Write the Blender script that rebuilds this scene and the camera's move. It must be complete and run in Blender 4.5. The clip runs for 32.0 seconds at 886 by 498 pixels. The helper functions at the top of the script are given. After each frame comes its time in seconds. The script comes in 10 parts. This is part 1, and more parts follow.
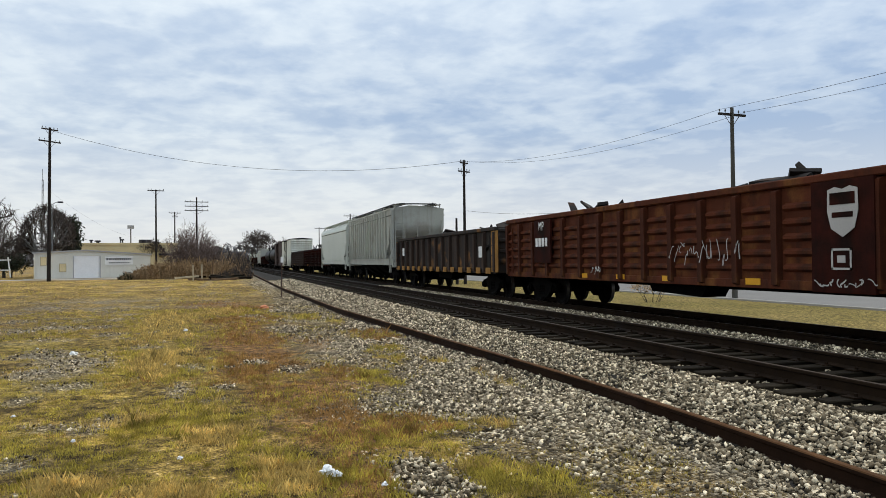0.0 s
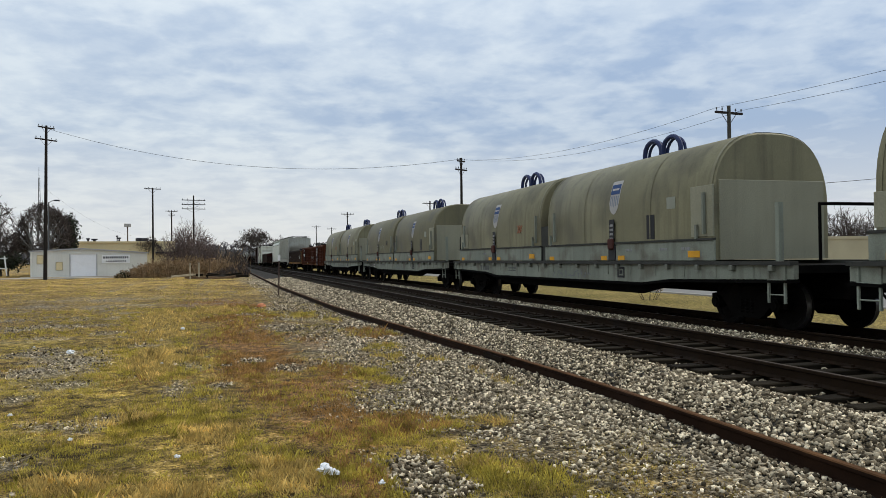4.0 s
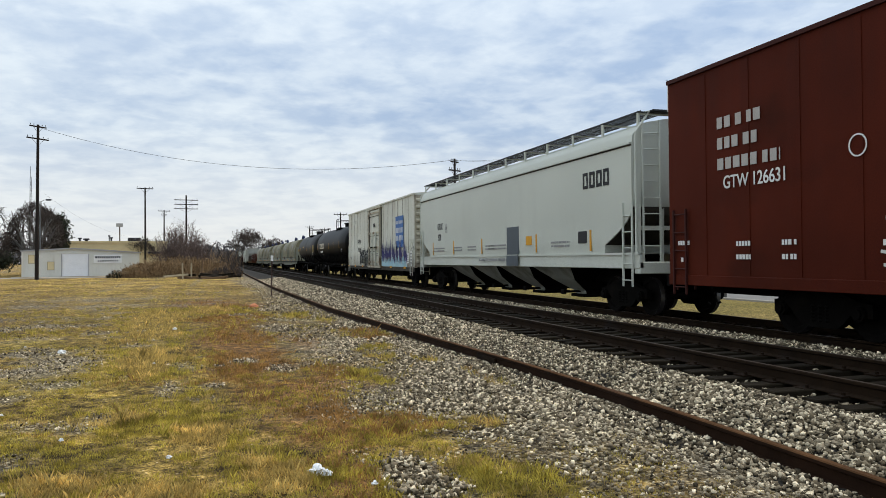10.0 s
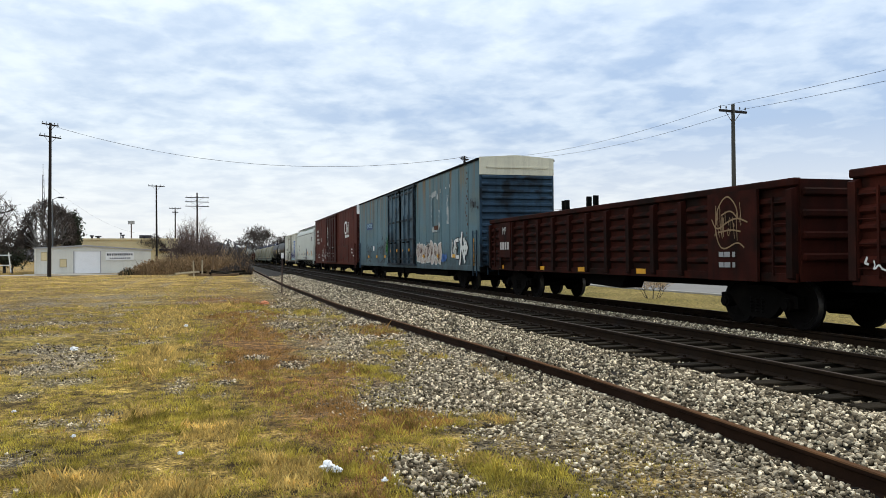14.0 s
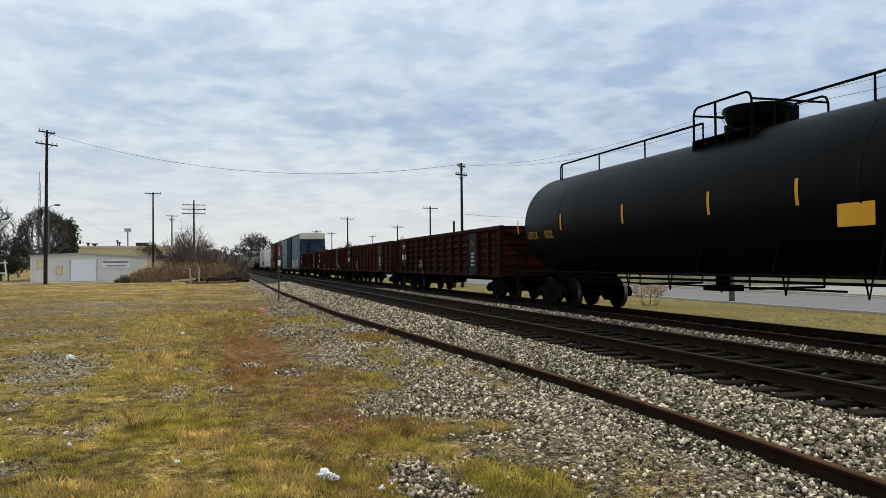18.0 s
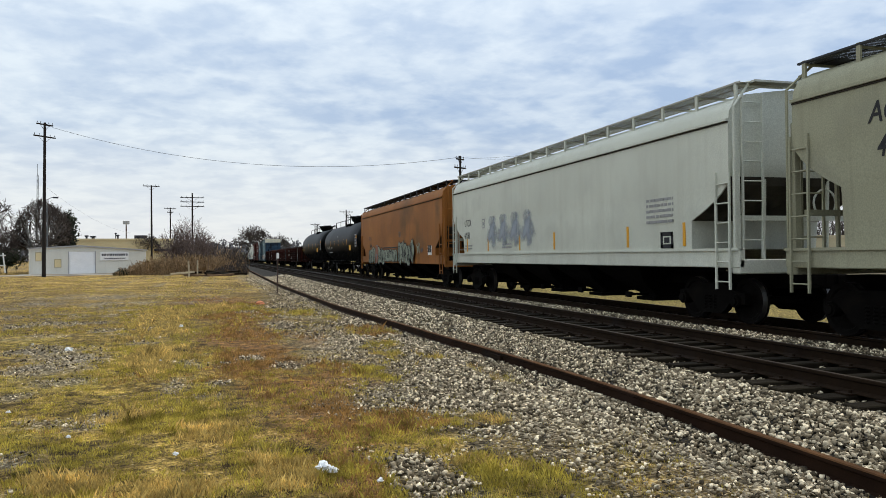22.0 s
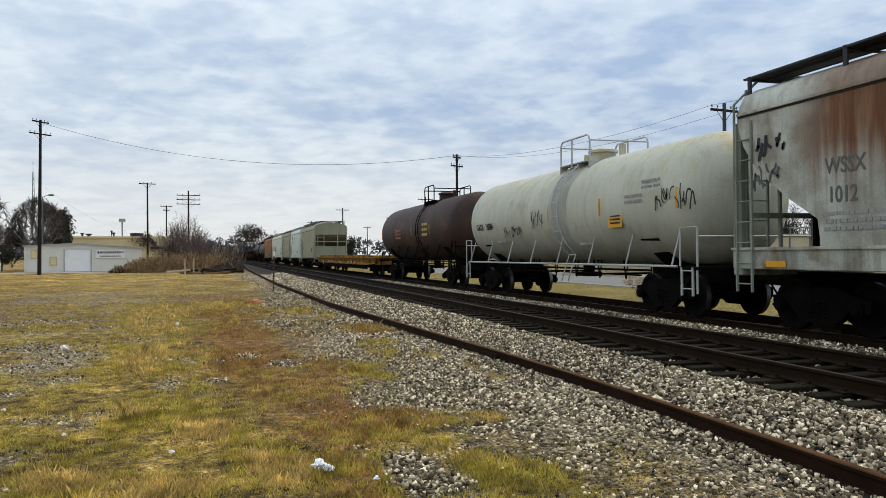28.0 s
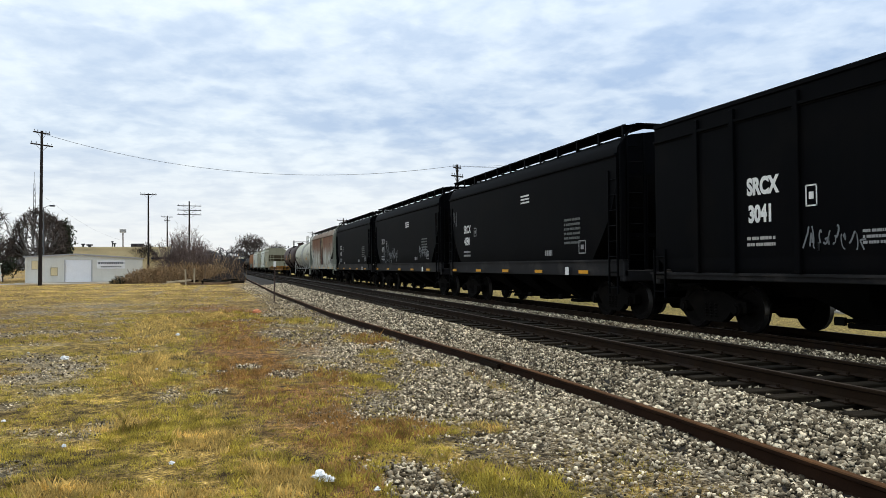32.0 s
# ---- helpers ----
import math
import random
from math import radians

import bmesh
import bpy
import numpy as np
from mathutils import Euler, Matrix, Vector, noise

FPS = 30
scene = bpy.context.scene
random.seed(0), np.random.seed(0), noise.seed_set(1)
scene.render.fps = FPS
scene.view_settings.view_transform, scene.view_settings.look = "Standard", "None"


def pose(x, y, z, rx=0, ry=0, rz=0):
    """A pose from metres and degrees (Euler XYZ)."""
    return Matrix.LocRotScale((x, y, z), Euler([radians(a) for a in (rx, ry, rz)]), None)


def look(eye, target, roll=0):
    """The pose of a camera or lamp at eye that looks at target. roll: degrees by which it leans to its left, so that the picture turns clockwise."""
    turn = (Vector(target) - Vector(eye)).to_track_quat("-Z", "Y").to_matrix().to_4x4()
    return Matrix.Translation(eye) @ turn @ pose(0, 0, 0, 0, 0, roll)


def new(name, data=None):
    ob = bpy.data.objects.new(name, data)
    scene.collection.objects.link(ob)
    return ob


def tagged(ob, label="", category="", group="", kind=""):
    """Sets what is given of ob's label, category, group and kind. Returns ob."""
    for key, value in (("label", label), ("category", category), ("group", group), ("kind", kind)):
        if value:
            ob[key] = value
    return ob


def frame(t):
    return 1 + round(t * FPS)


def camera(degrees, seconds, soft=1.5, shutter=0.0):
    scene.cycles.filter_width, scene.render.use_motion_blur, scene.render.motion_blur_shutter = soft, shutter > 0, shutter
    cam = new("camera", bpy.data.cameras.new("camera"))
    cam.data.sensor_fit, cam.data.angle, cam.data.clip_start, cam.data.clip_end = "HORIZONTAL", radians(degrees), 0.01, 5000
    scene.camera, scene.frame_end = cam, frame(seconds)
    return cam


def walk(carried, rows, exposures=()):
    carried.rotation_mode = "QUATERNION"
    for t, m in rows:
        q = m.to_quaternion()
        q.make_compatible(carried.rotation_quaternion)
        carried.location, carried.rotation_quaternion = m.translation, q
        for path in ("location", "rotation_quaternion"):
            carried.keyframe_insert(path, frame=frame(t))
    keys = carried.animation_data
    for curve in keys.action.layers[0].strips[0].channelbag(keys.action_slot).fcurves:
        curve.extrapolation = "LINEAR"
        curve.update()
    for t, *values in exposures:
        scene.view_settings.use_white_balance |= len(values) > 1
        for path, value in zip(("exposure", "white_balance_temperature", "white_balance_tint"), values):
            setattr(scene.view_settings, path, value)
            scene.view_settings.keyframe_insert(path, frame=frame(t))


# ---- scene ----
# Camera: held by hand at one spot beside the tracks; it only turns a little.
# World: y runs along the tracks (the way the train goes), x across them, z up; z = 0 is the grass.
EYE = (0.0, 0.0, 1.7)
cam = camera(59.2, 32.0, soft=0.65)
# seconds, yaw, pitch, roll
PATH = [
    (0.0, -15.85, 0.80, 0.63),
    (0.5, -16.00, 0.97, 0.64),
    (1.0, -15.76, 1.42, 0.66),
    (1.5, -16.15, 1.13, 0.58),
    (2.0, -16.07, 0.90, 0.65),
    (2.5, -16.23, 0.81, 0.63),
    (3.0, -16.02, 0.91, 0.67),
    (3.5, -15.99, 0.75, 0.67),
    (5.5, -16.45, 0.62, 0.55),
    (6.0, -16.47, 0.97, 0.53),
    (6.5, -16.43, 0.70, 0.53),
    (7.0, -16.39, 1.18, 0.56),
    (7.5, -16.65, 0.89, 0.41),
    (8.0, -16.64, 0.98, 0.44),
    (8.5, -16.59, 0.97, 0.46),
    (9.0, -16.61, 0.82, 0.49),
    (9.5, -16.37, 0.76, 0.55),
    (10.0, -16.55, 0.71, 0.51),
    (10.5, -16.28, 0.54, 0.48),
    (11.0, -16.10, 0.68, 0.49),
    (11.5, -16.12, 0.60, 0.44),
    (12.0, -16.03, 0.78, 0.52),
    (12.5, -15.72, 0.81, 0.56),
    (13.0, -15.94, 0.76, 0.53),
    (13.5, -15.62, 0.76, 0.54),
    (14.0, -15.82, 0.52, 0.50),
    (14.5, -15.83, 0.56, 0.46),
    (16.5, -15.97, 0.73, 0.46),
    (17.0, -15.87, 1.18, 0.54),
    (17.5, -15.79, 1.07, 0.54),
    (18.0, -16.04, 1.03, 0.60),
    (18.5, -15.82, 1.17, 0.58),
    (19.0, -15.75, 1.12, 0.58),
    (19.5, -15.84, 1.19, 0.49),
    (20.0, -15.90, 1.25, 0.49),
    (20.5, -15.91, 1.08, 0.55),
    (21.0, -16.20, 0.74, 0.50),
    (21.5, -16.31, 0.67, 0.57),
    (22.0, -16.14, 0.52, 0.53),
    (22.5, -16.40, 0.84, 0.51),
    (23.0, -16.60, 0.79, 0.50),
    (23.5, -16.36, 0.89, 0.45),
    (24.0, -16.58, 0.74, 0.46),
    (24.5, -16.66, 0.66, 0.50),
    (25.0, -16.47, 0.49, 0.48),
    (25.5, -16.61, 0.30, 0.46),
    (27.5, -16.37, 0.21, 0.47),
    (28.0, -16.40, 0.39, 0.44),
    (28.5, -16.60, 0.62, 0.46),
    (29.0, -16.55, 0.98, 0.45),
    (29.5, -16.60, 1.08, 0.48),
    (30.0, -16.44, 1.09, 0.50),
    (30.5, -16.12, 0.91, 0.50),
    (31.0, -16.25, 1.17, 0.46),
    (31.5, -16.30, 1.29, 0.52),
    (32.0, -16.35, 1.13, 0.53),
]
walk(cam, [(t, pose(*EYE, 90 + pitch, roll, yaw)) for t, yaw, pitch, roll in PATH],
     exposures=[(0.0, 0.0), (1.0, 0.0), (2.0, -0.10), (6.0, -0.09), (7.0, 0.05), (10.0, 0.05), (11.0, 0.12), (12.0, 0.21), (14.5, 0.23), (16.5, -0.02), (18.0, -0.08), (20.0, 0.0),
                (22.0, 0.07), (25.0, 0.02), (28.0, 0.0), (29.0, 0.02), (30.0, 0.06), (31.0, 0.13), (32.0, 0.20)])

# ---- light: a bright layered overcast ----
SUN_ELEVATION, SUN_AZIMUTH = radians(52), radians(80)
world = bpy.data.worlds.new("world")
scene.world = world
world.use_nodes = True
scene.view_settings.exposure = 0.0


def build_sky():
    nt = world.node_tree
    nt.nodes.clear()
    n = nt.nodes.new
    link = nt.links.new
    out, bg = n("ShaderNodeOutputWorld"), n("ShaderNodeBackground")
    sky = n("ShaderNodeTexSky")
    sky.sky_type, sky.sun_disc = "NISHITA", False
    sky.sun_elevation, sky.sun_rotation = SUN_ELEVATION, SUN_AZIMUTH
    sky.air_density, sky.dust_density = 1.0, 2.0
    co, sep = n("ShaderNodeTexCoord"), n("ShaderNodeSeparateXYZ")
    link(co.outputs["Generated"], sep.inputs[0])

    def math_node(op, a, b=None, clamp=False):
        m = n("ShaderNodeMath")
        m.operation, m.use_clamp = op, clamp
        for i, v in enumerate((a, b)):
            if v is None:
                continue
            if isinstance(v, (int, float)):
                m.inputs[i].default_value = v
            else:
                link(v, m.inputs[i])
        return m.outputs[0]

    # directions laid on a flat cloud deck, so that clouds shrink towards the horizon
    z = math_node("MAXIMUM", sep.outputs[2], 0.0)
    d = math_node("ADD", z, 0.16)
    px, py = math_node("DIVIDE", sep.outputs[0], d), math_node("DIVIDE", sep.outputs[1], d)
    plane = n("ShaderNodeCombineXYZ")
    link(px, plane.inputs[0]), link(py, plane.inputs[1])

    def clouds(scale, detail, rough, lo, hi, w):
        t = n("ShaderNodeTexNoise")
        t.noise_dimensions = "4D"
        t.inputs["W"].default_value = w
        t.inputs["Scale"].default_value, t.inputs["Detail"].default_value = scale, detail
        t.inputs["Roughness"].default_value = rough
        t.inputs["Distortion"].default_value = 0.25
        link(plane.outputs[0], t.inputs["Vector"])
        r = n("ShaderNodeMapRange")
        r.interpolation_type = "SMOOTHSTEP"
        r.inputs["From Min"].default_value, r.inputs["From Max"].default_value = lo, hi
        link(t.outputs["Fac"], r.inputs["Value"])
        return r.outputs[0]

    big = clouds(0.55, 4, 0.5, 0.36, 0.62, 3.1)
    small = clouds(4.6, 5, 0.5, 0.38, 0.62, 7.7)
    fine = clouds(10.5, 4, 0.55, 0.36, 0.66, 1.3)
    cover = math_node("ADD", math_node("MULTIPLY", big, 0.38), math_node("ADD", math_node("MULTIPLY", small, 0.42), math_node("MULTIPLY", fine, 0.20)))
    # the cloud is thinner towards the open country on the left of the track
    cover = math_node("ADD", cover, math_node("MULTIPLY", math_node("SUBTRACT", 0.20, sep.outputs[0]), 0.75), True)
    grey = n("ShaderNodeMix")
    grey.data_type = "RGBA"
    grey.inputs["A"].default_value = SKY_SHADE
    grey.inputs["B"].default_value = SKY_LIGHT
    link(cover, grey.inputs["Factor"])
    # a pale, slightly warm band low over the horizon
    low = n("ShaderNodeMapRange")
    low.inputs["From Min"].default_value, low.inputs["From Max"].default_value = 0.02, 0.16
    low.inputs["To Min"].default_value, low.inputs["To Max"].default_value = 0.75, 0.0
    link(sep.outputs[2], low.inputs["Value"])
    band = n("ShaderNodeMix")
    band.data_type = "RGBA"
    link(low.outputs[0], band.inputs["Factor"])
    link(grey.outputs["Result"], band.inputs["A"])
    band.inputs["B"].default_value = SKY_BAND
    # a little of the clear sky's own colour under the cloud deck
    tint = n("ShaderNodeMix")
    tint.data_type = "RGBA"
    tint.blend_type = "ADD"
    tint.inputs["Factor"].default_value = 0.012
    link(band.outputs["Result"], tint.inputs["A"])
    link(sky.outputs[0], tint.inputs["B"])
    link(tint.outputs["Result"], bg.inputs["Color"])
    # an overcast sky is about three times as bright overhead as at the horizon
    lift = n("ShaderNodeMapRange")
    lift.inputs["From Min"].default_value, lift.inputs["From Max"].default_value = 0.15, 1.0
    lift.inputs["To Min"].default_value, lift.inputs["To Max"].default_value = SKY_LOW, SKY_HIGH
    link(sep.outputs[2], lift.inputs["Value"])
    link(lift.outputs[0], bg.inputs["Strength"])
    link(bg.outputs[0], out.inputs["Surface"])


SKY_LOW, SKY_HIGH = 0.80, 1.25
SKY_SHADE = (0.44, 0.58, 0.80, 1)
SKY_LIGHT = (0.89, 0.985, 1.06, 1)
SKY_BAND = (1.0, 1.0, 0.97, 1)
build_sky()

sun = new("sun", bpy.data.lights.new("sun", "SUN"))
sun.data.energy, sun.data.angle, sun.data.color = 2.0, radians(40), (1.0, 0.87, 0.66)
sun.matrix_world = look((60, 60, 60), (60 - 20 * math.sin(SUN_AZIMUTH), 60 - 20 * math.cos(SUN_AZIMUTH), 60 - 20 * math.tan(SUN_ELEVATION)))

# ---- materials ----
def material(name, colour, rough=0.7, metal=0.0, vary=0.25, scale=1.2, grain=0.15, second=None, second_cut=(0.55, 0.70), second_scale=1.5,
             streak=0.0, streak_colour=(0.10, 0.07, 0.05), bump=0.15, bump_scale=40.0, per_object=0.0, per_island=0.0, world_space=False, stretch=(1, 1, 1), spec=0.18, drips=None, splash=None):
    """A surface with a base colour varied at two scales, an optional second colour in patches (rust, dirt) and streaks that run down."""
    m = bpy.data.materials.new(name)
    m.use_nodes = True
    nt = m.node_tree
    n, link = nt.nodes.new, nt.links.new
    bsdf = nt.nodes["Principled BSDF"]
    bsdf.inputs["Roughness"].default_value, bsdf.inputs["Metallic"].default_value = rough, metal
    bright = max(colour)
    bsdf.inputs["Specular IOR Level"].default_value = spec if spec is not None else (0.10 if bright < 0.05 else 0.2 if bright < 0.25 else 0.35)
    if world_space:
        coord = n("ShaderNodeNewGeometry").outputs["Position"]
    else:
        coord = n("ShaderNodeTexCoord").outputs["Object"]
    if stretch != (1, 1, 1):
        mp = n("ShaderNodeMapping")
        mp.inputs["Scale"].default_value = stretch
        link(coord, mp.inputs["Vector"])
        coord = mp.outputs[0]

    def noise_node(s, detail=4.0, vec=None, w=0.0):
        t = n("ShaderNodeTexNoise")
        t.noise_dimensions = "4D"
        t.inputs["W"].default_value = w
        t.inputs["Scale"].default_value, t.inputs["Detail"].default_value = s, detail
        link(vec or coord, t.inputs["Vector"])
        return t.outputs["Fac"]

    def mix(a, b, fac, blend="MIX"):
        x = n("ShaderNodeMix")
        x.data_type, x.blend_type = "RGBA", blend
        for key, v in (("A", a), ("B", b), ("Factor", fac)):
            if isinstance(v, (tuple, list)):
                x.inputs[key].default_value = (*v[:3], 1)
            elif isinstance(v, (int, float)):
                x.inputs[key].default_value = v
            else:
                link(v, x.inputs[key])
        return x.outputs["Result"]

    def ramp(v, lo, hi, a=0.0, b=1.0):
        r = n("ShaderNodeMapRange")
        for key, val in (("From Min", lo), ("From Max", hi), ("To Min", a), ("To Max", b)):
            r.inputs[key].default_value = val
        link(v, r.inputs["Value"])
        return r.outputs[0]

    dark = tuple(c * (1 - vary) for c in colour)
    light = tuple(min(1.0, c * (1 + vary * 0.6)) for c in colour)
    col = mix(dark, light, ramp(noise_node(scale, 5), 0.3, 0.7))
    if second:
        col = mix(col, second, ramp(noise_node(second_scale, 7, w=4.2), *second_cut))
    if streak:
        mp = n("ShaderNodeMapping")
        mp.inputs["Scale"].default_value = (1, 1, 0.06)
        link(coord, mp.inputs["Vector"])
        col = mix(col, streak_colour, ramp(noise_node(5.0, 5, mp.outputs[0], 1.7), 0.50, 0.72, 0.0, streak))
    if drips:
        # run-off from the roof edge: colour, strength, top, reach
        d_col, d_amt, d_top, d_reach = drips
        mp, sp, mul = n("ShaderNodeMapping"), n("ShaderNodeSeparateXYZ"), n("ShaderNodeMath")
        mp.inputs["Scale"].default_value = (1, 1, 0.05)
        link(coord, mp.inputs["Vector"]), link(coord, sp.inputs[0])
        mul.operation = "MULTIPLY"
        link(ramp(noise_node(2.6, 6, mp.outputs[0], 5.5), 0.50, 0.66, 0.0, d_amt), mul.inputs[0])
        link(ramp(sp.outputs[2], d_top - d_reach, d_top), mul.inputs[1])
        col = mix(col, d_col, mul.outputs[0])
    if splash:
        # road dirt and brake dust thrown up from below: colour, strength, foot, reach
        s_col, s_amt, s_foot, s_reach = splash
        sp, mul = n("ShaderNodeSeparateXYZ"), n("ShaderNodeMath")
        link(coord, sp.inputs[0])
        mul.operation = "MULTIPLY"
        link(ramp(noise_node(1.6, 7, None, 8.5), 0.30, 0.62, 0.15, s_amt), mul.inputs[0])
        link(ramp(sp.outputs[2], s_foot + s_reach, s_foot), mul.inputs[1])
        col = mix(col, s_col, mul.outputs[0])
    if grain:
        col = mix(col, mix((1 - grain,) * 3, (1 + grain,) * 3, ramp(noise_node(bump_scale, 3, w=2.2), 0.3, 0.7)), 1.0, "MULTIPLY")
    if per_object or per_island:
        if per_object:
            rnd, k = n("ShaderNodeObjectInfo").outputs["Random"], per_object
        else:
            rnd, k = n("ShaderNodeNewGeometry").outputs["Random Per Island"], per_island
        col = mix(col, mix((1 - k,) * 3, (1 + k,) * 3, rnd), 1.0, "MULTIPLY")
    link(col, bsdf.inputs["Base Color"])
    if bump:
        b = n("ShaderNodeBump")
        b.inputs["Strength"].default_value, b.inputs["Distance"].default_value = bump, 0.01
        link(noise_node(bump_scale, 4, w=9.0), b.inputs["Height"])
        link(b.outputs[0], bsdf.inputs["Normal"])
    return m


def plain(name, colour, rough=0.6, metal=0.0):
    return material(name, colour, rough, metal, vary=0.12, grain=0.08, bump=0.05)


# ---- mesh tools ----
def part(name, bm, mat, parent=None, label="", m=None, kind="", smooth=False):
    """Links a bmesh (or a mesh made before) as one object under a thing or a part."""
    if isinstance(bm, bmesh.types.BMesh):
        bmesh.ops.recalc_face_normals(bm, faces=bm.faces)
        me = bpy.data.meshes.new(name)
        bm.to_mesh(me)
        bm.free()
        me.materials.append(mat)
        if smooth:
            me.polygons.foreach_set("use_smooth", [True] * len(me.polygons))
            me.set_sharp_from_angle(angle=radians(38))
    else:
        me = bm
    ob = new(name, me)
    if parent:
        ob.parent = parent
    if m is not None:
        ob.matrix_basis = m
    if label or kind:
        tagged(ob, label, kind=kind)
    return ob


def thing(name, label, category, group="", at=None):
    ob = new(name)
    ob.empty_display_size = 0.2
    if at is not None:
        ob.matrix_basis = at
    return tagged(ob, label, category, group)


def box(bm, x0, x1, y0, y1, z0, z1, bevel=0.0):
    vs = [bm.verts.new((x, y, z)) for x in (x0, x1) for y in (y0, y1) for z in (z0, z1)]
    fs = [bm.faces.new([vs[i] for i in q]) for q in ((0, 1, 3, 2), (4, 6, 7, 5), (0, 4, 5, 1), (2, 3, 7, 6), (0, 2, 6, 4), (1, 5, 7, 3))]
    if bevel:
        es = list({e for f in fs for e in f.edges})
        bmesh.ops.bevel(bm, geom=es, offset=bevel, segments=1, affect="EDGES")
    return bm


def bar(bm, p, q, r, seg=6, r2=None):
    """A round bar from p to q."""
    p, q = Vector(p), Vector(q)
    d = (q - p).normalized()
    a = d.orthogonal().normalized()
    b = d.cross(a)
    rings = []
    for c, rad in ((p, r), (q, r if r2 is None else r2)):
        rings.append([bm.verts.new(c + rad * (math.cos(2 * math.pi * i / seg) * a + math.sin(2 * math.pi * i / seg) * b)) for i in range(seg)])
    for i in range(seg):
        j = (i + 1) % seg
        bm.faces.new((rings[0][i], rings[0][j], rings[1][j], rings[1][i]))
    bm.faces.new(rings[0][::-1]), bm.faces.new(rings[1])
    return bm


def rod(bm, pts, r, seg=6):
    """One bent round bar along the points."""
    pts = [Vector(p) for p in pts]
    rings, up = [], None
    for i, p in enumerate(pts):
        d = (pts[min(i + 1, len(pts) - 1)] - pts[max(i - 1, 0)]).normalized()
        u = d.orthogonal().normalized() if up is None else (up - d * up.dot(d)).normalized()
        up = u
        v = d.cross(u)
        rings.append([tuple(p + (u * math.cos(2 * math.pi * k / seg) + v * math.sin(2 * math.pi * k / seg)) * r) for k in range(seg)])
    return loft(bm, rings)


def loft(bm, rings, closed=True, cap=True):
    """Skins a list of rings (lists of points, all of one length)."""
    vs = [[bm.verts.new(p) for p in ring] for ring in rings]
    n = len(vs[0])
    for a, b in zip(vs, vs[1:]):
        for i in range(n if closed else n - 1):
            j = (i + 1) % n
            bm.faces.new((a[i], a[j], b[j], b[i]))
    if cap:
        bm.faces.new(vs[0][::-1]), bm.faces.new(vs[-1])
    return bm


def prism(bm, outline, y0, y1):
    """An outline in x, z drawn out along y."""
    return loft(bm, [[(x, y0, z) for x, z in outline], [(x, y1, z) for x, z in outline]])


def slab(bm, outline, x0, x1):
    """An outline in y, z drawn out along x."""
    return loft(bm, [[(x0, y, z) for y, z in outline], [(x1, y, z) for y, z in outline]])


def empty_bm():
    return bmesh.new()


def lettering(text, height, mat, parent, m, name="lettering", squeeze=1.0, bold=0.0, slant=0.0):
    """Flat raised letters in the built-in font, as a mesh of their own."""
    cu = bpy.data.curves.new(name, "FONT")
    cu.body, cu.size, cu.extrude, cu.offset = text, height * 1.38, 0.002, bold
    cu.align_x = "CENTER"
    cu.shear = slant
    tmp = bpy.data.objects.new(name, cu)
    me = bpy.data.meshes.new_from_object(tmp)
    bpy.data.objects.remove(tmp)
    bpy.data.curves.remove(cu)
    me.transform(Matrix.Diagonal((squeeze, 1, 1, 1)))
    me.materials.clear()
    me.materials.append(mat)
    ob = new(name, me)
    ob.parent, ob.matrix_basis = parent, m
    return ob


def on_side(x, y, z):
    """Pose of letters on a wall that faces -x, read from the camera's side (they run towards -y)."""
    return Matrix.Translation((x, y, z)) @ Matrix(((0, 0, -1, 0), (-1, 0, 0, 0), (0, 1, 0, 0), (0, 0, 0, 1)))


# ---- materials of the place ----
M = {}
M["rail_side"] = material("rusty_rail_steel", (0.015, 0.0085, 0.0042), 0.85, 0.0, spec=0.08, vary=0.35, scale=3, second=(0.014, 0.010, 0.008), streak=0.0, bump_scale=60)
# spare rail's rust in two tones: shade painted on the sides, light on top
M["rail_loose_shade"] = material("shaded_loose_rail_rust", (0.019, 0.0088, 0.0044), 0.85, 0.0, spec=0.08, vary=0.35, scale=2.5, second=(0.022, 0.011, 0.007), bump_scale=70)
M["rail_loose_lit"] = material("lit_orange_rail_rust", (0.092, 0.043, 0.017), 0.85, 0.0, spec=0.1, vary=0.35, scale=2.5, second=(0.07, 0.034, 0.016), bump_scale=70)
M["rail_top"] = material("worn_rail_head", (0.045, 0.030, 0.020), 0.65, 0.2, vary=0.2, scale=2)
M["tie"] = material("creosoted_tie", (0.015, 0.0115, 0.007), 0.9, spec=0.08, vary=0.4, scale=2.5, second=(0.030, 0.022, 0.014), second_cut=(0.5, 0.8), stretch=(0.5, 4, 4), bump=0.5, bump_scale=30, per_object=0.35)
M["ballast_stone"] = material("limestone_ballast", (0.365, 0.318, 0.24), 0.92, vary=0.3, scale=6, grain=0.3, bump=0.6, bump_scale=60, spec=0.12, world_space=True)
# dark oily stone; the shade under the train is put into this colour too
M["oily_shaded_stone"] = material("oily_shaded_ballast", (0.008, 0.0066, 0.005), 0.9, vary=0.4, scale=3, second=(0.036, 0.032, 0.027), second_cut=(0.60, 0.85), second_scale=6, bump=0.8, bump_scale=25, world_space=True)
# near-black bed: the shade in gaps between stones is put into its colour
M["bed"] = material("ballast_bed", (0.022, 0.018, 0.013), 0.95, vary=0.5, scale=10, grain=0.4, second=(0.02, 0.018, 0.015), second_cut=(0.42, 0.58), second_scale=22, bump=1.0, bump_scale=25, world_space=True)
M["asphalt"] = material("pale_asphalt", (0.185, 0.18, 0.17), 0.9, vary=0.12, scale=0.3, grain=0.15, bump=0.2, bump_scale=30, world_space=True)
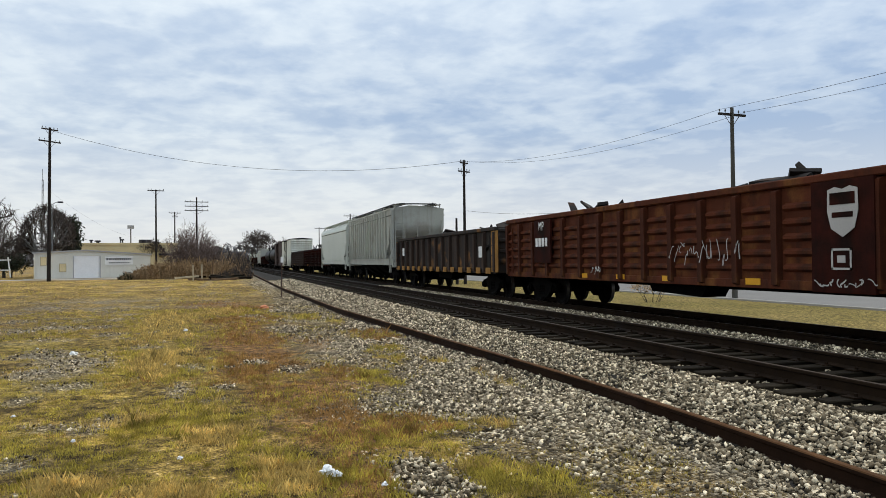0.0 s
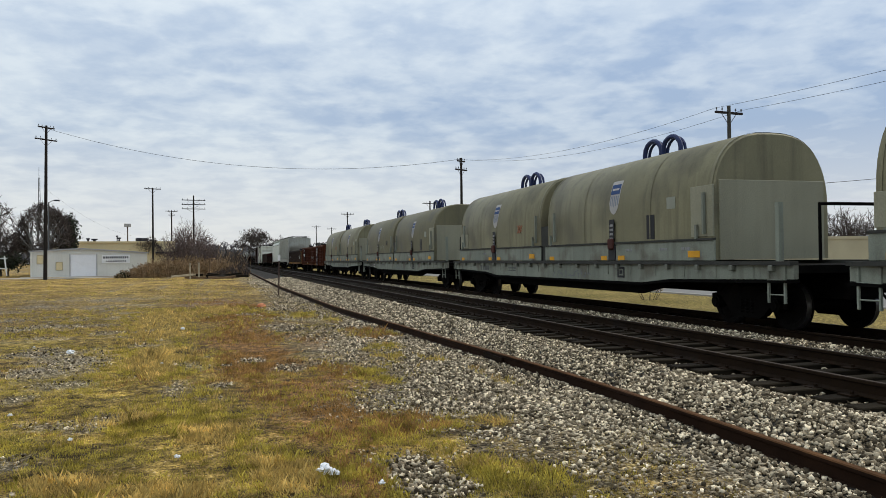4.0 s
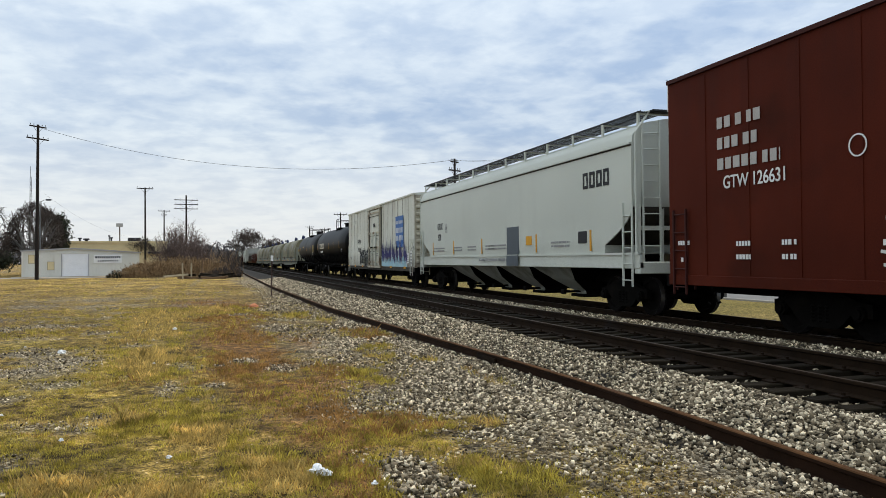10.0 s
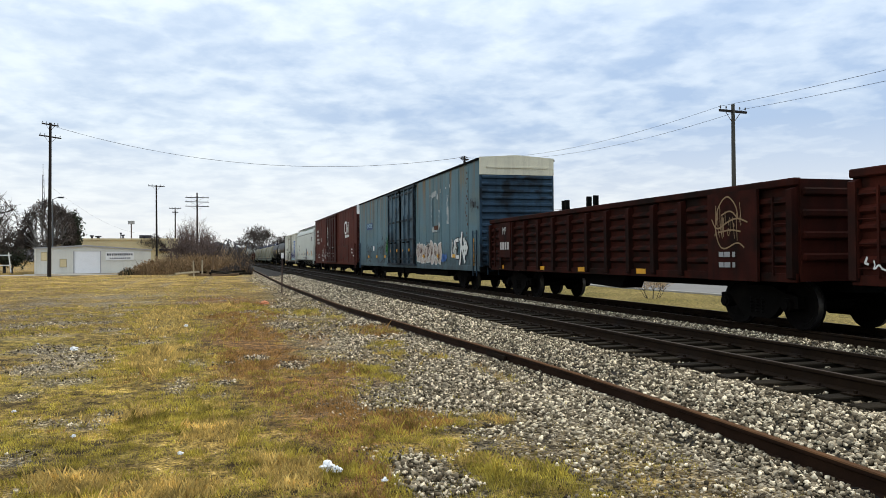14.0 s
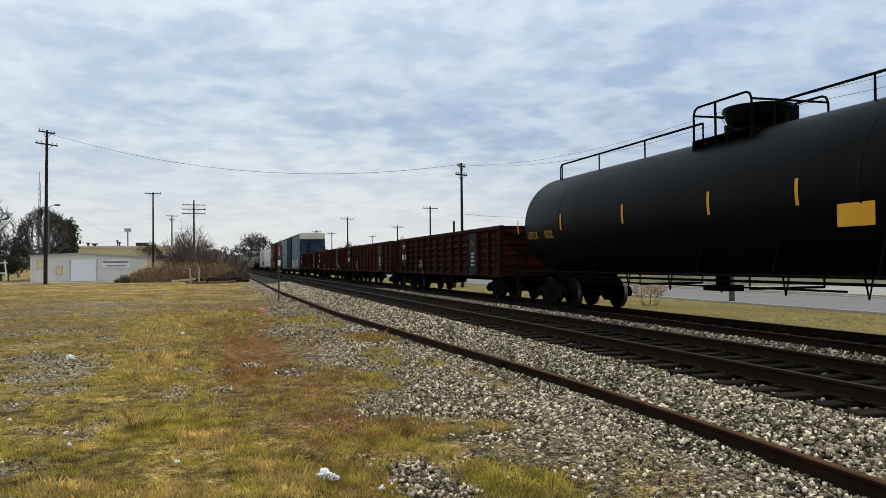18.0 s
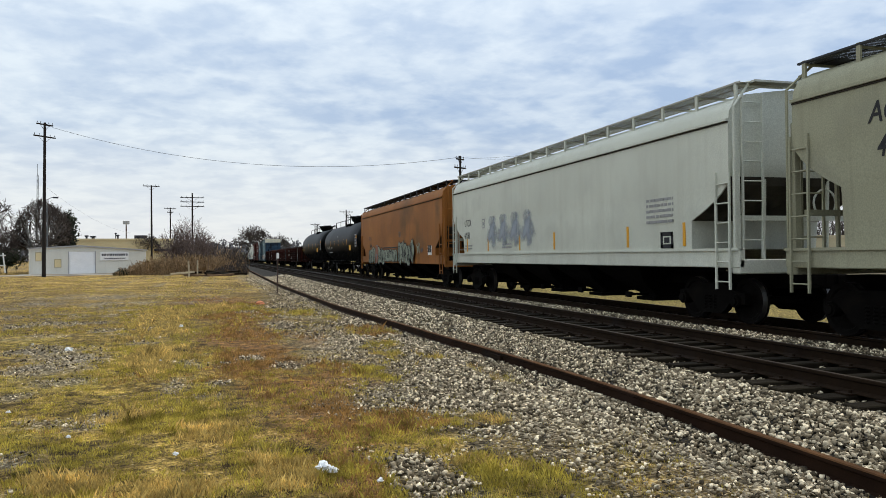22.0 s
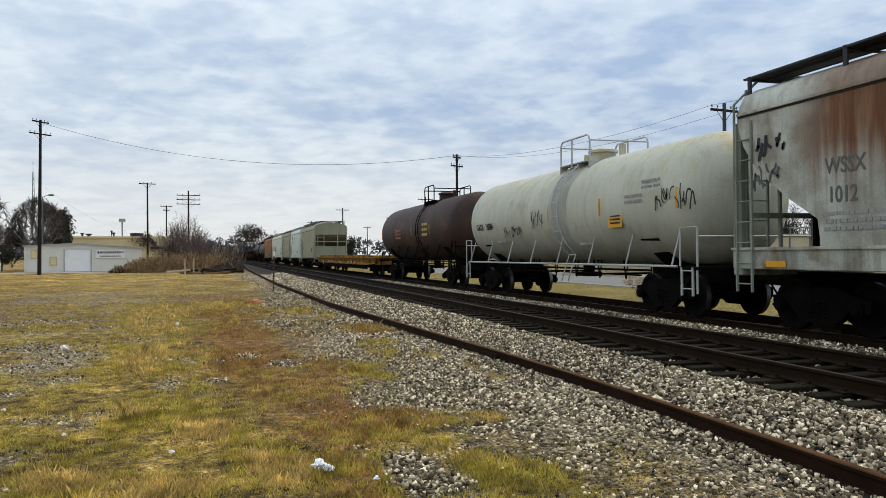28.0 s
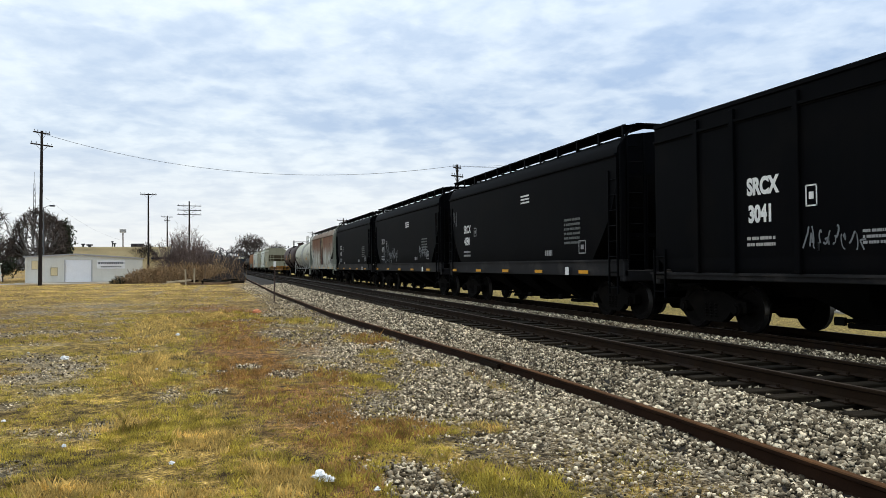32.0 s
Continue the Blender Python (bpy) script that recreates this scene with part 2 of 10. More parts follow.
M["concrete"] = material("pale_concrete", (0.34, 0.32, 0.285), 0.9, vary=0.15, scale=0.4, world_space=True)
M["pole_wood"] = material("weathered_pole_wood", (0.022, 0.018, 0.016), 0.9, vary=0.3, scale=2, stretch=(3, 3, 0.4), bump=0.3)
M["insulator"] = plain("grey_insulator", (0.10, 0.105, 0.11), 0.5)
M["wire"] = plain("wire", (0.04, 0.04, 0.045), 0.6)
M["white_wall"] = material("white_metal_siding", (0.64, 0.63, 0.565), 0.55, vary=0.08, scale=0.5, streak=0.12, streak_colour=(0.4, 0.36, 0.3))
M["door_white"] = material("white_overhead_door", (0.78, 0.79, 0.80), 0.5, vary=0.05)
M["tan_wall"] = material("tan_stucco", (0.66, 0.55, 0.32), 0.85, vary=0.1, scale=0.4)
M["grey_roof"] = material("grey_roof", (0.35, 0.35, 0.35), 0.8, vary=0.15)
M["glass"] = plain("dark_window_glass", (0.03, 0.035, 0.04), 0.12)
M["red_wall"] = material("red_painted_wall", (0.30, 0.035, 0.035), 0.7, vary=0.1)
M["cream_wall"] = material("cream_wall", (0.40, 0.345, 0.22), 0.8, vary=0.1, scale=0.5)
M["dark_sign"] = plain("dark_sign_paint", (0.03, 0.03, 0.04), 0.5)
M["bark"] = material("grey_bark", (0.07, 0.06, 0.052), 0.95, vary=0.35, scale=3, bump=0.5)
M["pale_bark"] = material("pale_grey_bark", (0.20, 0.19, 0.175), 0.95, vary=0.3, scale=3, bump=0.4)
M["weed_grey"] = material("grey_brown_twig", (0.15, 0.112, 0.098), 0.95, vary=0.3, per_island=0.35, bump=0)
M["pole_grey"] = material("weathered_grey_pole_wood", (0.075, 0.072, 0.062), 0.9, vary=0.3, scale=2, stretch=(3, 3, 0.4), bump=0.3)
M["twig"] = material("bare_twig", (0.075, 0.06, 0.052), 0.95, vary=0.3, per_island=0.35, bump=0)
M["leaf_dark"] = material("dark_winter_leaf", (0.022, 0.028, 0.016), 0.85, vary=0.3, per_island=0.5, bump=0)
M["leaf_brown"] = material("brown_dry_leaf", (0.24, 0.155, 0.08), 0.9, vary=0.3, per_island=0.5, bump=0)
M["weed_brown"] = material("brown_brush", (0.31, 0.215, 0.12), 0.95, vary=0.3, per_island=0.45, bump=0)
M["straw"] = material("dry_grass_blade", (0.70, 0.50, 0.165), 0.9, spec=0.08, vary=0.75, scale=3.0, per_island=0.36, bump=0, world_space=True)
M["straw_brown"] = material("brown_grass_blade", (0.43, 0.25, 0.085), 0.9, spec=0.08, vary=0.75, scale=3.0, per_island=0.36, bump=0, world_space=True)
M["grass_green"] = material("olive_grass_blade", (0.54, 0.435, 0.085), 0.9, spec=0.08, vary=0.75, scale=3.0, per_island=0.36, bump=0, world_space=True)
M["orange_plastic"] = plain("faded_orange_plastic", (0.62, 0.24, 0.12), 0.6)
M["white_plastic"] = plain("white_plastic", (0.75, 0.77, 0.78), 0.4)
M["timber"] = material("old_timber", (0.17, 0.11, 0.065), 0.9, vary=0.3)
M["white_paint"] = plain("white_paint", (0.75, 0.75, 0.73), 0.6)
M["steel_post"] = material("rusty_steel_post", (0.09, 0.06, 0.05), 0.8, 0.3, vary=0.3)


def mixed_stones():
    """Broken stone from near white to dark, one tone to each piece."""
    m = M["ballast_stone"]
    nt = m.node_tree
    n, link = nt.nodes.new, nt.links.new
    bsdf = nt.nodes["Principled BSDF"]
    base = bsdf.inputs["Base Color"].links[0].from_socket
    tone = n("ShaderNodeValToRGB")
    ramp = tone.color_ramp
    for k, (p, c) in enumerate(((0.0, (0.10, 0.09, 0.075)), (0.34, (0.46, 0.42, 0.36)), (0.68, (0.95, 0.91, 0.84)), (1.0, (2.75, 2.72, 2.6)))):
        e = ramp.elements[k] if k < 2 else ramp.elements.new(p)
        e.position, e.color = p, (*c, 1)
    link(n("ShaderNodeNewGeometry").outputs["Random Per Island"], tone.inputs["Fac"])
    x = n("ShaderNodeMix")
    x.data_type, x.blend_type = "RGBA", "MULTIPLY"
    x.inputs["Factor"].default_value = 1.0
    link(base, x.inputs["A"]), link(tone.outputs["Color"], x.inputs["B"])
    link(x.outputs["Result"], bsdf.inputs["Base Color"])


mixed_stones()


def ground_material(name, right_side=False):
    """Dry lawn: straw, brown and olive patches over pale soil, gravel where it thins out."""
    m = bpy.data.materials.new(name)
    m.use_nodes = True
    nt = m.node_tree
    n, link = nt.nodes.new, nt.links.new
    bsdf = nt.nodes["Principled BSDF"]
    bsdf.inputs["Roughness"].default_value = 0.95
    bsdf.inputs["Specular IOR Level"].default_value = 0.1
    pos = n("ShaderNodeNewGeometry").outputs["Position"]

    def nz(s, d, w):
        t = n("ShaderNodeTexNoise")
        t.noise_dimensions = "4D"
        t.inputs["W"].default_value, t.inputs["Scale"].default_value, t.inputs["Detail"].default_value = w, s, d
        link(pos, t.inputs["Vector"])
        return t.outputs["Fac"]

    def ramp(v, lo, hi):
        r = n("ShaderNodeMapRange")
        r.inputs["From Min"].default_value, r.inputs["From Max"].default_value = lo, hi
        link(v, r.inputs["Value"])
        return r.outputs[0]

    def mix(a, b, f, blend="MIX"):
        x = n("ShaderNodeMix")
        x.data_type, x.blend_type = "RGBA", blend
        for key, v in (("A", a), ("B", b), ("Factor", f)):
            if isinstance(v, tuple):
                x.inputs[key].default_value = (*v, 1)
            elif isinstance(v, (int, float)):
                x.inputs[key].default_value = v
            else:
                link(v, x.inputs[key])
        return x.outputs["Result"]

    if right_side:
        col = mix((0.135, 0.112, 0.030), (0.21, 0.162, 0.056), ramp(nz(0.25, 5, 1.0), 0.35, 0.65))
    else:
        col = mix((0.20, 0.145, 0.042), (0.13, 0.088, 0.033), ramp(nz(0.22, 6, 1.0), 0.42, 0.62))
        # mottling that paints shade between grass tufts into the ground colour
        col = mix(col, mix((0.35, 0.34, 0.36), (1.3, 1.3, 1.3), ramp(nz(3.4, 7, 8.0), 0.38, 0.60)), 1.0, "MULTIPLY")
        col = mix(col, (0.17, 0.142, 0.032), ramp(nz(0.5, 5, 5.0), 0.54, 0.70))
        # pale grit showing through
        col = mix(col, (0.34, 0.30, 0.23), ramp(nz(21, 5, 15.0), 0.62, 0.72))
        along = n("ShaderNodeSeparateXYZ")
        link(pos, along.inputs[0])
        col = mix(col, (0.36, 0.255, 0.085), ramp(along.outputs[1], 26, 60))
        col = mix(col, mix((0.55, 0.55, 0.58), (1.3, 1.28, 1.2), ramp(nz(0.9, 7, 27.0), 0.38, 0.60)), 1.0, "MULTIPLY")
        far = n("ShaderNodeMath")
        far.operation = "MULTIPLY"
        link(ramp(along.outputs[1], 16, 30), far.inputs[0]), link(ramp(nz(0.45, 7, 12.0), 0.42, 0.62), far.inputs[1])
        col = mix(col, (0.13, 0.088, 0.032), far.outputs[0])
        rank = n("ShaderNodeAttribute")
        rank.attribute_name = "brown"
        col = mix(col, mix((0.085, 0.05, 0.024), (0.22, 0.118, 0.042), ramp(nz(5.0, 6, 19.0), 0.36, 0.62)), rank.outputs["Fac"])
        cover = n("ShaderNodeAttribute")
        cover.attribute_name = "gravel"
        # the dark tone paints the shade between loose stones
        stony = mix((0.045, 0.038, 0.028), (0.42, 0.38, 0.30), ramp(nz(26, 4, 6.0), 0.44, 0.62))
        col = mix(col, stony, cover.outputs["Fac"])
    col = mix(col, mix((0.25, 0.25, 0.25), (1.7, 1.7, 1.7), ramp(nz(7, 7, 2.0), 0.33, 0.67)), 1.0, "MULTIPLY")
    col = mix(col, mix((0.38, 0.36, 0.36), (1.65, 1.6, 1.5), ramp(nz(34, 5, 23.0), 0.40, 0.60)), 1.0, "MULTIPLY")
    link(col, bsdf.inputs["Base Color"])
    b = n("ShaderNodeBump")
    b.inputs["Strength"].default_value, b.inputs["Distance"].default_value = 0.7, 0.03
    link(nz(18, 6, 3.0), b.inputs["Height"])
    link(b.outputs[0], bsdf.inputs["Normal"])
    return m


M["lawn"] = ground_material("dry_lawn")
M["verge"] = ground_material("roadside_grass", True)

# ---- ground: lawn, embankment of the two tracks, lower ground beyond ----
B_X, B_TOP = 7.18, 0.39     # main track: centre line, rail top
C_X, C_TOP = 11.05, 0.284   # track of the train
RAIL_H = 0.17
FAR_Z = -0.6                # ground beyond the tracks


def ground_height(x, y):
    """Height of the natural ground."""
    if x < 12:
        z = 0.0
    elif x < 16.5:
        t = (x - 12) / 4.5
        z = FAR_Z * t * t * (3 - 2 * t)
    else:
        z = FAR_Z
    return z


def axis(fine, step, reach):
    a, b = fine
    v = list(np.arange(a, b + 1e-6, step))
    d, k = step * 2, []
    p = b
    while p < reach:
        p += d
        d *= 1.5
        v.append(p)
    p, d = a, step * 2
    while p > -reach:
        p -= d
        d *= 1.6
        v.insert(0, p)
    return v


def lawn_noise(x, y, s, seed):
    """Smooth value noise on arrays, 0 to 1."""
    rng = np.random.RandomState(seed)
    g = rng.rand(128, 128)
    u, v = np.asarray(x) * s + 37.3, np.asarray(y) * s + 11.9
    i, j = np.floor(u).astype(int), np.floor(v).astype(int)
    a, b = u - i, v - j
    a, b = a * a * (3 - 2 * a), b * b * (3 - 2 * b)
    i, j, i1, j1 = i % 128, j % 128, (i + 1) % 128, (j + 1) % 128
    return (g[i, j] * (1 - a) + g[i1, j] * a) * (1 - b) + (g[i, j1] * (1 - a) + g[i1, j1] * a) * b


# bare, gravelly spots in the lawn: x, y, half widths
BARE = [(-5.2, 32, 3.6, 3.0), (-4.2, 27, 2.2, 1.2), (-5.6, 38, 3.5, 3.0), (-4.6, 22.5, 2.0, 1.0), (-3.9, 19.0, 1.4, 1.2), (-2.5, 14.0, 0.85, 1.9), (-2.9, 15.9, 1.0, 0.7), (-2.1, 11.9, 0.55, 0.5), (-6.5, 25, 2.0, 1.5),
        (-0.52, 10.9, 0.17, 0.95), (0.0, 11.0, 0.22, 0.4), (-2.42, 10.7, 0.25, 0.5), (-1.72, 7.5, 0.2, 0.4), (-1.45, 6.35, 0.16, 0.25), (-1.0, 31.5, 0.9, 0.9), (-7.5, 16.5, 1.5, 0.8), (-3.6, 10.8, 0.6, 0.5),
        (1.55, 5.75, 0.30, 0.75), (2.5, 9.6, 0.55, 1.3), (2.35, 14.8, 0.5, 2.4), (2.9, 18.0, 0.6, 1.4), (1.6, 20.5, 0.55, 2.6), (0.9, 24.5, 0.5, 1.2), (2.2, 27.5, 0.7, 4.0), (3.0, 37, 1.0, 7.0), (1.0, 12.4, 0.25, 0.5), (0.5, 13.6, 0.3, 0.5)]


# rank rust-brown growth, tall yellow growth, and tufts that grow in the ballast
RANK = [(0.55, 13.5, 0.75, 3.0), (0.5, 18.0, 1.0, 4.0), (0.6, 24.0, 1.2, 3.5), (1.0, 29.5, 1.3, 2.2), (1.05, 9.7, 0.75, 2.0), (1.30, 7.6, 0.65, 1.1), (1.05, 6.2, 0.32, 1.2), (1.75, 7.9, 0.5, 0.8), (1.75, 11.6, 0.45, 1.5), (3.3, 17.3, 0.55, 1.7), (1.9, 16.3, 0.4, 1.6), (-0.3, 33, 1.5, 3.0)]
TALL = [(-1.0, 14.5, 0.65, 3.0), (-1.35, 19.5, 0.85, 4.5), (-1.5, 25.0, 1.1, 4.5), (0.0, 27.5, 1.2, 2.0), (-0.1, 7.9, 0.45, 1.0), (0.45, 6.5, 0.35, 0.9), (-1.2, 6.6, 0.5, 0.6), (-0.4, 6.0, 0.5, 0.5), (-1.1, 8.9, 0.5, 0.5)]
TUFTS = [(2.20, 5.65, 0.42, 0.70), (3.70, 10.2, 0.16, 1.3), (1.85, 7.4, 0.55, 0.9), (3.25, 17.3, 0.6, 1.7), (2.15, 11.2, 0.35, 0.9), (3.0, 21.5, 0.3, 1.2), (3.45, 12.9, 0.2, 0.6), (2.75, 7.6, 0.25, 0.35), (2.8, 13.6, 0.3, 1.1), (3.1, 15.0, 0.35, 0.9), (2.5, 24.0, 0.4, 1.4)]


def zone(x, y, spots):
    """How far a place lies within ragged ellipses, 0 to 1."""
    x, y = np.asarray(x, float), np.asarray(y, float)
    rough = 0.8 * (lawn_noise(x, y, 1.3, 41) - 0.5) + 0.8 * (lawn_noise(x, y, 3.4, 42) - 0.5)
    v = np.zeros_like(x)
    for bx, by, rx, ry in spots:
        v = np.maximum(v, np.clip(1.3 - ((x - bx) / rx) ** 2 - ((y - by) / ry) ** 2 + rough, 0, 1))
    return v


def stone_cover(x, y):
    """How stony the ground is, 0 (grass) to 1 (ballast)."""
    x, y = np.asarray(x, float), np.asarray(y, float)
    edge = 2.45 + 0.016 * np.clip(y, 0, 30) + 1.9 * (lawn_noise(x, y, 0.45, 3) - 0.5) + 0.9 * (lawn_noise(x, y, 1.4, 4) - 0.5)
    side = np.clip((x - edge) / 2.7 + 0.5, 0, 1)
    rough = 0.7 * lawn_noise(x, y, 1.3, 8) + 0.5 * lawn_noise(x, y, 3.1, 9)
    bare = np.zeros_like(x)
    for bx, by, rx, ry in BARE:
        d = ((x - bx) / rx) ** 2 + ((y - by) / ry) ** 2
        bare = np.maximum(bare, np.clip(1.95 - d - 1.25 * rough, 0, 1))
    spots = np.clip((0.5 * lawn_noise(x, y, 0.9, 18) + 0.5 * lawn_noise(x, y, 2.7, 19) - 0.66) / 0.10, 0, 1) * 0.6
    tuft = zone(x, y, TUFTS) * np.clip(1.7 * lawn_noise(x, y, 4.5, 51) - 0.1, 0, 1)
    streaks = np.where(y > 17, np.clip(3.2 * (0.5 * lawn_noise(x, y, 0.8, 72) + 0.5 * lawn_noise(x, y, 2.2, 73) - 0.33), 0, 1), 1.0)
    return np.clip(np.maximum(np.maximum(side, bare * streaks * (0.45 + 0.5 * lawn_noise(x, y, 4.2, 71))), spots) - tuft, 0, 1)


def build_ground():
    xs, ys = axis((-12, 5), 0.2, 3000), axis((0, 40), 0.2, 3000)
    xs = sorted(set(xs) | {12.0, 13.0, 14.0, 15.0, 16.5})
    verts, faces = [], []
    for y in ys:
        for x in xs:
            near = abs(x) < 40 and -10 < y < 130
            bump = 0.05 * noise.noise((x * 0.35, y * 0.35, 0)) + 0.02 * noise.noise((x * 1.3, y * 1.3, 3)) if near and x < 3.5 else 0.0
            verts.append((x, y, ground_height(x, y) + bump))
    nx = len(xs)
    mats = []
    for j in range(len(ys) - 1):
        for i in range(nx - 1):
            faces.append((j * nx + i, j * nx + i + 1, (j + 1) * nx + i + 1, (j + 1) * nx + i))
            mats.append(1 if xs[i] > 12 else 0)
    me = bpy.data.meshes.new("ground")
    me.from_pydata(verts, [], faces)
    me.materials.append(M["lawn"]), me.materials.append(M["verge"])
    me.polygons.foreach_set("material_index", mats)
    me.polygons.foreach_set("use_smooth", [True] * len(faces))
    co = np.array(verts)
    att = me.attributes.new("gravel", "FLOAT", "POINT")
    att.data.foreach_set("value", np.where(co[:, 0] < 12, stone_cover(co[:, 0], co[:, 1]), 0).astype(np.float32))
    att = me.attributes.new("brown", "FLOAT", "POINT")
    att.data.foreach_set("value", np.where(co[:, 0] < 12, zone(co[:, 0], co[:, 1], RANK), 0).astype(np.float32))
    tagged(new("ground", me), "dry winter grass, straw yellow and brown, with bare gravelly patches", "ground", kind="structure")


build_ground()

# section through the ballast bed, from the lawn side to the far shoulder
BED = [(3.2, -0.06), (4.0, 0.0), (4.7, 0.04), (5.3, 0.13), (5.75, 0.17), (6.0, 0.14), (8.4, 0.14), (8.8, 0.22), (9.4, 0.23), (9.7, 0.08), (12.6, 0.10), (13.2, 0.06), (15.2, -0.45), (15.8, -0.7)]


def bed_height(x):
    for (xa, za), (xb, zb) in zip(BED, BED[1:]):
        if xa <= x <= xb:
            return za + (zb - za) * (x - xa) / (xb - xa)
    return 0.0


def build_bed():
    xs = [3.2 + 0.15 * i for i in range(int((15.8 - 3.2) / 0.15) + 1)]
    ys = list(np.arange(-12, 40, 0.2)) + list(np.arange(40, 120, 1.0)) + list(np.arange(120, 1500, 40.0))
    verts, faces, mats = [], [], []
    for y in ys:
        for x in xs:
            verts.append((x + 0.04 * noise.noise((x * 2, y * 2, 5)), y, bed_height(x) + 0.025 * noise.noise((x * 4, y * 4, 0)) * (x < 9.6)))
    nx = len(xs)
    for j in range(len(ys) - 1):
        for i in range(nx - 1):
            faces.append((j * nx + i, j * nx + i + 1, (j + 1) * nx + i + 1, (j + 1) * nx + i))
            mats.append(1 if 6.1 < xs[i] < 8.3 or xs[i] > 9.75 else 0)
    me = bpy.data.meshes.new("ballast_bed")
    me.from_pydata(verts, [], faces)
    me.materials.append(M["bed"]), me.materials.append(M["oily_shaded_stone"])
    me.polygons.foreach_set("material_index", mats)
    tagged(new("ballast_bed", me), "grey limestone ballast bed under two railway tracks", "ballast", kind="structure")


build_bed()

RAIL_SECTION = [(-0.07, 0), (0.07, 0), (0.07, 0.012), (0.012, 0.035), (0.009, 0.12), (0.036, 0.135), (0.036, 0.16), (0.028, 0.17), (-0.028, 0.17), (-0.036, 0.16), (-0.036, 0.135), (-0.009, 0.12), (-0.012, 0.035), (-0.07, 0.012)]


def rail_mesh(bm, path):
    """A rail along a list of (x, y, z) of its base."""
    rings = []
    for i, p in enumerate(path):
        a, b = Vector(path[max(i - 1, 0)]), Vector(path[min(i + 1, len(path) - 1)])
        d = (b - a).normalized()
        side = Vector((d.y, -d.x, 0)).normalized()
        rings.append([tuple(Vector(p) + side * x + Vector((0, 0, z))) for x, z in RAIL_SECTION])
    return loft(bm, rings)


def build_track(name, label, x, top, ties_near):
    track = thing(name, label, "railway track")
    base = top - RAIL_H
    for dx in (-0.753, 0.753):
        r = part("rail", rail_mesh(empty_bm(), [(x + dx, y, base) for y in (-60, 0, 60, 200, 600, 1400)]), M["rail_side"], track)
        r.data.materials.append(M["rail_top"])
        for p in r.data.polygons:
            if p.normal.z > 0.9 and p.center.z > base + 0.15:
                p.material_index = 1
    tie = box(empty_bm(), -1.3, 1.3, -0.115, 0.115, -0.18, 0.0, 0.012)
    me = bpy.data.meshes.new("tie")
    tie.to_mesh(me), tie.free()
    me.materials.append(M["tie"])
    rnd = random.Random(5)
    rest = empty_bm()
    y = 2.0
    while y < 160:
        dz, dy, rz = rnd.uniform(-0.01, 0.008), rnd.uniform(-0.03, 0.03), rnd.uniform(-1.2, 1.2)
        if ties_near and y < 80:
            part("tie", me, None, track, m=pose(x + rnd.uniform(-0.06, 0.06), y + dy, base + dz, 0, 0, rz))
        else:
            box(rest, x - 1.3, x + 1.3, y - 0.115, y + 0.115, base - 0.18, base + dz)
        y += 0.52
    part("farther_tie", rest, M["tie"], track, "creosoted ties farther along the track", kind="stuff")
    plates = empty_bm()
    y = 2.0
    while y < 40:
        for dx in (-0.753, 0.753):
            box(plates, x + dx - 0.18, x + dx + 0.18, y - 0.09, y + 0.09, base - 0.004, base + 0.014)
            for sx in (-0.10, 0.10):
                box(plates, x + dx + sx - 0.014, x + dx + sx + 0.014, y - 0.05, y - 0.02, base + 0.014, base + 0.045)
        y += 0.52
    part("tie_plate", plates, M["rail_side"], track, "rusty tie plates and spikes", kind="stuff")
    return track


build_track("main_track", "dark worn railway track on wooden ties in pale ballast", B_X, B_TOP, True)
build_track("siding_track", "rust-brown railway track that carries the freight train", C_X, C_TOP, False)

# a spare rail lying loose in the ballast beside the main track
LOOSE = [(4.25, -12), (4.32, 0), (4.37, 4.4), (4.45, 7), (4.40, 10.5), (4.18, 14), (4.0, 18), (3.82, 21.5), (3.62, 25), (3.55, 33), (3.42, 46), (3.5, 59), (3.65, 75), (3.75, 89), (3.9, 110)]


def build_loose_rail():
    path = []
    for y in np.arange(-12, 110, 0.75):
        x = float(np.interp(y, [p[1] for p in LOOSE], [p[0] for p in LOOSE]))
        x = float(np.mean([np.interp(y + d, [p[1] for p in LOOSE], [p[0] for p in LOOSE]) for d in (-2, -1, 0, 1, 2)]))
        path.append((x, float(y), 0.0))
    rail = thing("spare_rail", "long rusty spare rail lying in the ballast beside the main track", "rail")
    step = 32
    for i in range(0, len(path) - 1, step):
        piece = part("rail_length", rail_mesh(empty_bm(), path[i:i + step + 1]), M["rail_loose_shade"], rail)
        # upward faces of the head take the lighter, lit tone
        piece.data.materials.append(M["rail_loose_lit"])
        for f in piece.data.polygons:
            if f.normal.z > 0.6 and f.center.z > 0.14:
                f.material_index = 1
        if i:
            x, y, z = path[i]
            j = part("joint_bar", box(box(empty_bm(), x - 0.04, x - 0.012, y - 0.45, y + 0.45, 0.04, 0.12, 0.006), x + 0.012, x + 0.04, y - 0.45, y + 0.45, 0.04, 0.12, 0.006), M["rail_side"], rail)


build_loose_rail()

# ---- loose stones and grass ----
def scatter_mesh(name, label, category, verts, faces, mat):
    me = bpy.data.meshes.new(name)
    me.vertices.add(len(verts))
    me.vertices.foreach_set("co", np.asarray(verts, dtype=np.float32).ravel())
    k = faces.shape[1]
    me.loops.add(faces.size)
    me.loops.foreach_set("vertex_index", faces.astype(np.int32).ravel())
    me.polygons.add(len(faces))
    me.polygons.foreach_set("loop_start", np.arange(0, faces.size, k, dtype=np.int32))
    me.update(calc_edges=True)
    me.validate()
    me.materials.append(mat)
    return tagged(new(name, me), label, category, kind="stuff")


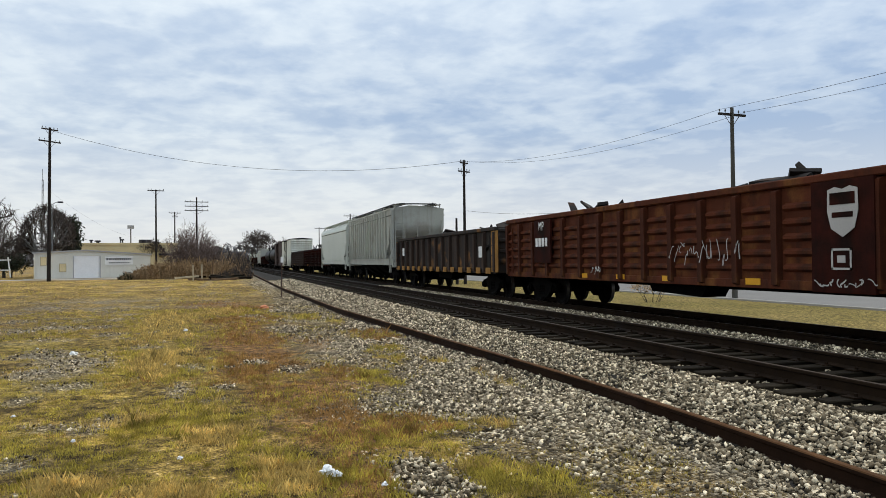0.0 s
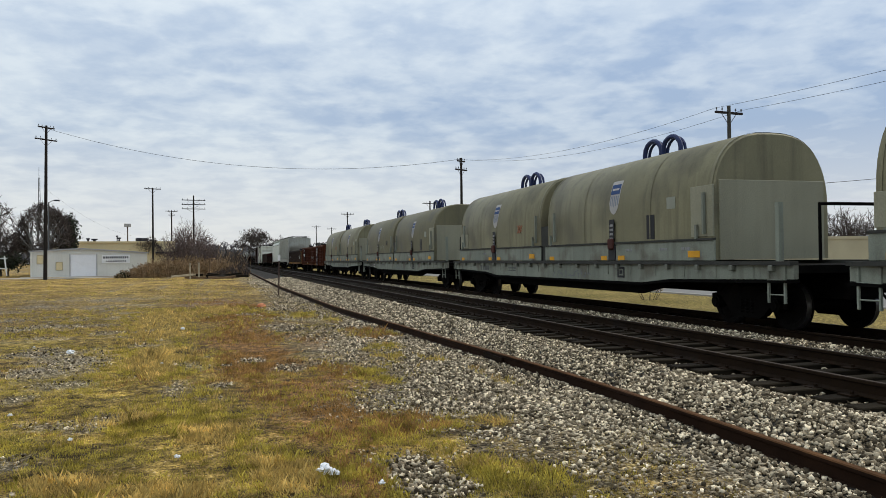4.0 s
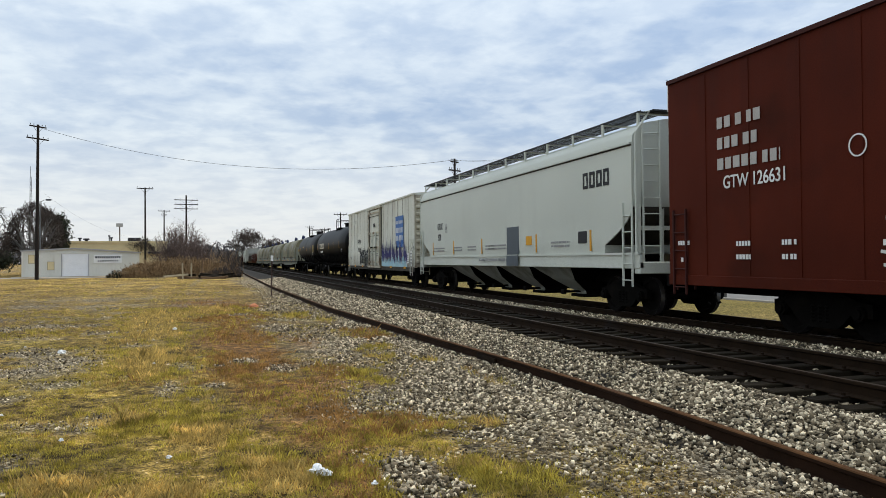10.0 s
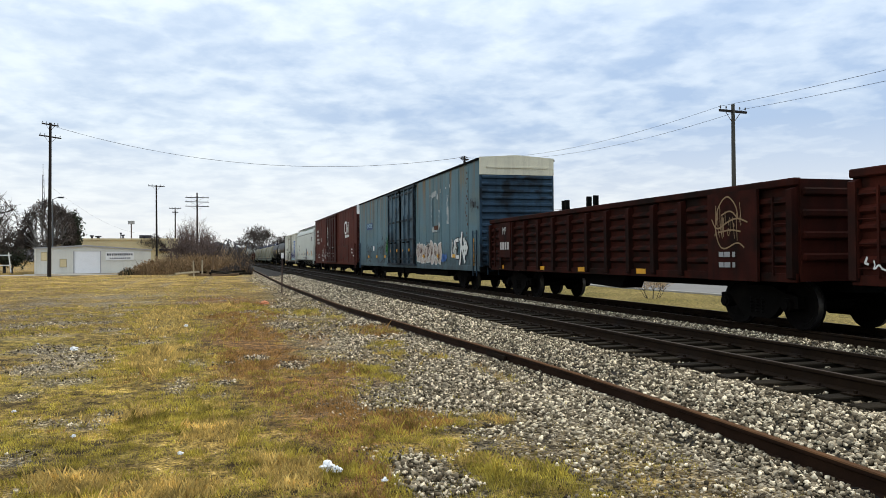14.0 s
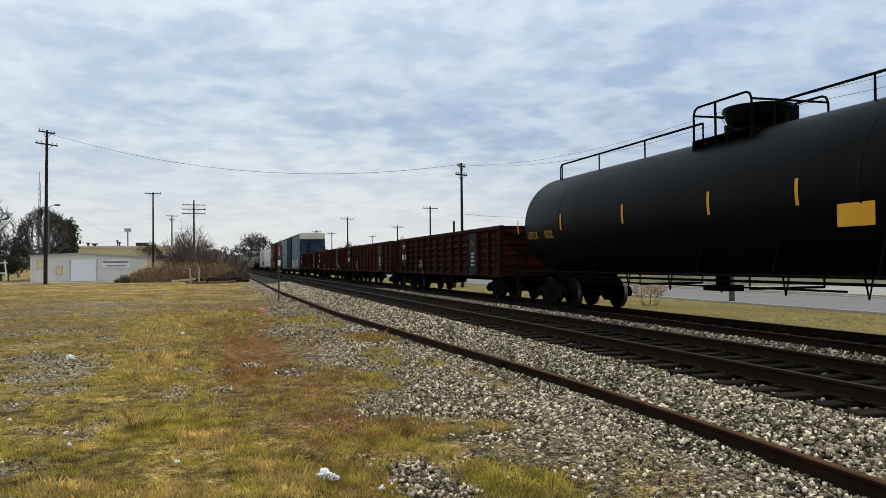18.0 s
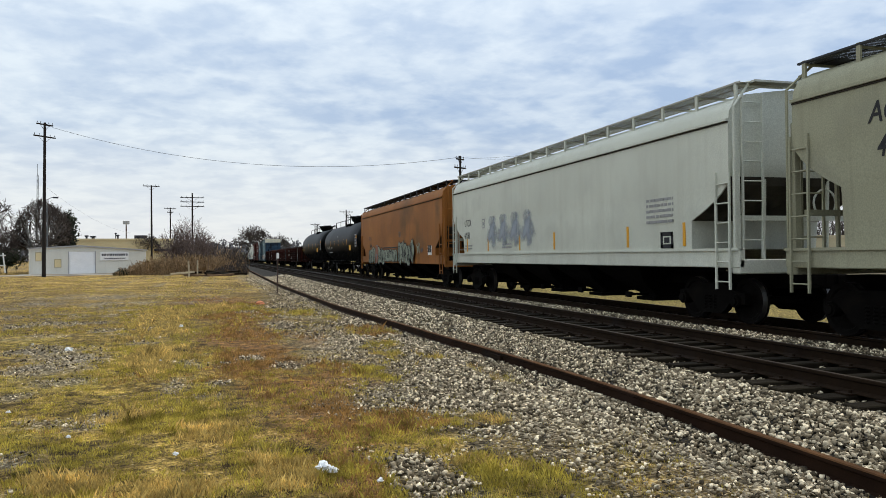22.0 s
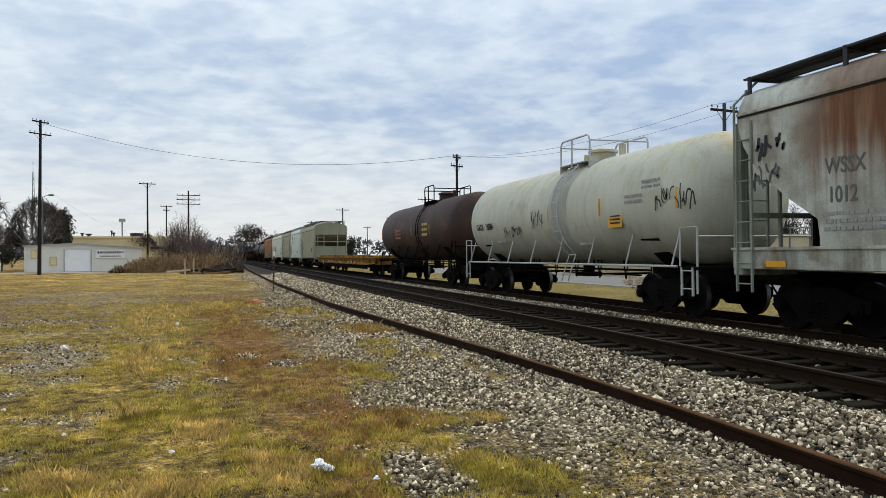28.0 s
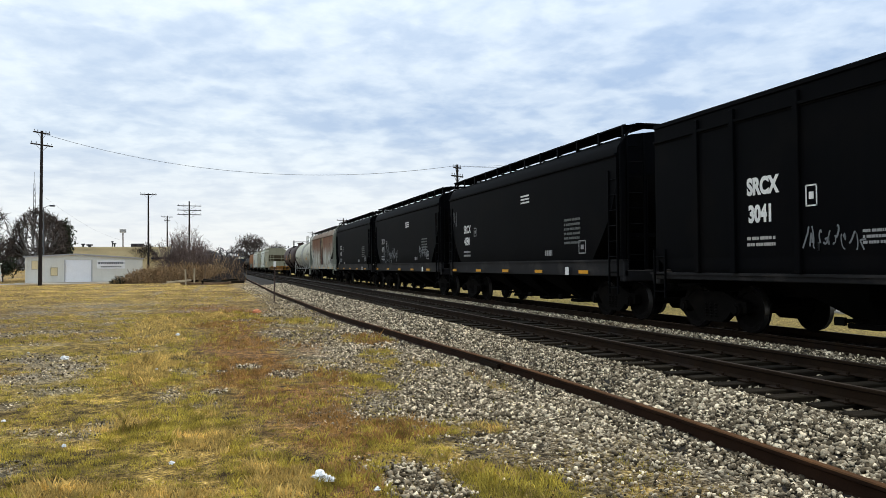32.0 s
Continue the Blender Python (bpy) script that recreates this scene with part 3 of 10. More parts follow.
def build_stones():
    rng = np.random.RandomState(11)
    # rough lumps: farther off 6 corners and 8 faces, close by 12 corners and 20 faces
    far_base = np.array([(1, 0, 0), (0, 1, 0), (-1, 0, 0), (0, -1, 0), (0, 0, 1), (0, 0, -1)], float)
    far_tri = np.array([(0, 1, 4), (1, 2, 4), (2, 3, 4), (3, 0, 4), (1, 0, 5), (2, 1, 5), (3, 2, 5), (0, 3, 5)])
    ico = empty_bm()
    bmesh.ops.create_icosphere(ico, subdivisions=1, radius=1.0)
    near_base = np.array([v.co[:] for v in ico.verts])
    near_tri = np.array([[v.index for v in f.verts] for f in ico.faces])
    ico.free()
    bands = [(-3.0, 3.2, 1.0, 5.95, 330, 0.033), (3.2, 9, 1.0, 5.95, 900, 0.0215), (9, 16, 0.0, 5.95, 620, 0.0245), (16, 30, 1.0, 5.95, 280, 0.032), (30, 70, 2.0, 5.9, 110, 0.042),
             (3.2, 12, -5.0, 1.0, 260, 0.019), (12, 26, -9.0, 1.0, 110, 0.025), (4, 45, 8.5, 9.65, 330, 0.028), (3.5, 30, 6.4, 8.2, 30, 0.026), (3.5, 40, 5.9, 6.38, 230, 0.028)]
    allv, allf, count = [], [], 0
    for y0, y1, x0, x1, per_m2, size in bands:
        n = int((y1 - y0) * (x1 - x0) * per_m2)
        x, y = rng.uniform(x0, x1, n), rng.uniform(y0, y1, n)
        keep = rng.rand(n) < (stone_cover(x, y) if x1 < 6.5 else np.ones(n))
        keep &= np.abs(x - np.interp(y, [p[1] for p in LOOSE], [p[0] for p in LOOSE])) > 0.07
        if x0 > 6:
            keep &= np.abs(np.abs(x - B_X) - 0.753) > 0.12
        x, y = x[keep], y[keep]
        n = len(x)
        near = y1 < 10 and x1 < 6 and x0 >= 0
        base, tri = (near_base, near_tri) if near else (far_base, far_tri)
        k = len(base)
        z = np.interp(x, [p[0] for p in BED], [p[1] for p in BED], left=0.0)
        z = np.where(x < 3.6, 0.015, z + 0.012)
        r = size * rng.uniform(0.55, 1.45, n) * (0.55 + 0.45 * stone_cover(x, y) if x1 < 6.5 else 1.0)
        v = base[None] * rng.uniform(0.6 if near else 0.5, 1.25, (n, k, 1)) * r[:, None, None] * 1.03
        v *= rng.uniform(0.5, 1.35, (n, 1, 3)) * np.array((1.0, 1.0, 0.8))
        v += rng.uniform(-0.30, 0.30, (n, k, 3)) * r[:, None, None]
        a = rng.uniform(0, 2 * np.pi, n)
        c, s = np.cos(a)[:, None], np.sin(a)[:, None]
        t = rng.uniform(-0.7, 0.7, n)[:, None]
        vx, vy, vz = v[:, :, 0], v[:, :, 1], v[:, :, 2]
        vx, vz = vx * np.cos(t) + vz * np.sin(t), -vx * np.sin(t) + vz * np.cos(t)
        vx, vy = vx * c - vy * s, vx * s + vy * c
        v = np.stack([vx + x[:, None], vy + y[:, None], vz + (z + r * 0.25)[:, None]], axis=2)
        allv.append(v.reshape(-1, 3))
        allf.append((tri[None] + (np.arange(n) * k)[:, None, None] + count).reshape(-1, 3))
        count += n * k
    scatter_mesh("ballast_stones", "loose broken limestone, pale grey and tan, along the tracks", "stones", np.concatenate(allv), np.concatenate(allf), M["ballast_stone"])


build_stones()


def build_grass():
    rng = np.random.RandomState(21)
    kinds = {"straw": [[], [], 0], "straw_brown": [[], [], 0], "grass_green": [[], [], 0]}
    # y0, y1, x0, x1, tufts per square metre, blades a tuft, height
    bands = [(-3.0, 3.0, -4.5, 4.6, 60, 7, 0.035), (3.0, 9, -4.5, 4.6, 800, 9, 0.033), (9, 16, -8, 4.4, 330, 8, 0.038), (16, 30, -14, 4.2, 110, 7, 0.045), (30, 80, -26, 3.6, 16, 5, 0.060)]
    for y0, y1, x0, x1, per_m2, blades, h in bands:
        n = int((y1 - y0) * (x1 - x0) * per_m2)
        x, y = rng.uniform(x0, x1, n), rng.uniform(y0, y1, n)
        clump = 0.35 * lawn_noise(x, y, 1.9, 61) + 0.35 * lawn_noise(x, y, 5.3, 62) + 0.30 * lawn_noise(x, y, 11.0, 63)
        rank, tuft = zone(x, y, RANK), zone(x, y, TUFTS)
        high = np.maximum(zone(x, y, TALL), 0.7 * tuft)
        keep = rng.rand(n) < np.clip(1.02 - stone_cover(x, y) * 1.35, 0.012, 1) * np.clip(0.24 + 4.0 * (clump - 0.40) + 0.5 * high + 0.45 * rank, 0.16, 1)
        x, y, clump, rank, tuft, high = x[keep], y[keep], clump[keep], rank[keep], tuft[keep], high[keep]
        n = len(x)
        tall = lawn_noise(x, y, 0.8, 31)
        pick = lawn_noise(x, y, 0.7, 33) * 0.40 + lawn_noise(x, y, 3.1, 34) * 0.28 + rng.rand(n) * 0.32
        brown = pick + 0.33 * rank + 0.10 * tuft - 0.06 * high > 0.74
        green = (~brown) & (pick < np.where((x < -0.1) & (y < 13), 0.66, 0.54)) & (high < 0.75)
        for name, sel in (("straw_brown", brown), ("grass_green", green), ("straw", ~brown & ~green)):
            store = kinds[name]
            m = int(sel.sum())
            if not m:
                continue
            k = m * blades
            # blades spring from one root and lean outwards
            a = rng.uniform(0, 2 * np.pi, k)
            out = np.abs(rng.normal(0, 0.034, k)) + 0.002
            bx = np.repeat(x[sel], blades) + np.cos(a) * out
            by = np.repeat(y[sel], blades) + np.sin(a) * out
            size = h * (0.35 + 1.2 * clump[sel]) * (0.55 + 0.5 * tall[sel] ** 2 + 0.45 * rank[sel] + 0.95 * high[sel]) * rng.uniform(0.6, 1.35, m) * (1 + 0.9 * (rng.rand(m) > 0.95))
            hh = np.repeat(size, blades) * rng.uniform(0.4, 1.3, k)
            w = (0.0007 + 0.00038 * np.clip(by, 0, 40) / 4) * rng.uniform(0.6, 1.4, k)
            lean = rng.uniform(0.05, 0.7, k) * hh
            b = a + rng.normal(0, 1.4, k)
            c = rng.uniform(0, 2 * np.pi, k)
            dx, dy = np.cos(c) * w, np.sin(c) * w
            lx, ly = np.cos(b) * lean, np.sin(b) * lean
            zero = np.full(k, -0.01)
            p0 = np.stack([bx - dx, by - dy, zero], 1)
            p1 = np.stack([bx + dx, by + dy, zero], 1)
            p2 = np.stack([bx + dx * 0.8 + lx * 0.35, by + dy * 0.8 + ly * 0.35, hh * 0.6], 1)
            p3 = np.stack([bx + lx, by + ly, hh], 1)
            v = np.stack([p0, p1, p2, p3], 1).reshape(-1, 3)
            idx = np.arange(k)[:, None] * 4 + store[2]
            store[0].append(v)
            store[1].append(np.concatenate([idx + np.array([[0, 1, 2]]), idx + np.array([[0, 2, 3]])], 0))
            store[2] += k * 4
    for name, (v, f, _) in kinds.items():
        label = {"straw": "pale straw-yellow winter grass", "straw_brown": "rank rust-brown dead grass", "grass_green": "short olive-green grass"}[name]
        scatter_mesh("grass", label, "grass", np.concatenate(v), np.concatenate(f), M[name])


build_grass()

# ---- poles and wires ----
def wire(name, label, a, b, sag, r=0.012, n=24):
    pts = []
    for i in range(n + 1):
        t = i / n
        p = Vector(a).lerp(Vector(b), t)
        p.z -= sag * 4 * t * (1 - t)
        pts.append(p)
    ob = part(name, rod(empty_bm(), pts, r, 5), M["wire"])
    return tagged(ob, label, "wire")


def utility_pole(label, x, y, z0, top, arms, turn=0.0, r=0.15, lean=(0, 0), extras=False, wood="pole_wood"):
    """arms: (height, half length)."""
    p = thing("utility_pole", label, "utility pole", "utility poles", pose(x, y, z0, lean[0], lean[1], 0))
    part("shaft", bar(empty_bm(), (0, 0, -0.3), (0, 0, top - z0), r, 12, r * 0.62), M[wood], p)
    c, s = math.cos(turn), math.sin(turn)
    for h, half in arms:
        arm = box(empty_bm(), -half, half, -0.055, 0.055, h - z0 - 0.06, h - z0 + 0.06)
        bmesh.ops.rotate(arm, verts=arm.verts, matrix=Matrix.Rotation(turn, 3, "Z"))
        a = part("crossarm", arm, M["pole_wood"], p)
        for k in (-0.92, -0.5, 0.5, 0.92):
            bm = bar(empty_bm(), (c * half * k, s * half * k, h - z0 + 0.06), (c * half * k, s * half * k, h - z0 + 0.14), 0.012, 6)
            bar(bm, (c * half * k, s * half * k, h - z0 + 0.14), (c * half * k, s * half * k, h - z0 + 0.26), 0.045, 8, 0.03)
            part("insulator", bm, M["insulator"], a)
        bm = empty_bm()
        for k in (-0.55, 0.55):
            bar(bm, (c * half * k, s * half * k, h - z0 - 0.05), (0, 0, h - z0 - 0.65), 0.018, 5)
        part("brace", bm, M["steel_post"], a)
    if extras:
        part("transformer_bracket", box(empty_bm(), -0.08, 0.22, -0.12, 0.12, top - z0 - 3.4, top - z0 - 2.9, 0.03), M["insulator"], p)
        bm = bar(empty_bm(), (0.18, 0, top - z0 - 1.9), (0.18, 0, top - z0 - 1.3), 0.05, 8)
        bar(bm, (-0.18, 0, top - z0 - 4.4), (-0.18, 0, top - z0 - 3.9), 0.05, 8)
        part("cutout", bm, M["insulator"], p)
    return p


TURN_A = math.atan2(-15, 38)
utility_pole("tall dark wooden utility pole with two crossarms, standing in the grass", -16.5, 85.1, 0.0, 15.3, ((15.1, 0.9), (13.9, 1.2)), TURN_A + 1.2, 0.19, lean=(0, 0.6), extras=False)
utility_pole("wooden utility pole with one crossarm beyond the train", 26.4, 35.9, FAR_Z, 9.7, ((9.32, 0.95),), 0.15, 0.15, wood="pole_grey")
utility_pole("wooden utility pole with crossarms and hanging gear beyond the train", 21.9, 69.6, FAR_Z, 11.05, ((10.75, 0.55), (9.95, 0.85)), 0.6, 0.16)
utility_pole("short wooden pole stub beside a utility pole", 21.2, 69.9, FAR_Z, 5.6, ())
utility_pole("slim wooden pole with one short crossarm above the brush", -9.1, 120, 0.0, 12.35, ((12.2, 1.15),), 0.3, 0.16)
utility_pole("old wooden telegraph pole with three crossarms", -4.05, 140, 0.0, 12.9, ((12.1, 1.95), (11.35, 1.95), (10.6, 1.95)), 0.15, 0.19)
utility_pole("far wooden pole with a crossarm", -9.25, 170, 0.0, 12.2, ((12.0, 1.2), (11.2, 0.6)), 0.3, 0.18)
for x, y, top in ((33, 122, 11.0), (24, 150, 10.8), (35, 155, 9.5), (30, 215, 10.5), (27, 225, 11.5), (48, 250, 11.0)):
    utility_pole("far wooden utility pole beyond the tracks", x, y, FAR_Z, top, ((top - 0.4, 1.3),), 0.1, 0.17)
utility_pole("wooden utility pole behind the viewpoint", 26.4, -14.0, FAR_Z, 9.9, ((9.5, 0.95),), 0.15, 0.15)

wire("power_line", "slack power line across the tracks", (-16.2, 85.1, 15.0), (21.9, 69.6, 10.95), 2.2, 0.016)
for dx, z, sag in ((-0.85, 9.55, 0.9), (0.85, 9.5, 1.0)):
    wire("power_line", "power line along the road beyond the train", (26.4 + dx, 35.9, z), (21.9 + dx * 0.6, 69.6, 10.9), sag, 0.009)
    wire("power_line", "power line along the road beyond the train", (26.4 + dx, 35.9, z), (26.4 + dx, -14, z + 0.2), 0.9, 0.009)
wire("telephone_cable", "black telephone cable between poles", (26.4, 35.9, 5.2), (21.9, 69.6, 6.3), 0.7, 0.012)
wire("telephone_cable", "black telephone cable between poles", (26.4, 35.9, 5.2), (26.4, -14, 5.4), 0.7, 0.012)
wire("power_line", "thin service wire to the far buildings", (-16.4, 85.1, 9.0), (-12.5, 126, 5.6), 0.8, 0.006)


# ---- small things in the grass ----
M["post_cream"] = material("bleached_timber", (0.42, 0.36, 0.25), 0.9, vary=0.2)


def sign_stake():
    s = thing("marker_stake", "thin rusty marker stake with a small white plate", "stake", at=pose(2.7, 37.4, 0, 0, 1.0, 0))
    part("rod", box(empty_bm(), -0.03, 0.03, -0.02, 0.02, -0.1, 1.92), M["steel_post"], s)
    part("plate", box(empty_bm(), -0.06, 0.06, -0.035, -0.022, 1.66, 1.92, 0.004), M["white_paint"], s)


sign_stake()
for x, y, h, m in ((-2.52, 75.6, 1.5, "white_paint"), (-1.8, 77.0, 1.55, "white_paint"), (-0.9, 79.5, 1.9, "timber")):
    p = thing("marker_post", "pale marker post in the dry grass" if m == "white_paint" else "weathered timber post in the brush", "post", "marker posts", pose(x, y, 0, 1, 2 * (x + 2), 0))
    part("post", box(empty_bm(), -0.07, 0.07, -0.07, 0.07, -0.1, h, 0.015), M["post_cream"] if m == "white_paint" else M[m], p)
    part("cap", box(empty_bm(), -0.08, 0.08, -0.08, 0.08, h, h + 0.05, 0.01), M["timber"], p)


def timber_pile():
    rnd = random.Random(6)
    t = thing("timber_pile", "jumbled pile of old ties and boards in the brush", "timber pile", at=pose(-0.2, 76, 0))
    for i in range(13):
        x, y = rnd.uniform(-4.3, 2.6), rnd.uniform(-0.8, 2.2)
        b = box(empty_bm(), -1.2, 1.2, -0.11, 0.11, -0.09, 0.09, 0.02)
        part("timber", b, M["post_cream"] if x < -2.8 else M["timber"] if i % 3 == 0 else M["tie"], t, m=pose(x, y, 0.10 + 0.12 * (i % 3), rnd.uniform(-8, 8), rnd.uniform(-6, 6), rnd.uniform(-40, 40)))


timber_pile()


def crumpled(name, label, x, y, z, size, mat, seed, flat=0.5):
    rnd = random.Random(seed)
    bm = empty_bm()
    bmesh.ops.create_icosphere(bm, subdivisions=3, radius=1)
    for v in bm.verts:
        k = 0.72 + 0.5 * noise.noise(v.co * 1.7 + Vector((seed, 0, 0))) + 0.25 * noise.noise(v.co * 5 + Vector((0, seed, 0)))
        v.co = Vector((v.co.x * size[0], v.co.y * size[1], max(-0.25, v.co.z) * size[2])) * k
    ob = part(name, bm, mat, smooth=True)
    ob.matrix_basis = pose(x, y, z, 0, 0, rnd.uniform(0, 180))
    return tagged(ob, label, "litter")


crumpled("plastic_bag", "crumpled white plastic bag in dry grass", 0.79, 6.15, 0.04, (0.085, 0.075, 0.07), M["white_plastic"], 3)
crumpled("plastic_bag", "small scrap of torn white plastic", 0.86, 6.12, 0.03, (0.05, 0.05, 0.04), M["white_plastic"], 8)
crumpled("foam_tray", "white foam tray lying on bare gravel", -2.64, 15.7, 0.04, (0.15, 0.09, 0.07), M["white_plastic"], 5)
crumpled("orange_rag", "faded orange plastic scrap in the grass", 1.44, 28.4, 0.08, (0.24, 0.16, 0.11), M["orange_plastic"], 7)
crumpled("paper_scrap", "small white paper scrap in the grass", -0.85, 19.9, 0.06, (0.08, 0.06, 0.06), M["white_plastic"], 9)
for k, (x, y) in enumerate(((-1.35, 8.0), (-2.2, 9.5), (-0.35, 7.0), (1.15, 5.7), (-0.9, 13.5), (-3.5, 17.0), (-0.3, 24))):
    crumpled("paper_scrap", "small white paper scrap in the grass", x, y, 0.04, (0.03, 0.025, 0.025), M["white_plastic"], 20 + k)


# ---- trees and brush ----
def branches(bm, base, direction, length, radius, depth, rnd, tips, spread=0.55, droop=0.0):
    seg = 3 if depth > 1 else 2
    p, d = Vector(base), Vector(direction).normalized()
    for i in range(seg):
        q = p + d * (length / seg)
        bar(bm, p, q, radius * (1 - 0.22 * i), 5 if depth > 2 else 3, radius * (1 - 0.22 * (i + 1)))
        p = q
        d = (d + Vector((rnd.uniform(-1, 1), rnd.uniform(-1, 1), rnd.uniform(-0.6, 0.8))) * 0.16 - Vector((0, 0, droop))).normalized()
    if depth == 0:
        tips.append((p.copy(), d.copy()))
        return
    for _ in range(rnd.choice((3, 3, 4)) if depth > 1 else 4):
        e = (d + Vector((rnd.uniform(-1, 1), rnd.uniform(-1, 1), rnd.uniform(-0.5, 0.9))) * spread * 1.35).normalized()
        branches(bm, p, e, length * rnd.uniform(0.60, 0.85), radius * 0.58, depth - 1, rnd, tips, spread, droop)


def bare_tree(label, x, y, z, height, seed, depth=4, leaves=None, leaf_count=0, spread=0.6, trunk=0.2, mat="bark", leaf_size=0.22, limbs=5, name="tree", width=None, twig="twig", fine=1.0):
    rnd = random.Random(seed)
    t = thing(name, label, "tree", "", pose(x, y, z))
    bm, tips = empty_bm(), []
    h0 = height * 0.16
    bar(bm, (0, 0, -0.2), (0, 0, h0), height * 0.035, 9, height * 0.028)
    part("trunk", bm, M[mat], t)
    bm = empty_bm()
    for k in range(limbs):
        a = 2 * math.pi * (k + rnd.uniform(-0.3, 0.3)) / limbs
        branches(bm, (0, 0, h0 * rnd.uniform(0.8, 1.0)), (math.cos(a) * spread, math.sin(a) * spread, 1.0), height * 0.30, height * 0.019 * fine, depth, rnd, tips, spread)
    twigs = empty_bm()
    for p, d in tips:
        for _ in range(3):
            e = (d + Vector((rnd.uniform(-1, 1), rnd.uniform(-1, 1), rnd.uniform(-0.4, 0.8))) * 0.7).normalized() * height * rnd.uniform(0.04, 0.09)
            bar(twigs, p, p + e, height * 0.0045 * fine, 3, height * 0.002 * fine)
    # draw the crown out to its height and width
    far = sorted(math.hypot(v.co.x, v.co.y) for v in twigs.verts)
    kx = width / 2 / far[int(len(far) * 0.97)] if width else 1.0
    kz = height / max(v.co.z for v in twigs.verts)
    for m in (bm, twigs):
        for v in m.verts:
            v.co = Vector((v.co.x * kx, v.co.y * kx, v.co.z * kz))
    tips = [(Vector((p.x * kx, p.y * kx, p.z * kz)), d) for p, d in tips]
    part("limb", bm, M[mat], t, kind="stuff")
    part("twig", twigs, M[twig], t, kind="stuff")
    if leaves:
        verts, faces = [], []
        for k in range(leaf_count):
            p, d = tips[rnd.randrange(len(tips))]
            c = p * rnd.uniform(0.4, 1.0) + Vector((rnd.gauss(0, 1), rnd.gauss(0, 1), rnd.gauss(0, 1))) * height * 0.04
            a = Vector((rnd.gauss(0, 1), rnd.gauss(0, 1), rnd.gauss(0, 1))).normalized() * leaf_size
            b = a.orthogonal().normalized() * leaf_size * 0.6
            i = len(verts)
            verts += [tuple(c - a), tuple(c + b), tuple(c + a), tuple(c - b)]
            faces.append((i, i + 1, i + 2, i + 3))
        me = bpy.data.meshes.new("crown")
        me.from_pydata(verts, [], faces)
        me.materials.append(M[leaves])
        part("crown", me, None, t, kind="stuff")
    return t


def dome_tree(label, x, y, z, height, width, seed, count=70, mat="bark", twig="twig", thick=1.0, low=0.14):
    """A round-headed bare tree: limbs fan out from a short trunk to a dome of twigs."""
    rnd = random.Random(seed)
    t = thing("tree", label, "tree", "", pose(x, y, z))
    h0 = height * low
    part("trunk", bar(empty_bm(), (0, 0, -0.2), (0, 0, h0 * 1.1), height * 0.034, 9, height * 0.026), M[mat], t)
    limbs, twigs = empty_bm(), empty_bm()
    for k in range(count):
        a = rnd.uniform(0, 2 * math.pi)
        e = math.asin(rnd.uniform(-0.25, 1.0))
        f = rnd.uniform(0.78, 1.0)
        end = Vector((math.cos(a) * math.cos(e) * width / 2 * f, math.sin(a) * math.cos(e) * width / 2 * f, height * 0.45 + height * 0.55 * math.sin(e) * f))
        start = Vector((0, 0, h0 * rnd.uniform(0.8, 1.1)))
        mid = start.lerp(end, 0.5) + Vector((rnd.gauss(0, 0.04), rnd.gauss(0, 0.04), rnd.uniform(0.0, 0.10))) * height
        pts = [start.lerp(mid, i / 3).lerp(mid.lerp(end, i / 3), i / 3) for i in range(4)]
        r0 = height * 0.011 * thick
        for i in range(3):
            bar(limbs, pts[i], pts[i + 1], r0 * (1 - 0.28 * i), 4, r0 * (1 - 0.28 * (i + 1)))
        for j in range(11):
            u = rnd.uniform(0.35, 1.0)
            p = pts[0].lerp(pts[1], u * 3) if u < 1 / 3 else pts[1].lerp(pts[2], u * 3 - 1) if u < 2 / 3 else pts[2].lerp(pts[3], u * 3 - 2)
            d = ((end - start).normalized() + Vector((rnd.gauss(0, 1), rnd.gauss(0, 1), rnd.gauss(0.1, 0.8))) * 0.65).normalized() * height * rnd.uniform(0.06, 0.15)
            q = p + d
            bar(twigs, p, q, height * 0.0036 * thick, 3, height * 0.002 * thick)
            for _ in range(2):
                g = (d.normalized() + Vector((rnd.gauss(0, 1), rnd.gauss(0, 1), rnd.gauss(0, 1))) * 0.6).normalized() * height * rnd.uniform(0.03, 0.08)
                bar(twigs, q, q + g, height * 0.0024 * thick, 3, height * 0.0014 * thick)
    part("limb", limbs, M[mat], t, kind="stuff")
    part("twig", twigs, M[twig], t, kind="stuff")
    return t


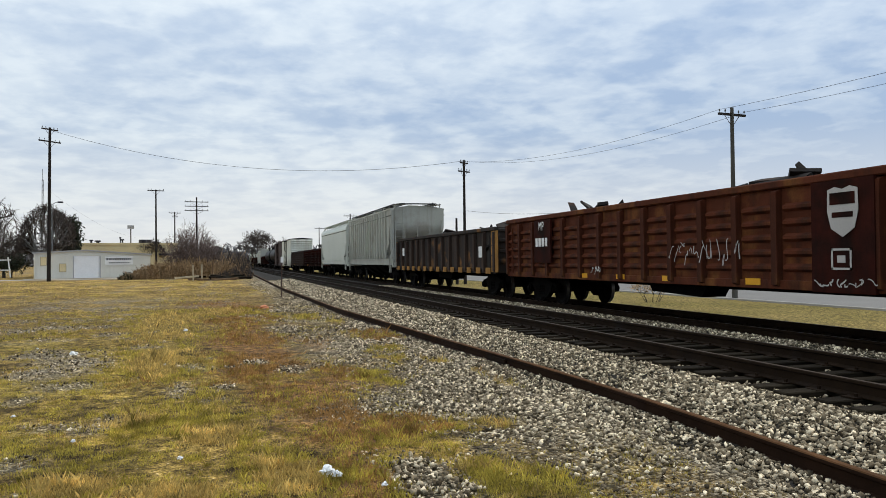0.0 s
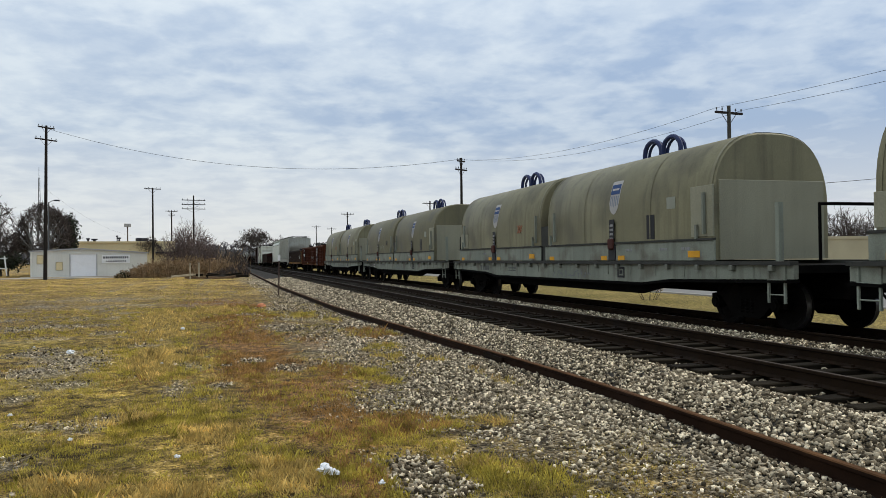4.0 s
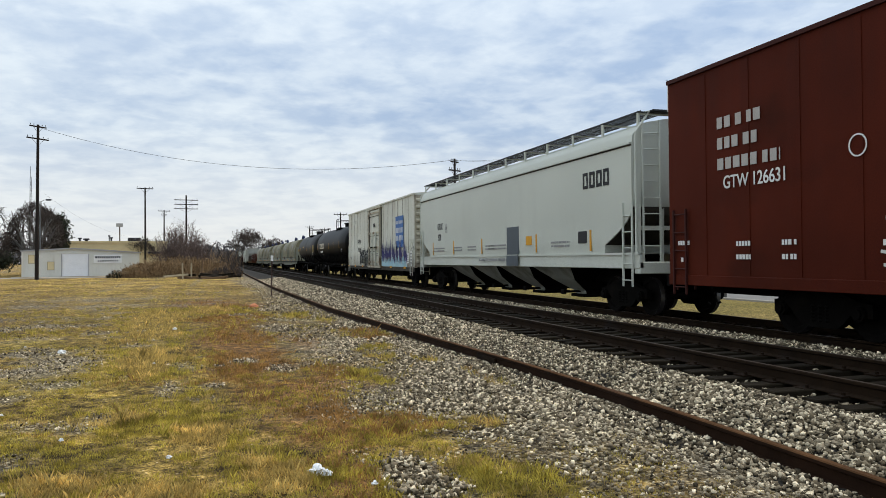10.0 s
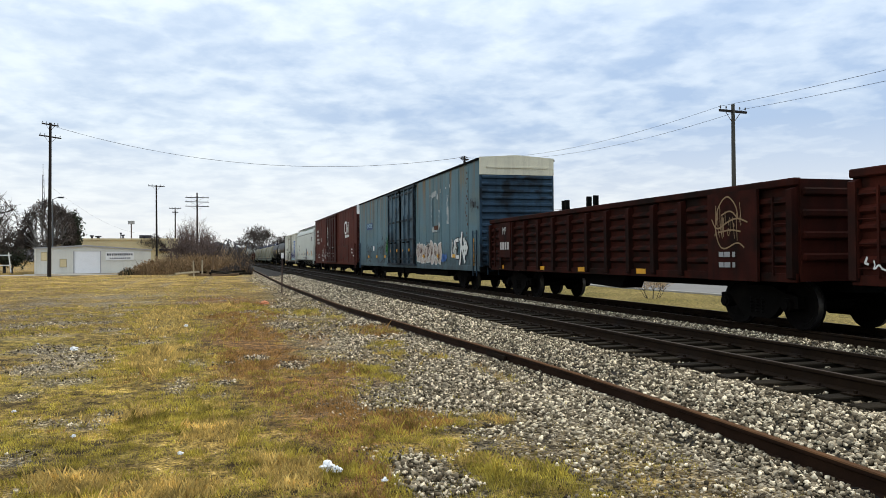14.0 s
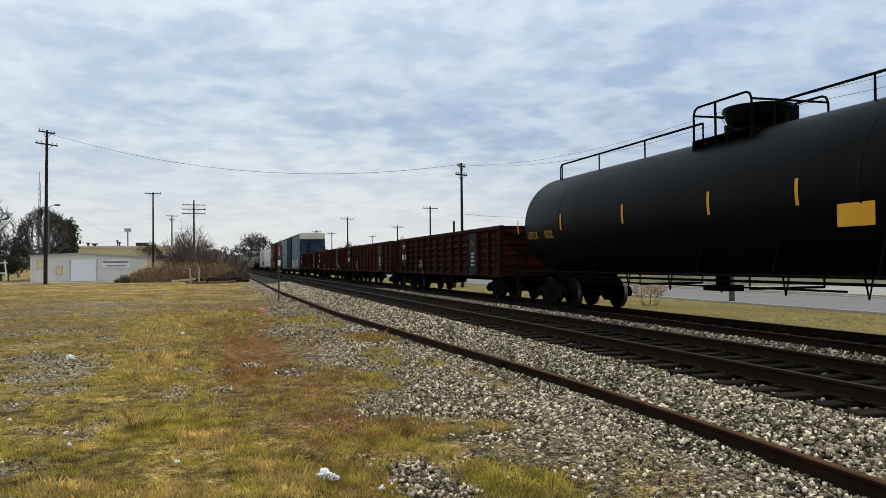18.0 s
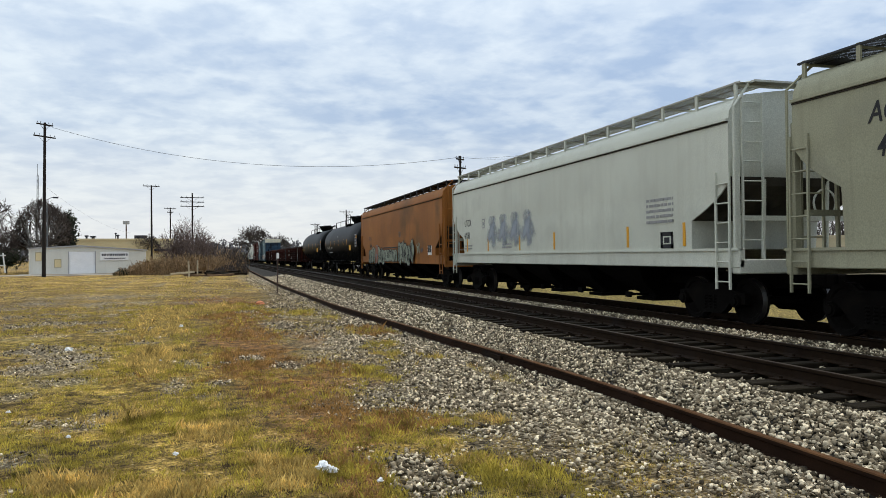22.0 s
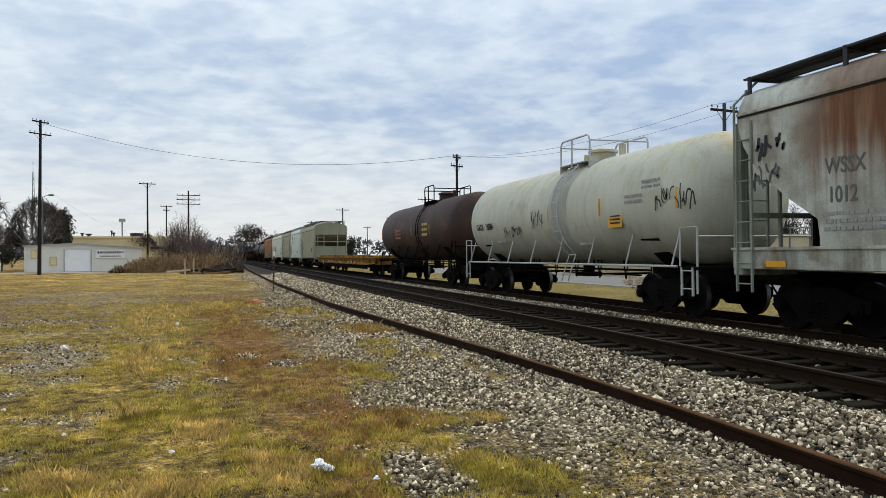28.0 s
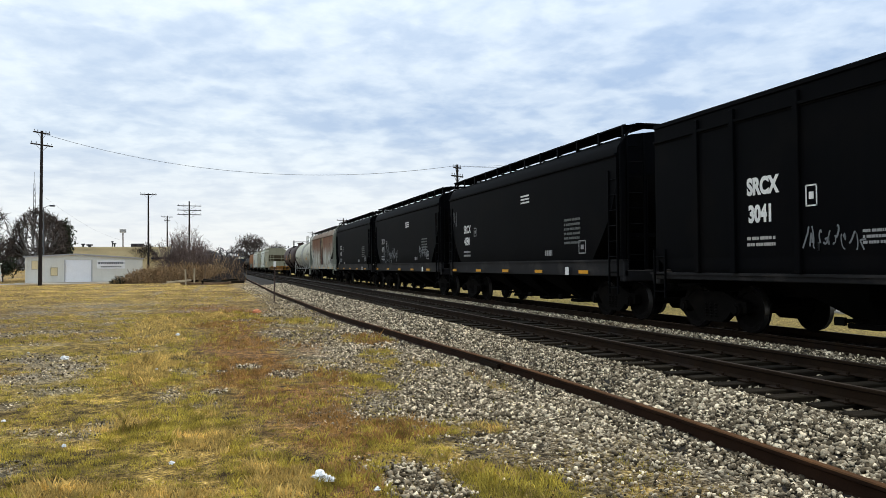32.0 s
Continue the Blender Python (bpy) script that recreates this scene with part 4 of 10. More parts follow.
def forked_tree(label, x, y, z, height, width, seed, limbs=13, forks=5, twigs=13, mat="bark", low=0.2, lift=0.44):
    """A bare tree whose limbs fork twice and end in fine twigs along a rounded crown."""
    rnd = random.Random(seed)
    t = thing("tree", label, "tree", "", pose(x, y, z))
    h0, zc = height * low, height * lift
    part("trunk", bar(empty_bm(), (0, 0, -0.2), (0, 0, h0 * 1.1), height * 0.034, 9, height * 0.027), M[mat], t)
    fine = empty_bm()

    def crown(a, e, f):
        """A point of the crown at turn a and rise e, f of the way out."""
        up = height - zc if e > 0 else zc - h0 * 0.7
        return Vector((math.cos(a) * math.cos(e) * width / 2, math.sin(a) * math.cos(e) * width / 2, up * math.sin(e))) * f + Vector((0, 0, zc))

    def branch(bm, p, q, sag, r0, r1):
        m = p.lerp(q, 0.5) + sag
        pts = [p.lerp(m, i / 4).lerp(m.lerp(q, i / 4), i / 4) for i in range(5)]
        for i in range(4):
            bar(bm, pts[i], pts[i + 1], r0 + (r1 - r0) * i / 4, 5, r0 + (r1 - r0) * (i + 1) / 4)
        return pts

    for k in range(limbs):
        a = 2 * math.pi * (k + rnd.uniform(-0.4, 0.4)) * 0.618
        e = math.asin(rnd.uniform(-0.15, 0.95))
        limb = empty_bm()
        start = Vector((0, 0, h0 * rnd.uniform(0.8, 1.1)))
        bend = Vector((math.cos(a), math.sin(a), -0.4)) * height * rnd.uniform(-0.01, 0.05)
        pts = branch(limb, start, crown(a, e, rnd.uniform(0.58, 0.74)), bend, height * 0.0155, height * 0.0085)
        for j in range(forks):
            a2, e2 = a + rnd.gauss(0, 0.34) / max(0.4, math.cos(e)), max(-0.35, min(1.5, e + rnd.gauss(0, 0.28)))
            p = pts[rnd.choice((2, 3, 4))]
            q = crown(a2, e2, rnd.uniform(0.80, 0.90))
            sub = branch(limb, p, q, Vector((rnd.gauss(0, 1), rnd.gauss(0, 1), rnd.gauss(0, 1))) * height * 0.014, height * 0.0068, height * 0.0034)
            for _ in range(twigs):
                b = sub[rnd.choice((1, 2, 3, 4, 4))]
                c = crown(a2 + rnd.gauss(0, 0.22) / max(0.4, math.cos(e2)), max(-0.45, min(1.55, e2 + rnd.gauss(0, 0.2))), rnd.uniform(0.84, 0.99))
                if (c - b).length > height * 0.17:
                    c = b.lerp(c, height * 0.17 / (c - b).length)
                bar(fine, b, c, height * 0.0032, 3, height * 0.0018)
                for _ in range(3):
                    d = b.lerp(c, rnd.uniform(0.4, 1.0))
                    g = ((c - b).normalized() + Vector((rnd.gauss(0, 1), rnd.gauss(0, 1), rnd.gauss(0, 1))) * 0.55).normalized() * height * rnd.uniform(0.02, 0.055)
                    bar(fine, d, d + g, height * 0.0022, 3, height * 0.0013)
        part("limb", limb, M[mat], t)
    part("twig", fine, M["twig"], t, kind="stuff")
    return t


forked_tree("broad round bare-branched tree behind the metal building", -22.75, 116, 0, 10.0, 8.0, 4, 18, 6, 14, mat="pale_bark")
bare_tree("dark leafy evergreen tree behind the metal building", -20.2, 118.5, 0, 8.9, 9, depth=3, leaves="leaf_dark", leaf_count=5200, spread=0.6, leaf_size=0.20, width=2.7)
forked_tree("tall bare tree near the street", -28.8, 112, 0, 11.4, 8.2, 6, 13, 5, 8)
forked_tree("bare tree near the street", -33.8, 118, 0, 10.5, 8.0, 16, 12, 5, 7)
dome_tree("low bare tree near the street", -27.2, 113, 0, 6.6, 5.0, 17, 60)
bare_tree("dark shrub beside the metal building", -25.6, 110, 0, 3.6, 21, depth=3, leaves="leaf_dark", leaf_count=1500, leaf_size=0.14, width=5.0)
dome_tree("bare bushy tree rising from brown brush", -4.5, 92, 0, 5.3, 3.6, 12, 80, mat="weed_grey", twig="weed_grey", low=0.05, thick=0.75)
dome_tree("bare bushy tree rising from brown brush", -3.0, 94, 0, 6.3, 4.6, 13, 95, mat="weed_grey", twig="weed_grey", low=0.05, thick=0.75)
dome_tree("bare bushy tree rising from brown brush", -1.7, 90, 0, 5.0, 3.4, 14, 80, mat="weed_grey", twig="weed_grey", low=0.05, thick=0.75)
bare_tree("small bare tree behind the brush", -10.2, 130, 0, 5.8, 31, depth=4, spread=0.8, limbs=6, width=5.0)
bare_tree("bare tree beside the far end of the track", 10.5, 250, 0, 12.5, 33, depth=4, spread=0.8, limbs=7, width=12)
bare_tree("bare tree beside the far end of the track", 22, 300, -0.5, 12, 34, depth=4, spread=0.8, limbs=6, width=10)
# beyond the road
for k, (x, y, h, dark) in enumerate(((57, 118, 7.0, 1), (66, 112, 7.8, 2), (71, 114, 8.2, 1), (76, 116, 8.0, 0), (80, 118, 8.4, 0), (86, 108, 9.6, 1), (90, 110, 9.4, 1), (95, 112, 10.2, 0), (101, 110, 10.0, 0), (107, 112, 10.4, 0), (113, 111, 9.6, 0), (119, 110, 10.0, 0), (126, 112, 10.2, 0), (50, 130, 7.5, 0), (43, 180, 9.0, 0), (36, 220, 9.0, 1))):
    if dark:
        bare_tree("dark brownish leafy tree beyond the road" if dark == 2 else "dark evergreen tree beyond the road", x, y, FAR_Z, h, 60 + k, depth=3, leaves="leaf_brown" if dark == 2 else "leaf_dark", leaf_count=3600, leaf_size=0.22, spread=0.75, width=h * 1.05)
    else:
        dome_tree("grey bare tree beyond the road", x, y, FAR_Z, h, h * 0.95, 60 + k, 55)


def brush(name, label, spots, count, mats, seed, height):
    """Thickets of stems and dry leaves: spots are (x, y, radius, height)."""
    rng = np.random.RandomState(seed)
    for mat, share in mats:
        verts, faces = [], []
        for x, y, r, h in spots:
            for _ in range(int(count * share * r)):
                a, q = rng.uniform(0, 2 * np.pi), math.sqrt(rng.rand()) * r
                px, py = x + q * math.cos(a), y + q * math.sin(a)
                hh = h * (1 - 0.55 * (q / r) ** 2) * rng.uniform(0.5, 1.1)
                lx, ly = rng.normal(0, 0.22, 2) * hh
                w = 0.018
                i = len(verts)
                verts += [(px - w, py, 0), (px + w, py, 0), (px + lx * 0.5 + w, py + ly * 0.5, hh * 0.6), (px + lx, py + ly, hh)]
                faces += [(i, i + 1, i + 2, i + 3)]
                for _ in range(4):
                    t = rng.uniform(0.2, 1.0)
                    c = np.array((px + lx * t, py + ly * t, hh * t))
                    d = rng.normal(0, 0.05, 3)
                    e = rng.normal(0, 0.035, 3)
                    i = len(verts)
                    verts += [tuple(c - d), tuple(c + e), tuple(c + d), tuple(c - e)]
                    faces += [(i, i + 1, i + 2, i + 3)]
        me = bpy.data.meshes.new(name)
        me.from_pydata(verts, [], faces)
        me.materials.append(M[mat])
        tagged(new(name, me), label, "brush", kind="stuff")


brush("brush", "thicket of brown dead weeds and stems", [(-8.6, 88, 0.9, 1.0), (-7.6, 88, 1.2, 1.6), (-6.4, 88, 1.4, 2.0), (-5.0, 88, 1.5, 2.1), (-3.6, 88, 1.6, 2.2), (-2.4, 88, 1.5, 2.3), (-1.2, 88, 1.4, 2.1), (0.2, 89, 1.4, 2.0), (1.4, 90, 1.3, 1.6)], 520, (("weed_brown", 0.8), ("leaf_brown", 0.45)), 3, 2)
brush("brush", "dark tangle of bare stems beside the track", [(0.6, 83, 1.1, 1.0), (1.8, 84, 1.2, 1.5), (2.3, 86, 0.9, 1.9)], 300, (("twig", 0.8), ("leaf_brown", 0.2)), 13, 2)
brush("brush", "grey-brown bare brush far along the track", [(-3, 180, 6, 6.5), (3, 200, 5, 6.0), (-8, 240, 9, 8.0), (5, 260, 4, 6.5)], 60, (("twig", 0.8), ("weed_brown", 0.2)), 5, 4)
brush("weeds", "small brown weeds by the building's drive", [(-9.9, 87, 0.5, 0.7), (-9.4, 87, 0.5, 0.9)], 150, (("leaf_dark", 0.5), ("weed_brown", 0.5)), 8, 1)


def roadside_bush():
    rng = random.Random(17)
    t = thing("bush", "small brown bush in the roadside grass", "bush", at=pose(21.6, 36.2, FAR_Z))
    bm, tips = empty_bm(), []
    for k in range(9):
        a = k * 2.4
        branches(bm, (0.35 * math.cos(a), 0.35 * math.sin(a), 0), (math.cos(a) * 0.6, math.sin(a) * 0.6, 1), 0.45, 0.02, 2, rng, tips, 0.7)
    part("stem", bm, M["bark"], t, kind="stuff")
    verts, faces = [], []
    for p, d in tips:
        for _ in range(6):
            c = p + Vector((rng.gauss(0, 0.1), rng.gauss(0, 0.1), rng.gauss(0, 0.08)))
            a = Vector((rng.gauss(0, 1), rng.gauss(0, 1), rng.gauss(0, 1))).normalized() * 0.06
            b = a.orthogonal().normalized() * 0.035
            i = len(verts)
            verts += [tuple(c - a), tuple(c + b), tuple(c + a), tuple(c - b)]
            faces.append((i, i + 1, i + 2, i + 3))
    me = bpy.data.meshes.new("crown")
    me.from_pydata(verts, [], faces)
    me.materials.append(M["weed_brown"])
    part("crown", me, None, t, kind="stuff")


roadside_bush()


def far_hills():
    """Low wooded rise at the horizon."""
    rng = np.random.RandomState(2)
    verts, faces = [], []
    for x0, x1, y, h in ((-260, 40, 430, 9), (-500, -60, 380, 11), (20, 500, 420, 12), (-120, 60, 620, 18)):
        n = 160
        for i in range(n):
            x = x0 + (x1 - x0) * i / (n - 1)
            top = h * (0.55 + 0.3 * noise.noise((x * 0.02, y, 0)) + 0.35 * rng.rand())
            for _ in range(22):
                cx, cz = x + rng.normal(0, 1.5), top * math.sqrt(rng.rand())
                d, e = rng.normal(0, 0.9, 3), rng.normal(0, 0.6, 3)
                c = np.array((cx, y + rng.normal(0, 4), cz))
                k = len(verts)
                verts += [tuple(c - d), tuple(c + e), tuple(c + d), tuple(c - e)]
                faces.append((k, k + 1, k + 2, k + 3))
    me = bpy.data.meshes.new("far_woods")
    me.from_pydata(verts, [], faces)
    me.materials.append(M["far_wood"])
    tagged(new("far_woods", me), "grey-blue bare woods along the horizon", "woods", kind="stuff")


M["far_wood"] = material("hazy_far_wood", (0.13, 0.13, 0.14), 0.95, vary=0.2, per_island=0.3, bump=0)
far_hills()


# ---- buildings left of the tracks ----
def metal_building():
    b = thing("metal_building", "low white metal workshop with an overhead door and name board", "building", at=pose(-20.55, 98.0, 0, 0, 0, 11))
    L, D, h, ridge, peak = 12.5, 14.0, 2.95, 5.3, 3.26
    hr = 2.72
    x0, x1, dh = 4.12, 6.88, 2.62

    def top(x):
        return h + (peak - h) * x / ridge if x < ridge else peak + (hr - peak) * (x - ridge) / (L - ridge)

    front = empty_bm()
    for a, e, z in ((0, x0, 0), (x0, ridge, dh), (ridge, x1, dh), (x1, L, 0)):
        slab_pts = [(a, z), (e, z), (e, top(e)), (a, top(a))]
        loft(front, [[(x, 0, q) for x, q in slab_pts], [(x, 0.2, q) for x, q in slab_pts]])
    front = part("front_wall", front, M["white_wall"], b)
    part("back_wall", box(empty_bm(), 0, L, D - 0.2, D, 0, hr), M["white_wall"], b)
    for x, z in ((0, h), (L - 0.2, hr)):
        part("side_wall", box(empty_bm(), x, x + 0.2, 0.2, D - 0.2, 0, z), M["white_wall"], b)
    for i in range(24):
        x = 0.25 + i * 0.5
        part("siding_rib", box(empty_bm(), x, x + 0.04, -0.025, 0.0, dh if x0 - 0.1 < x < x1 else 0.0, top(x) - 0.02), M["white_wall"], front)
    for a, e in ((-0.15, ridge), (ridge, L + 0.15)):
        za, ze = top(max(a, 0)), top(min(e, L))
        sec = [(a, za), (e, ze), (e, ze + 0.09), (a, za + 0.09)]
        part("roof", loft(empty_bm(), [[(x, -0.12, z) for x, z in sec], [(x, D + 0.1, z) for x, z in sec]]), M["white_wall"], b)
        sec = [(a, za - 0.05), (e, ze - 0.05), (e, ze + 0.10), (a, za + 0.10)]
        part("eave_trim", loft(empty_bm(), [[(x, -0.16, z) for x, z in sec], [(x, -0.122, z) for x, z in sec]]), M["grey_roof"], b)
    door = part("overhead_door", box(empty_bm(), x0, x1, 0.06, 0.12, 0, dh), M["door_white"], b)
    for i in range(5):
        part("door_panel", box(empty_bm(), x0 + 0.05, x1 - 0.05, 0.035, 0.06, 0.04 + i * 0.515, 0.52 + i * 0.515), M["door_white"], door)
    for x in (x0 - 0.1, x1):
        part("door_track", box(empty_bm(), x, x + 0.1, -0.03, 0.1, 0, dh), M["grey_roof"], door)
    for x, z, w, hh in ((2.65, 0.85, 0.62, 0.85), (0.72, 1.6, 0.55, 0.9)):
        win = part("window", box(empty_bm(), x, x + w, -0.035, -0.005, z, z + hh), M["tan_wall"], b)
        bm = empty_bm()
        for q in ((x - 0.06, x + w + 0.06, z - 0.06, z), (x - 0.06, x + w + 0.06, z + hh, z + hh + 0.06), (x - 0.06, x, z, z + hh), (x + w, x + w + 0.06, z, z + hh)):
            box(bm, q[0], q[1], -0.06, -0.01, q[2], q[3])
        part("window_frame", bm, M["cream_wall"], win)
    sign = part("name_board", box(empty_bm(), 7.45, 10.55, -0.09, -0.03, 1.55, 2.52, 0.01), M["white_paint"], b)
    bm = empty_bm()
    rnd = random.Random(2)
    for z, h2, a, e in ((2.10, 0.26, 7.6, 10.45), (1.72, 0.14, 7.9, 10.2)):
        u = a
        while u < e:
            w = rnd.uniform(0.10, 0.2)
            box(bm, u, min(e, u + w), -0.10, -0.092, z, z + h2)
            u += w + 0.08
    part("sign_lettering", bm, M["dark_sign"], sign, kind="stuff")
    part("slab", box(empty_bm(), -1.0, L, -2.0, 0.0, 0.0, 0.06), M["concrete"], b)
    part("downpipe", bar(empty_bm(), (0.1, -0.1, 0), (0.1, -0.1, h), 0.05, 8), M["white_wall"], b)


metal_building()


def tan_building():
    b = thing("tan_building", "long flat-roofed tan building with rooftop vents", "building", at=pose(-22, 128, 0, 0, 0, 6))
    part("wall", box(empty_bm(), 0, 15.5, 0, 14, 0, 4.55), M["tan_wall"], b)
    part("parapet", box(empty_bm(), -0.1, 15.6, -0.1, 14.1, 4.55, 4.85), M["tan_wall"], b)
    part("lower_wing", box(empty_bm(), -3.0, 0, 1, 12, 0, 4.2), M["cream_wall"], b)
    for x, h, r in ((3.0, 5.35, 0.28), (3.9, 5.25, 0.45), (7.1, 5.75, 0.16), (7.4, 5.45, 0.25), (10.4, 5.3, 0.5)):
        part("roof_vent", bar(bar(empty_bm(), (x, 0.8, 4.8), (x, 0.8, h - 0.2), r * 0.5, 10), (x, 0.8, h - 0.2), (x, 0.8, h), r, 10), M["dark_sign"], b)
    s = part("sign_pole", bar(empty_bm(), (8.6, 4, 4.8), (8.6, 4, 7.6), 0.09, 8), M["steel_post"], b)
    part("pole_sign", box(empty_bm(), 8.1, 9.1, 3.9, 4.1, 7.2, 7.75, 0.03), M["grey_roof"], s)
    part("roof_unit", box(empty_bm(), 9.8, 11.6, 5, 7, 4.8, 5.5, 0.05), M["dark_sign"], b)
    part("canopy", box(empty_bm(), 12.6, 15.4, -0.6, 0, 2.9, 3.2), M["dark_sign"], b)


tan_building()


def lattice_tower():
    t = thing("radio_tower", "slender pale lattice tower behind the trees", "tower", at=pose(-32, 160, 0))
    legs = [(0.5 * math.cos(a), 0.5 * math.sin(a)) for a in (0.3, 2.4, 4.5)]
    H = 19.5
    for x, y in legs:
        part("leg", bar(empty_bm(), (x, y, 0), (x * 0.25, y * 0.25, H - 2), 0.045, 6), M["insulator"], t)
    bm = empty_bm()
    for k in range(16):
        z, k0, k1 = k * 1.05, 1 - 0.75 * k / 16.5, 1 - 0.75 * (k + 1) / 16.5
        for i in range(3):
            a, c = legs[i], legs[(i + 1) % 3]
            bar(bm, (a[0] * k0, a[1] * k0, z), (c[0] * k1, c[1] * k1, z + 1.05), 0.02, 4)
    part("lattice", bm, M["insulator"], t)
    part("mast", bar(empty_bm(), (0, 0, H - 2.2), (0, 0, H), 0.04, 6), M["insulator"], t)


lattice_tower()


def street_lamp():
    t = thing("street_lamp", "grey street lamp behind the tree", "street lamp", at=pose(-21.3, 112, 0))
    part("post", bar(empty_bm(), (0, 0, 0), (0, 0, 9.6), 0.09, 8, 0.06), M["insulator"], t)
    part("arm", rod(empty_bm(), [(0, 0, 9.5), (0.5, 0, 9.8), (0.9, 0, 9.8)], 0.04, 6), M["insulator"], t)
    part("lamp_head", box(empty_bm(), 0.7, 1.35, -0.16, 0.16, 9.72, 9.92, 0.05), M["dark_sign"], t)


street_lamp()
a = thing("swing_frame", "white timber swing frame by the street", "swing frame", at=pose(-26.0, 104, 0))
for x in (0, 1.6):
    part("leg", box(empty_bm(), x, x + 0.12, 0, 0.12, 0, 2.4), M["white_paint"], a, m=pose(0, 0, 0, 0, 8 if x == 0 else -6, 0))
for z in (1.0, 2.2):
    part("rail", box(empty_bm(), 0.1, 1.7, 0, 0.1, z, z + 0.12), M["white_paint"], a)
part("drive", box(empty_bm(), -40, -9.8, 89.5, 93.5, -0.05, 0.05), M["concrete"])
tagged(bpy.data.objects["drive"], "pale concrete drive in front of the metal building", "drive", kind="structure")

# ---- beyond the tracks: road, buildings ----
tagged(part("road", box(empty_bm(), 26.3, 36.2, -200, 600, FAR_Z - 0.2, FAR_Z + 0.03), M["asphalt"]), "pale grey asphalt road beyond the tracks", "road", kind="structure")
for x in (26.1, 36.2):
    tagged(part("kerb", box(empty_bm(), x, x + 0.2, -200, 600, FAR_Z - 0.2, FAR_Z + 0.10, 0.02), M["concrete"]), "pale concrete kerb of the road", "kerb", kind="structure")
tagged(part("pavement", box(empty_bm(), 39.0, 60, 20, 92, FAR_Z - 0.2, FAR_Z + 0.04), M["concrete"]), "pale concrete forecourt beyond the road", "pavement", kind="structure")


def shop(label, x, y, turn, length, depth, height, wall, band=None, windows=(), canopy=None, name="shop_building"):
    b = thing(name, label, "building", at=pose(x, y, FAR_Z, 0, 0, turn))
    part("wall", box(empty_bm(), 0, length, 0, depth, 0, height), M[wall], b)
    part("parapet", box(empty_bm(), -0.1, length + 0.1, -0.1, depth + 0.1, height, height + 0.25), M[band or wall], b)
    for u, w, z, h in windows:
        win = part("window", box(empty_bm(), u, u + w, -0.05, 0.02, z, z + h), M["glass"], b)
        bm = empty_bm()
        for q in ((u - 0.06, u + w + 0.06, z - 0.06, z), (u - 0.06, u + w + 0.06, z + h, z + h + 0.06), (u - 0.06, u, z, z + h), (u + w, u + w + 0.06, z, z + h)):
            box(bm, q[0], q[1], -0.09, 0.0, q[2], q[3])
        part("window_frame", bm, M["white_paint"], win)
    if canopy:
        part("canopy", box(empty_bm(), canopy[0], canopy[1], -1.6, 0, height - 1.1, height - 0.75), M["dark_sign"], b)
        for i in range(4):
            u = canopy[0] + 0.3 + (canopy[1] - canopy[0] - 0.6) * i / 3
            part("canopy_post", box(empty_bm(), u - 0.07, u + 0.07, -1.5, -1.36, 0, height - 1.1), M["white_paint"], b)
    return b


shop("long low cream building with a dark canopy", 82, 72, 180, 36.6, 14, 3.62, "cream_wall", None, tuple((2 + 4.0 * i, 2.2, 1.0, 1.5) for i in range(8)), (4, 20))
shop("red and cream roadside store", 54, 131, 180, 13, 10, 4.0, "cream_wall", "red_wall", ((1.0, 2.0, 0.8, 1.8), (4.5, 2.0, 0.8, 1.8), (9, 2, 0.8, 1.8)))
shop("dark red store front under a flat roof", 50.5, 128, 180, 6.2, 3, 3.2, "red_wall", None, ((1.2, 1.5, 0.6, 1.7), (3.6, 1.2, 0.6, 1.7)))
shop("small cream building behind the forecourt", 46.5, 78, 180, 9, 8, 2.4, "cream_wall", "tan_wall", ((1.5, 1.5, 1.0, 1.3), (5.0, 1.5, 1.0, 1.3)))
shop("small pale office beyond the road", 62, 66, 180, 8, 7, 3.3, "tan_wall", None, ((1.0, 1.6, 1.0, 1.3), (4.8, 1.6, 1.0, 1.3)))

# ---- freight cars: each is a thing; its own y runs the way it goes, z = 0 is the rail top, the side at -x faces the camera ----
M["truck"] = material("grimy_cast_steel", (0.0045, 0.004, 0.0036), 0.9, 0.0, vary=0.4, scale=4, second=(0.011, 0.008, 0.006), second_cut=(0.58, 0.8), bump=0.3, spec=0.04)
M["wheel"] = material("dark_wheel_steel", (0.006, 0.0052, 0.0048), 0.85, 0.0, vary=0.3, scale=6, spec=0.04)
M["tread"] = plain("polished_wheel_rim", (0.14, 0.135, 0.13), 0.4, 0.8)
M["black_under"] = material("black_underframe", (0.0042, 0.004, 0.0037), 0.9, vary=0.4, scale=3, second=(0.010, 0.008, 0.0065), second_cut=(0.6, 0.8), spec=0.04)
M["white_letter"] = plain("white_lettering", (0.72, 0.72, 0.70), 0.6)
M["black_letter"] = plain("black_lettering", (0.025, 0.025, 0.028), 0.6)
M["grey_letter"] = plain("faded_grey_lettering", (0.28, 0.28, 0.28), 0.7)
M["rust_letter"] = plain("dull_red_lettering", (0.28, 0.11, 0.06), 0.7)
M["yellow_letter"] = plain("faded_yellow_lettering", (0.45, 0.34, 0.12), 0.7)
M["reflector"] = plain("yellow_reflector", (0.64, 0.31, 0.02), 0.5)
M["blue_paint"] = plain("blue_panel_paint", (0.03, 0.12, 0.36), 0.5)
M["spray_black"] = plain("black_spray_paint", (0.03, 0.03, 0.035), 0.7)
M["spray_white"] = plain("white_spray_paint", (0.62, 0.63, 0.60), 0.7)
M["spray_grey"] = plain("grey_spray_paint", (0.16, 0.17, 0.18), 0.7)
